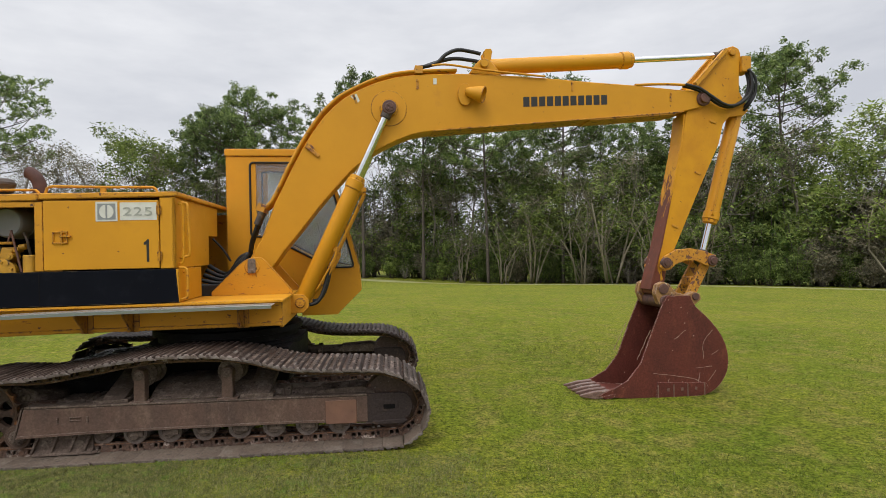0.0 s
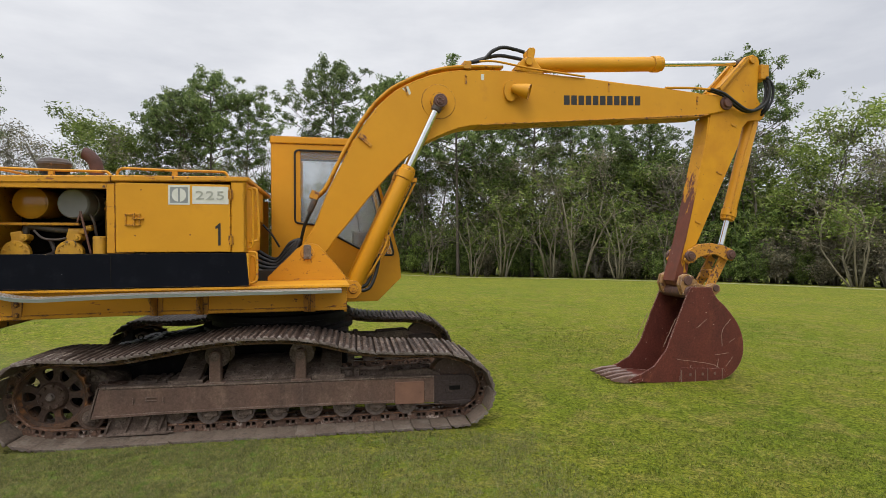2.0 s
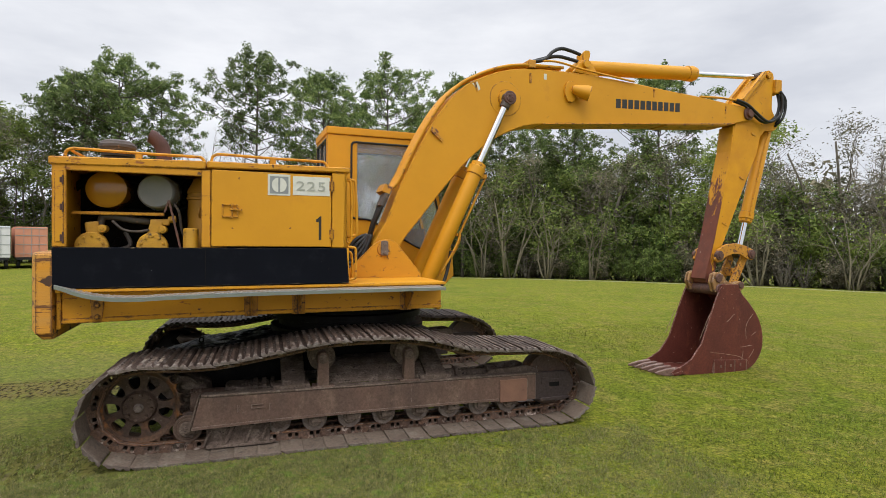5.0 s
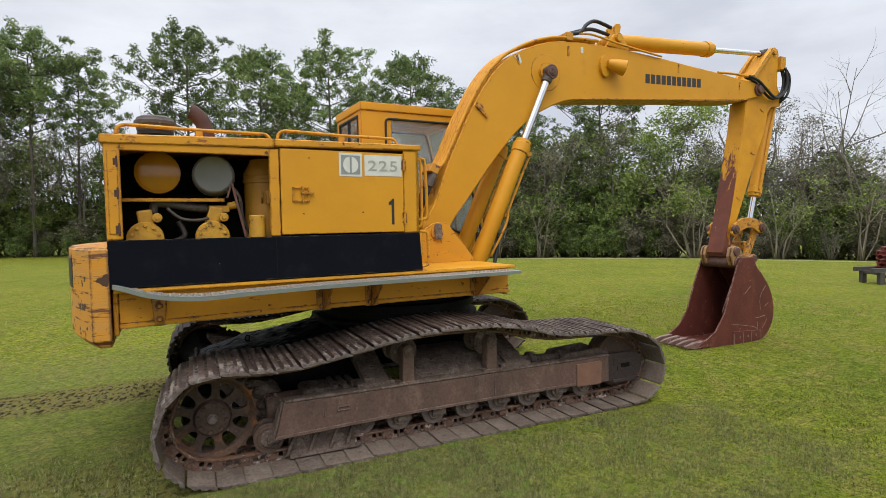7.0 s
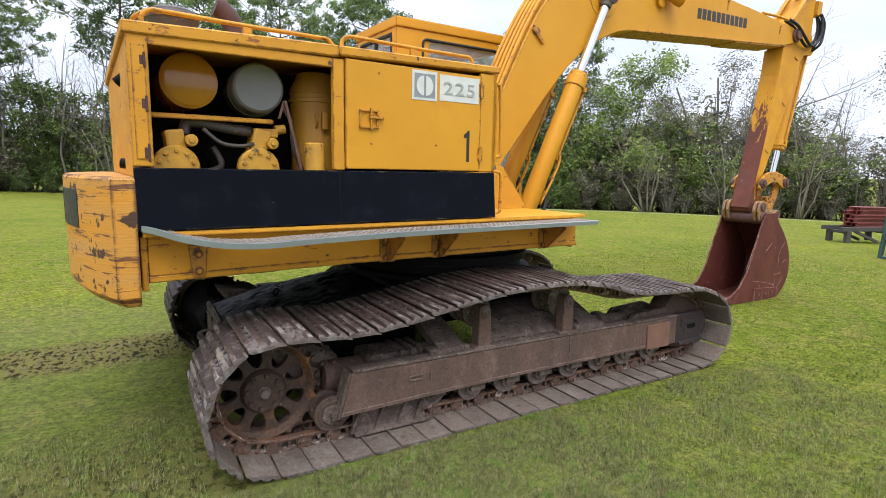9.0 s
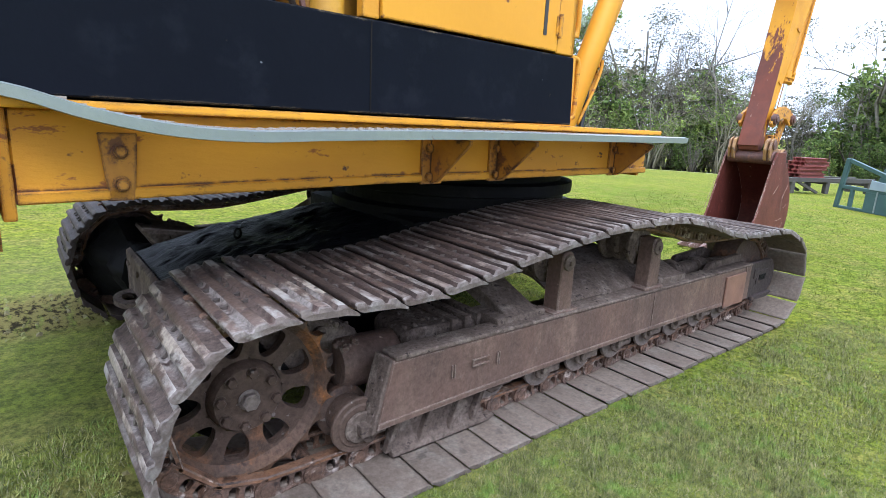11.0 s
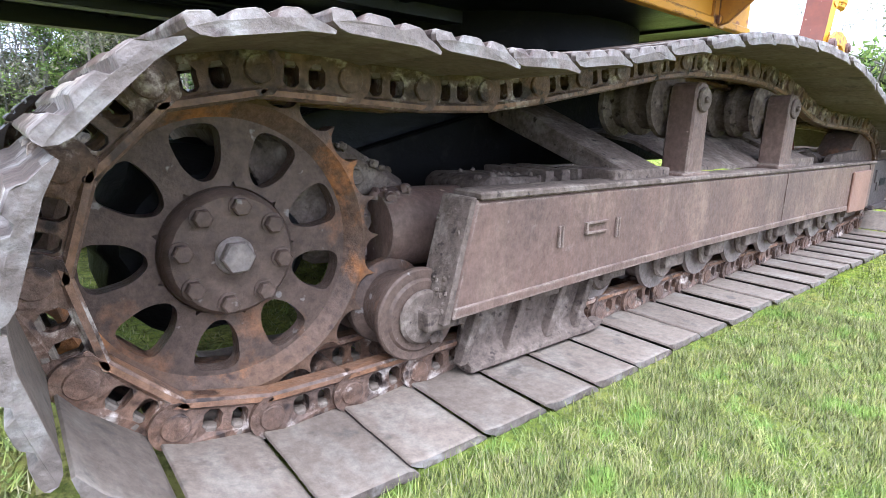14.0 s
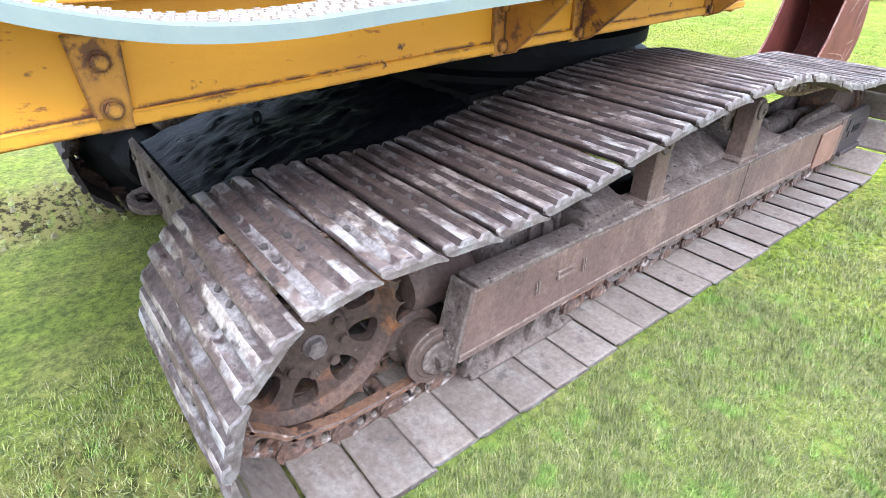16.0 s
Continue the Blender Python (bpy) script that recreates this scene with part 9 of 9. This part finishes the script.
blades("grass", "short green lawn grass with dry straw blades", 0.28,
       ((-4.7, -1.6, 3.55, 4.76, 360000, 0.024, 0.0012), (-2.2, 0.8, 3.0, 4.76, 130000, 0.025, 0.0016), (-3.9, 0.2, 5.4, 7.0, 40000, 0.026, 0.0020)))
blades("worn_grass", "short lawn grass thinned in rows by the tracks", 0.27, ((-7.6, -3.6, 3.5, 5.9, 190000, 0.024, 0.0018),))
blades("lawn_grass", "short bright green mown lawn grass", 0.06,
       ((-6.5, 5.5, -0.5, 4.9, 130000, 0.022, 0.0030), (-5.0, 4.5, 1.6, 4.7, 90000, 0.020, 0.0026), (0.2, 9.0, 1.5, 11.0, 60000, 0.026, 0.0036), (-12.0, -3.7, 4.9, 14.0, 45000, 0.026, 0.0036), (-4.5, 6.0, 7.8, 16.0, 40000, 0.026, 0.0045)))


# ---- churned soil where the tracks ran ----
def soil_ridges():
    """Grouser prints: low crumbled ridges across the track ruts."""
    rnd = random.Random(9)
    V, F = [], []
    SOIL = surface("churned_dry_soil", (0.120, 0.098, 0.032), (0.060, 0.047, 0.016), 0.95, scale=9, wear=(0.13, 0.135, 0.022), wear_scale=9, wear_at=(0.48, 0.58), bump=0.8, bump_scale=60)
    for y0, y1, hgt, keep in ((7.03, 7.84, 0.019, 0.75), (4.74, 5.46, 0.008, 0.35)):
        x = -3.62
        while x > -14.0:
            x -= 0.072 + (0.02 if rnd.random() < 0.3 else 0)
            y = y0
            while y < y1:
                n = rnd.uniform(0.04, 0.12)
                if rnd.random() < keep * (0.66 + 0.34 * math.sin(x * 6 + y * 3)):
                    z = ground_z(x, y) - 0.006
                    w = rnd.uniform(0.014, 0.026)
                    hh = hgt * rnd.uniform(0.3, 1.0)
                    j = [rnd.uniform(-0.012, 0.012) for _ in range(4)]
                    k = len(V)
                    V += [(x - w, y, z), (x + w, y, z), (x + w, y + n, z), (x - w, y + n, z), (x + j[0], y + n * 0.25, z + hh), (x + j[1], y + n * 0.75, z + hh * rnd.uniform(0.6, 1.1))]
                    F += [(k, k + 1, k + 4), (k + 1, k + 2, k + 5, k + 4), (k + 2, k + 3, k + 5), (k + 3, k, k + 4, k + 5)]
                y += n
    me = bpy.data.meshes.new("soil_clods")
    me.from_pydata(V, [], F)
    me.materials.append(SOIL)
    tagged(new("soil_clods", me), "crumbled dry soil clods in the track ruts", "soil", kind="stuff")


soil_ridges()
